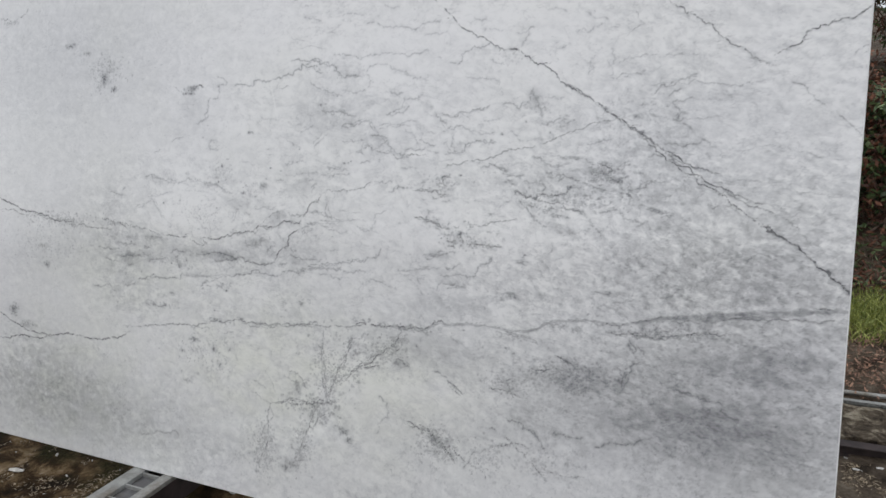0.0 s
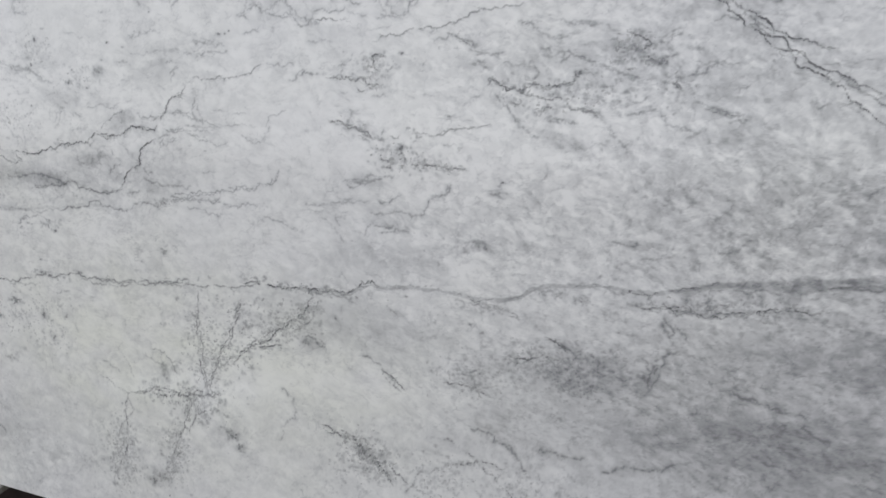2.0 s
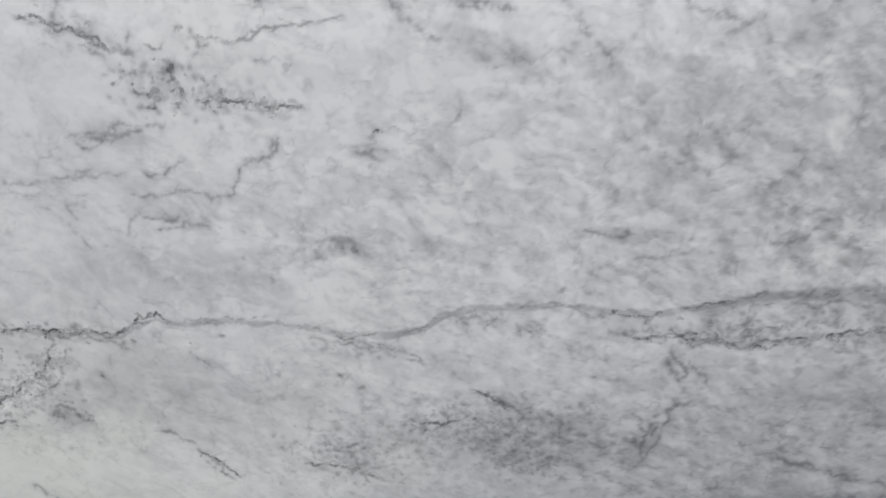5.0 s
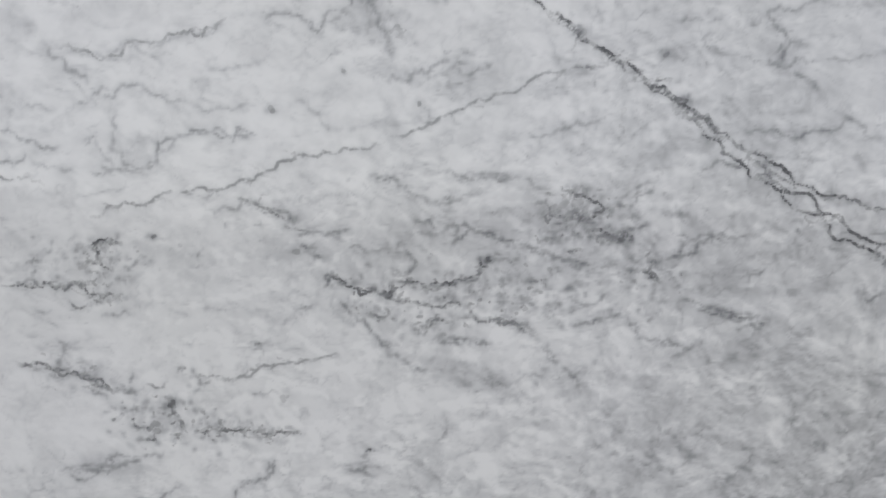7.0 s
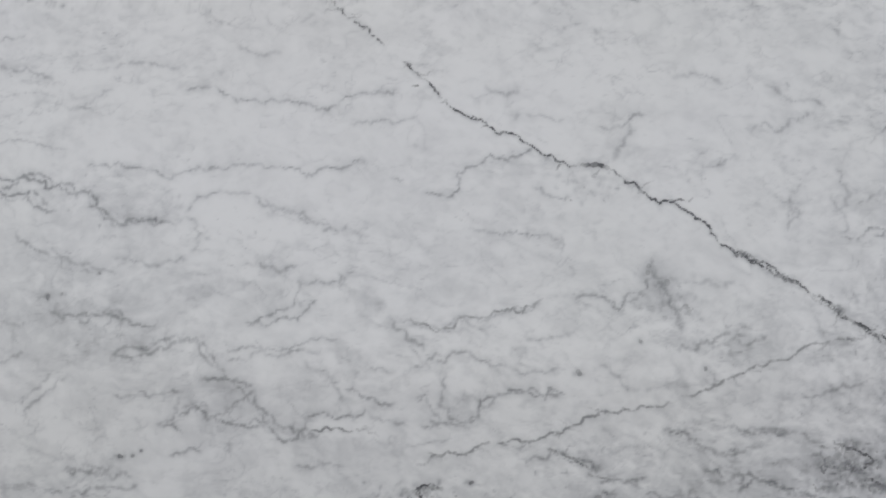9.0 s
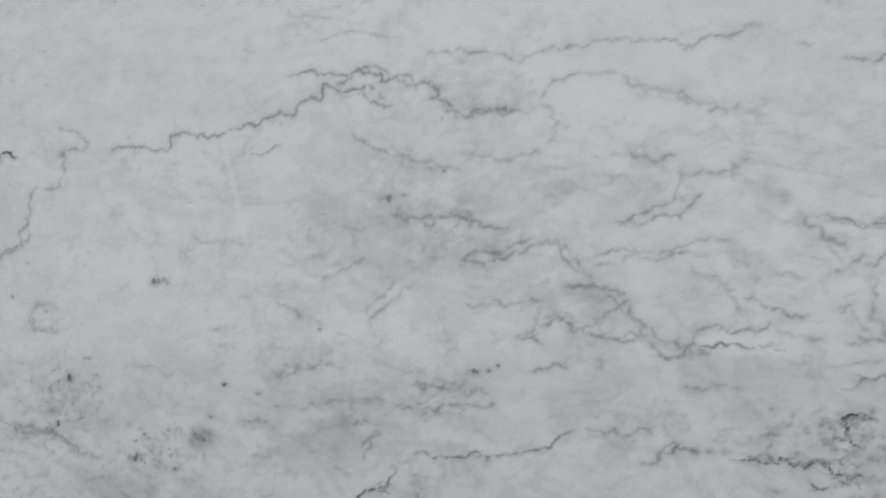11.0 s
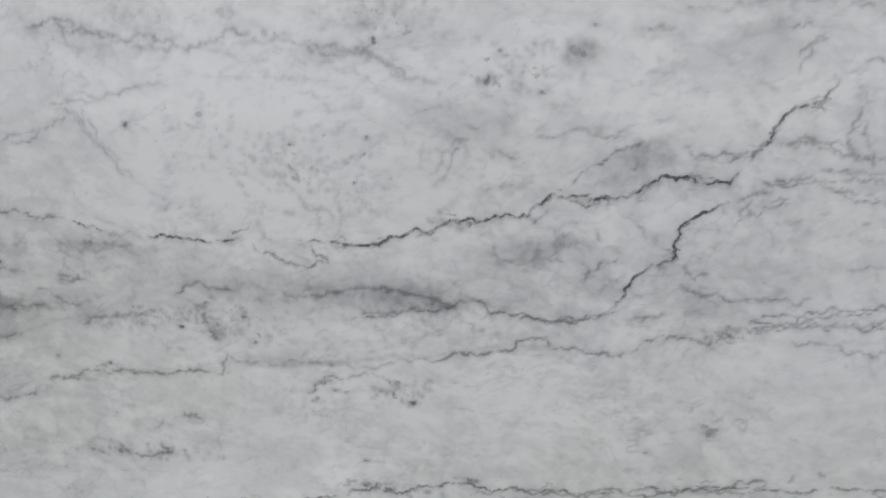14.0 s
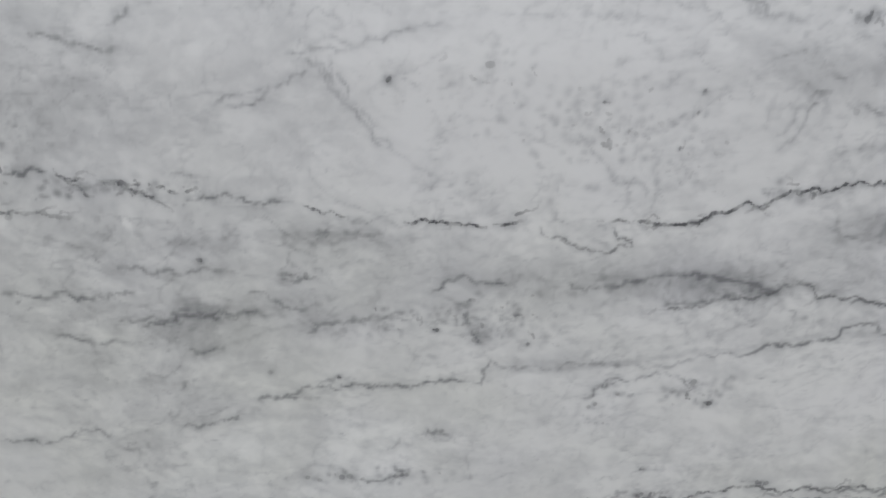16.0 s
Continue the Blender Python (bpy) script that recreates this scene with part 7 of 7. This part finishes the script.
def crackle(u, v, seed):
    """Uneven cells: nearness to a joint between two cells (0 to 1) and a random tone for each cell."""
    r = np.random.default_rng(seed)
    jx, jy, tint = (r.uniform(0, 1, 65536).astype(np.float32) for k in range(3))
    iu, iv = np.floor(u).astype(np.int64), np.floor(v).astype(np.int64)
    first, second, shade = np.full_like(u, 9.0), np.full_like(u, 9.0), np.zeros_like(u)
    for du in (-1, 0, 1):
        for dv in (-1, 0, 1):
            h = ((iu + du) * 7919 + (iv + dv) * 104729) & 65535
            d = np.hypot(iu + du + jx[h] - u, iv + dv + jy[h] - v)
            nearer = d < first
            second = np.where(nearer, first, np.minimum(second, d))
            shade = np.where(nearer, tint[h], shade)
            first = np.where(nearer, d, first)
    return np.clip(1 - (second - first) / 0.20, 0, 1), shade


for k, (sx, sz, amount) in enumerate(((0.060, 0.036, 0.28), (0.030, 0.019, 0.18))):
    joint, shade = crackle(GX / sx + 0.55 * layered(GX / 0.035, GZ / 0.028, 410 + 5 * k, 3, 0.65), GZ / sz + 0.06 * GX / sz + 0.55 * layered(GX / 0.035, GZ / 0.028, 440 + 5 * k, 3, 0.65), 470 + k)
    gate = np.clip(0.30 + 0.45 * side + 1.7 * layered(GX / 0.16, GZ / 0.10, 480 + k, 2) + 0.8 * np.exp(-((GX + 1.64) / 0.17) ** 2 - ((GZ - 0.96) / 0.08) ** 2), 0, 1)
    gate = gate * (1 - 0.6 * far_end)
    tone = tone + 0.9 * amount * gate * joint ** 1.5 * np.clip(0.5 + 1.6 * lattice_noise(GX / 0.02, GZ / 0.02, 490 + k), 0, 1.3) + 0.085 * gate * (shade - 0.55)
blotch = step_up(0.0, 0.16, layered(GX / 0.030 + 0.5 * m2, GZ / 0.021, 710, 3, 0.6)) - step_up(0.05, 0.22, layered(GX / 0.034, GZ / 0.024 + 0.5 * m2, 720, 3, 0.6))
tone = tone + 0.075 * blotch * side
fleck = np.clip(layered(BX / 0.012, BZ / 0.0065, 230, 2) * 1.7 - 0.62, 0, 1) * np.clip(1.9 * layered(GX / 0.09, GZ / 0.05, 231, 2) - 0.05 + 0.5 * rag, 0, 1)
# small level dabs of grey, thickest towards the near edge and in the two speckled beds
beds = np.maximum(0.75 * np.exp(-((GX + 2.0) / 0.55) ** 2 - ((GZ - 0.86) / 0.10) ** 2), 0.7 * np.exp(-((GX + 1.95) / 0.30) ** 2 - ((GZ - 1.08) / 0.10) ** 2))
dab = step_up(0.02, 0.50, layered(BX / 0.0125, BZ / 0.0075, 610, 2, 0.5)) * np.clip(0.10 + 0.75 * side + beds + 1.2 * layered(GX / 0.10, GZ / 0.06, 620, 2), 0, 1)
tone = tone + 0.17 * (dab - 0.14)
# the palest stone still varies: tones below zero ease off instead of stopping flat
tone = tone + 0.02 * m3 + 0.03 * m2
tone = 0.5 * (tone + np.sqrt(tone * tone + 0.008))
tone = np.clip(tone - 0.012 + 0.5 * fleck + 0.95 * smoke, 0, 1)

# a faint honey tint in the lower stone
honey = np.zeros_like(GX)
for x, z, rx, rz, k in ((-1.25, 0.50, 0.35, 0.20, 0.5), (-1.75, 0.48, 0.55, 0.30, 0.62), (-2.80, 0.25, 0.60, 0.34, 0.6), (-2.35, 0.78, 0.50, 0.22, 0.42)):
    honey = np.maximum(honey, k * np.exp(-((GX + bend_x - x) / rx) ** 2 - ((GZ + bend_z - z) / rz) ** 2))
honey = np.clip(honey * (0.8 + 0.6 * layered(GX / 0.12, GZ / 0.08, 530, 2)), 0, 1)
# pale pebbly flakes over the grey above the long vein
pebble = step_up(0.0, 0.20, layered(BX / 0.028, BZ / 0.019, 510, 3, 0.5))
pebbly = step_up(-1.25, -0.85, GX) * step_up(0.74, 0.84, GZ) * step_up(1.35, 1.15, GZ)
tone = np.clip(tone + pebbly * (0.055 - 0.13 * pebble), 0, 1)


def marble_slab():
    nx, nz = len(xs), len(zs)
    co = np.stack([GX, np.zeros_like(GX), GZ], -1).reshape(-1, 3).astype(np.float32)
    idx = np.arange(nx * nz, dtype=np.int32).reshape(nz, nx)
    quads = np.stack([idx[:-1, :-1], idx[:-1, 1:], idx[1:, 1:], idx[1:, :-1]], -1).reshape(-1, 4)
    me = bpy.data.meshes.new("polished_face")
    me.vertices.add(len(co))
    me.vertices.foreach_set("co", co.ravel())
    me.loops.add(quads.size)
    me.loops.foreach_set("vertex_index", quads.ravel())
    me.polygons.add(len(quads))
    me.polygons.foreach_set("loop_start", np.arange(0, quads.size, 4, dtype=np.int32))
    me.update()
    col = me.attributes.new("stone", "FLOAT_COLOR", "POINT")
    rgba = np.stack([tone, near, deep, honey], -1).astype(np.float32)
    col.data.foreach_set("color", rgba.ravel())
    me.materials.append(MARBLE)
    # body: sawn sides and back behind an arris round the face
    a, t = 0.0035, THICK
    rings = []
    for inset, y in ((a, 0.0), (0.0, a), (0.0, t - a), (a, t)):
        rings.append([(-LENGTH + inset, y, inset), (-inset, y, inset), (-inset, y, HEIGHT - inset), (-LENGTH + inset, y, HEIGHT - inset)])
    verts = [v for ring in rings for v in ring]
    faces = [(4 * r + k, 4 * r + 4 + k, 4 * r + 4 + (k + 1) % 4, 4 * r + (k + 1) % 4) for r in range(3) for k in range(4)] + [(12, 15, 14, 13)]
    slab = mesh_object("marble_slab", verts, faces, EDGE)
    tagged(slab, "large polished grey-white marble slab with dark veins, leaning on a steel rack", "stone slab")
    slab.matrix_world = SLAB
    face = new("polished_face", me)
    face.parent = slab
    tagged(face, "polished veined face")
    return slab


marble_slab()


# ---- ground ----
def ground_height(x, y):
    n = noise.noise(Vector((x * 0.9, y * 0.9, 0.3))) * 0.02 + noise.noise(Vector((x * 4, y * 4, 1.3))) * 0.008
    bank = max(0.0, y - 3.9)
    rise = min(0.75 * bank, 1.4 + 0.12 * bank, 3.2) if y < 60 else 3.2
    return (n - 0.012 if y < 3.9 else n * 2 - 0.012) + rise


def ground():
    def axis(lo, hi, fine_lo, fine_hi, step):
        out, p, s = [], fine_lo, step
        out = list(np.arange(fine_lo, fine_hi, step))
        s, p = step, fine_hi
        while p < hi:
            out.append(p)
            s *= 1.45
            p += s
        out.append(hi)
        s, p = step, fine_lo
        while p > lo:
            s *= 1.45
            p -= s
            out.insert(0, max(p, lo))
        return out

    gx, gy = axis(-600, 600, -4.5, 2.5, 0.06), axis(-600, 600, -1.2, 6.5, 0.06)
    verts = [(x, y, ground_height(x, y) if abs(x) < 40 and -40 < y else (ground_height(x, y) if y > -40 else 0.0)) for y in gy for x in gx]
    w = len(gx)
    faces = [(j * w + i, j * w + i + 1, (j + 1) * w + i + 1, (j + 1) * w + i) for j in range(len(gy) - 1) for i in range(w - 1)]
    g = mesh_object("ground", verts, faces, SOIL, smooth=True)
    return tagged(g, "bare soil with moss and debris, colour darkened for shade on the left", "ground", kind="structure")


ground()


def concrete_strip():
    """A worn concrete strip behind the slab, its surface broken and uneven."""
    nx, ny, x0, x1, y0, y1 = 160, 8, -4.2, 2.4, 1.375, 1.70
    top = [(x0 + (x1 - x0) * i / nx, y0 + (y1 - y0) * j / ny + (0.012 * noise.noise(Vector((i * 0.4, j * 3.0, 0))) if j in (0, ny) else 0),
            0.030 + 0.014 * noise.noise(Vector((i * 0.35, j * 0.9, 5)))) for j in range(ny + 1) for i in range(nx + 1)]
    w = nx + 1
    faces = [(j * w + i, j * w + i + 1, (j + 1) * w + i + 1, (j + 1) * w + i) for j in range(ny) for i in range(nx)]
    rim = list(range(w)) + [j * w + nx for j in range(1, ny + 1)] + [ny * w + i for i in range(nx - 1, -1, -1)] + [j * w for j in range(ny - 1, 0, -1)]
    base = len(top)
    verts = top + [(top[k][0], top[k][1], -0.06) for k in rim]
    n = len(rim)
    faces += [(rim[k], base + k, base + (k + 1) % n, rim[(k + 1) % n]) for k in range(n)]
    ob = mesh_object("concrete_strip", verts, faces, CONCRETE)
    tagged(ob, "worn dirt-stained concrete strip set in the soil", "kerb", kind="structure")


concrete_strip()


def unseen_wall():
    """An added, unseen plain wall behind the camera's walk; it blocks low sky from the slab."""
    bm = box(-14.0, 11.0, -8.3, -8.0, -0.1, 1.7, 0.01)
    tagged(part("unseen_wall_south", bm, CONCRETE), "added unseen wall of plain dirty concrete, shaping the slab's reflections", "wall", kind="structure")


unseen_wall()


def offcut(x, y, length, width, turn, seed):
    """A sawn marble offcut lying flat, one end broken."""
    r = random.Random(seed)
    bm = bmesh.new()
    rim = [(-length / 2, -width / 2), (length / 2, -width / 2), (length / 2, width / 2)]
    rim += [(length / 2 - length * k / 6, width / 2 + r.uniform(-0.03, 0.03)) for k in range(1, 6)] + [(-length / 2, width / 2)]
    top = bm.faces.new([bm.verts.new((a, b, 0.02)) for a, b in rim])
    out = bmesh.ops.extrude_face_region(bm, geom=[top])
    bmesh.ops.translate(bm, vec=(0, 0, -0.02), verts=[v for v in out["geom"] if isinstance(v, bmesh.types.BMVert)])
    bmesh.ops.recalc_face_normals(bm, faces=bm.faces)
    bmesh.ops.bevel(bm, geom=list(bm.edges), offset=0.0015, segments=1, affect="EDGES")
    ob = part("marble_offcut", bm, EDGE)
    ob.matrix_world = pose(x, y, 0.012, 0, 0, turn)
    tagged(ob, "pale marble offcut lying flat on the soil", "stone offcut", "marble offcuts")


offcut(-2.86, -1.27, 0.26, 0.46, 15, 1)
offcut(-2.44, -1.32, 0.30, 0.50, 4, 2)


# ---- the rack that carries the slab ----
def rack_foot(rack, x):
    """Two galvanised rails with thin rungs between, running out in front of the slab and under it."""
    for dx, w in ((0.0, 0.066), (0.158, 0.048)):
        part("foot_rail", box(x + dx, x + dx + w, -0.62, 0.62, 0.098, 0.118, 0.003), ZINC, rack)
        # added dark block under each rail, in place of the shade there
        part("shade_block", box(x + dx + 0.012, x + dx + w - 0.012, -0.60, 0.60, -0.02, 0.098, 0.003), STEEL, rack, "added dark support standing in for shade under the rail")
    part("pan", box(x + 0.060, x + 0.164, -0.615, -0.006, 0.094, 0.098, 0.001), DARKER_ZINC, rack, "darker grey zinc pan between the rails")
    for k in range(13):
        y = -0.60 + 0.083 * k + 0.005
        part("rung", box(x + 0.066, x + 0.159, y, y + 0.007, 0.098, 0.115, 0.001), ZINC, rack)
    bm = box(x + 0.02, x + 0.20, 0.0, 0.05, 0.0, 1.75, 0.004)
    bmesh.ops.transform(bm, matrix=pose(0, 0.026, 0.118, -9), verts=bm.verts)
    part("back_post", bm, STEEL, rack)
    brace = box(x + 0.07, x + 0.15, -0.02, 0.02, 0.0, 0.95, 0.003)
    bmesh.ops.transform(brace, matrix=pose(0, 0.58, 0.10, 20.5), verts=brace.verts)
    part("brace", brace, STEEL, rack)


def slab_rack():
    rack = empty("slab_rack", "galvanised steel slab rack with laddered feet, standing on soil", "rack")
    rack_foot(rack, -2.42)
    rack_foot(rack, -0.95)


slab_rack()


# ---- steelwork lying behind ----
def steel_beam():
    """A dark I-section lying along the strip."""
    h, f, w, web = 0.056, 0.009, 0.056, 0.009
    prof = [(0, 0), (w, 0), (w, f), ((w + web) / 2, f), ((w + web) / 2, h - f), (w, h - f), (w, h), (0, h), (0, h - f), ((w - web) / 2, h - f), ((w - web) / 2, f), (0, f)]
    x0, x1 = -4.0, 2.3
    n = len(prof)
    verts = [(x, 1.250 + a, b - 0.010) for x in (x0, x1) for a, b in prof]
    faces = [(k, (k + 1) % n, n + (k + 1) % n, n + k) for k in range(n)] + [tuple(range(n - 1, -1, -1)), tuple(range(n, 2 * n))]
    ob = mesh_object("steel_beam", verts, faces, STEEL)
    b = ob.modifiers.new("worn_edges", "BEVEL")
    b.width, b.segments = 0.002, 2
    tagged(ob, "long dark weathered steel beam lying on the soil", "beam")


def slotted_channel():
    """A pale galvanised channel with a toothed front lip."""
    ch = empty("slotted_channel", "pale galvanised steel channel with a toothed lip", "channel")
    part("web", box(-4.0, 2.3, 1.745, 1.768, 0.026, 0.031, 0.001), ZINC, ch)
    part("rear_flange", box(-4.0, 2.3, 1.764, 1.769, -0.012, 0.025, 0.001), ZINC, ch)
    bm = bmesh.new()
    teeth = random.Random(9)
    for k in range(393):
        x = -4.0 + 0.016 * k
        t = box(x, x + teeth.uniform(0.007, 0.012), 1.741, 1.7445, teeth.uniform(0.012, 0.020), 0.030)
        me = bpy.data.meshes.new("tmp")
        t.to_mesh(me)
        t.free()
        bm.from_mesh(me)
        bpy.data.meshes.remove(me)
    part("toothed_lip", bm, ZINC, ch)


def steel_rod():
    bm = bmesh.new()
    bmesh.ops.create_cone(bm, cap_ends=True, segments=12, radius1=0.011, radius2=0.011, depth=6.2)
    bmesh.ops.transform(bm, matrix=pose(-0.85, 1.885, 0.012, 0, 90, 0), verts=bm.verts)
    tagged(part("steel_rod", bm, ZINC), "thin pale steel rod lying on leaf litter", "rod")


steel_beam()
slotted_channel()
steel_rod()


# ---- litter, grass, shrubs ----
def flakes(name, label, category, mat, places, size, flat, seed, slim=1.0):
    """Many small curled leaves in one mesh; places: (x, y, z)."""
    r = random.Random(seed)
    verts, faces = [], []
    for x, y, z in places:
        a, s = r.uniform(0, 6.283), size * r.uniform(0.5, 1.5)
        tilt, roll, curl = r.gauss(0, flat), r.gauss(0, flat), r.uniform(-0.25, 0.35) * s
        m = Matrix.Translation((x, y, z)) @ Euler((tilt, roll, a)).to_matrix().to_4x4()
        b = len(verts)
        thin = slim * r.uniform(0.4, 1.0)
        for u, v, h in ((-1, 0, curl), (-0.3, -0.34 * thin, 0), (0.45, -0.28 * thin, 0), (1, 0, curl), (0.45, 0.28 * thin, 0), (-0.3, 0.34 * thin, 0)):
            verts.append(m @ Vector((u * s, v * s, h)))
        faces += [(b, b + 1, b + 5), (b + 1, b + 2, b + 4, b + 5), (b + 2, b + 3, b + 4)]
    ob = mesh_object(name, verts, faces, mat)
    return tagged(ob, label, category, kind="stuff")


def litter():
    r = random.Random(3)
    places = []
    for k in range(20000):
        x, y = r.uniform(-3.6, 2.4), r.triangular(1.80, 3.3, 2.1)
        places.append((x, y, ground_height(x, y) + 0.008 + r.random() * 0.03))
    for k in range(260):
        x, y = r.uniform(-4, 2.2), r.uniform(0.25, 1.9)
        places.append((x, y, ground_height(x, y) + 0.006 if not 1.36 < y < 1.72 else 0.048))
    flakes("leaf_litter", "brown fallen leaves scattered over the soil", "leaf litter", LITTER, places, 0.013, 0.35, 4)
    flakes("pale_twig_litter", "pale dry twigs and straw among fallen leaves", "litter", STRAW, [places[7 * k] for k in range(1900)], 0.024, 0.25, 12, 0.16)
    straw = []
    for k in range(46000):
        x, y = r.choice((r.uniform(-3.7, -1.9), r.uniform(0.0, 1.0))), r.uniform(-0.5, 1.2)
        if noise.noise(Vector((x * 5.5, y * 5.5, 4.2))) + 0.5 * noise.noise(Vector((x * 17, y * 17, 2.1))) < r.uniform(0.0, 0.42):
            continue
        straw.append((x, y, ground_height(x, y) + 0.003))
    flakes("straw_litter", "pale dry straw and bark crumbs on the soil", "litter", STRAW, straw, 0.0075, 0.2, 6)
    cover = []
    for k in range(19000):
        x, y = r.uniform(-3.4, 2.4), r.uniform(3.6, 5.4)
        cover.append((x, y, ground_height(x, y) + 0.02 + 0.14 * r.random() ** 2))
    flakes("ground_ivy", "low dark green creeper over the foot of the bank", "creeper", LEAF, cover[:8500], 0.030, 0.7, 8)
    flakes("dead_leaf_drift", "drift of russet dead leaves on the bank", "leaf litter", RUSSET, cover[8500:], 0.030, 0.6, 9)


def grass():
    r = random.Random(5)
    verts, faces = [], []
    for k in range(34000):
        x, y = r.uniform(-3.8, 2.4), r.triangular(2.6, 3.85, 3.0)
        z = ground_height(x, y)
        h, w, a = r.uniform(0.03, 0.10), r.uniform(0.0016, 0.0034), r.uniform(0, 6.283)
        lx, ly = r.gauss(0, 0.05), r.gauss(-0.01, 0.05)
        dx, dy = w * math.cos(a), w * math.sin(a)
        b = len(verts)
        verts += [(x - dx, y - dy, z - 0.005), (x + dx, y + dy, z - 0.005), (x + 0.35 * lx + dx, y + 0.35 * ly + dy, z + 0.6 * h),
                  (x + 0.35 * lx - dx, y + 0.35 * ly - dy, z + 0.6 * h), (x + lx, y + ly, z + h)]
        faces += [(b, b + 1, b + 2, b + 3), (b + 3, b + 2, b + 4)]
    ob = mesh_object("grass", verts, faces, GRASS)
    tagged(ob, "short bright green grass verge", "grass", kind="stuff")


def tube(verts, faces, path, radii, sides=5):
    b = len(verts)
    for i, (p, rad) in enumerate(zip(path, radii)):
        d = (path[min(i + 1, len(path) - 1)] - path[max(i - 1, 0)]).normalized()
        u = d.orthogonal().normalized()
        v = d.cross(u)
        for k in range(sides):
            a = 2 * math.pi * k / sides
            verts.append(p + rad * (math.cos(a) * u + math.sin(a) * v))
    for i in range(len(path) - 1):
        for k in range(sides):
            faces.append((b + i * sides + k, b + i * sides + (k + 1) % sides, b + (i + 1) * sides + (k + 1) % sides, b + (i + 1) * sides + k))


def shrub(x, y, height, spread, seed, green=0.45):
    """Arching bare stems with russet dead leaves and rosettes of evergreen leaf."""
    r = random.Random(seed)
    z0 = ground_height(x, y) - 0.03
    sv, sf, tips = [], [], []
    for k in range(26):
        a, out = r.uniform(0, 6.283), spread * r.uniform(0.25, 1.0)
        p = Vector((x + 0.1 * r.gauss(0, 1), y + 0.1 * r.gauss(0, 1), z0))
        path, h = [p.copy()], height * r.uniform(0.55, 1.05)
        for i in range(1, 9):
            t = i / 8
            q = Vector((x + out * math.cos(a) * t ** 1.3 + r.gauss(0, 0.03), y + out * math.sin(a) * t ** 1.3 + r.gauss(0, 0.03), z0 + h * (t - 0.28 * t ** 3)))
            path.append(q)
            tips.append(q)
        tube(sv, sf, path, [0.010 * (1 - 0.8 * i / 8) for i in range(9)])
        for j in range(5):
            s = path[r.randrange(3, 9)]
            e = s + Vector((r.gauss(0, 0.16), r.gauss(0, 0.16), r.gauss(0.05, 0.12)))
            mid = 0.5 * (s + e) + Vector((0, 0, 0.03))
            tube(sv, sf, [s, mid, e], [0.0035, 0.0026, 0.0012], 4)
            tips += [mid, e]
    thing = empty("shrub", "dense evergreen shrub with russet dead leaves and bare stems", "shrub", "shrubs on the bank")
    mesh_object("branchwork", sv, sf, BARK, thing)

    def leaves(name, mat, n, size, curl, label):
        verts, faces = [], []
        for k in range(n):
            c = r.choice(tips) + Vector((r.gauss(0, 0.05), r.gauss(0, 0.05), r.gauss(0, 0.05)))
            whorl = r.randrange(3, 7) if name == "crown" else 1
            for i in range(whorl):
                s = size * r.uniform(0.6, 1.3)
                m = Matrix.Translation(c) @ Euler((r.gauss(0, 0.6), r.gauss(0.2, 0.5), r.uniform(0, 6.283) + i * 6.283 / whorl)).to_matrix().to_4x4()
                b = len(verts)
                for u, v, h in ((0, 0, 0), (0.35, -0.2, -curl), (0.75, -0.17, -curl), (1, 0, -2 * curl), (0.75, 0.17, -curl), (0.35, 0.2, -curl)):
                    verts.append(m @ Vector((u * s, v * s, h * s)))
                faces.extend([(b, b + 1, b + 5), (b + 1, b + 2, b + 4, b + 5), (b + 2, b + 3, b + 4)])
        mesh_object(name, verts, faces, mat, thing, label)

    leaves("crown", LEAF, int(1700 * green), 0.062, 0.10, "small glossy green leaves")
    leaves("dead_foliage", RUSSET, int(6500 * (1 - green)), 0.050, 0.25, "curled russet dead leaves")


litter()
grass()
for k, (sx, sy, sh, sp) in enumerate(((-2.6, 4.7, 1.5, 0.9), (-1.2, 4.8, 1.7, 0.9), (0.15, 4.45, 1.5, 0.7), (0.85, 4.35, 1.7, 0.75), (1.9, 4.8, 1.7, 0.9),
                                       (-1.9, 5.9, 2.0, 1.0), (-0.3, 6.0, 2.1, 1.0), (1.15, 5.7, 2.2, 1.0), (2.6, 6.0, 2.0, 1.0))):
    shrub(sx, sy, sh, sp, 40 + k, 0.38 if k % 2 else 0.5)


def chip(x, y, s, seed):
    """An angular flake of pale stone on the soil."""
    r = random.Random(seed)
    bm = bmesh.new()
    bmesh.ops.create_icosphere(bm, subdivisions=1, radius=s)
    for v in bm.verts:
        v.co = Vector((v.co.x * 1.5, v.co.y * 0.55, v.co.z * 0.22)) * r.uniform(0.75, 1.2)
    bmesh.ops.transform(bm, matrix=pose(x, y, ground_height(x, y) + 0.2 * s, r.gauss(0, 8), r.gauss(0, 8), r.uniform(0, 360)), verts=bm.verts)
    tagged(part("stone_chip", bm, CHIP), "pale chip of broken stone lying on soil", "stone chip", "stone chips")


chip(-3.09, -0.055, 0.028, 6)
rc = random.Random(77)
for k in range(40):
    chip(rc.uniform(-3.6, -2.0), rc.uniform(-0.35, 0.5), rc.choice((0.005, 0.006, 0.008, 0.011)), 100 + k)
for k in range(18):
    chip(rc.uniform(0.05, 1.0), rc.uniform(0.6, 1.27), rc.choice((0.005, 0.006, 0.009, 0.012)), 200 + k)
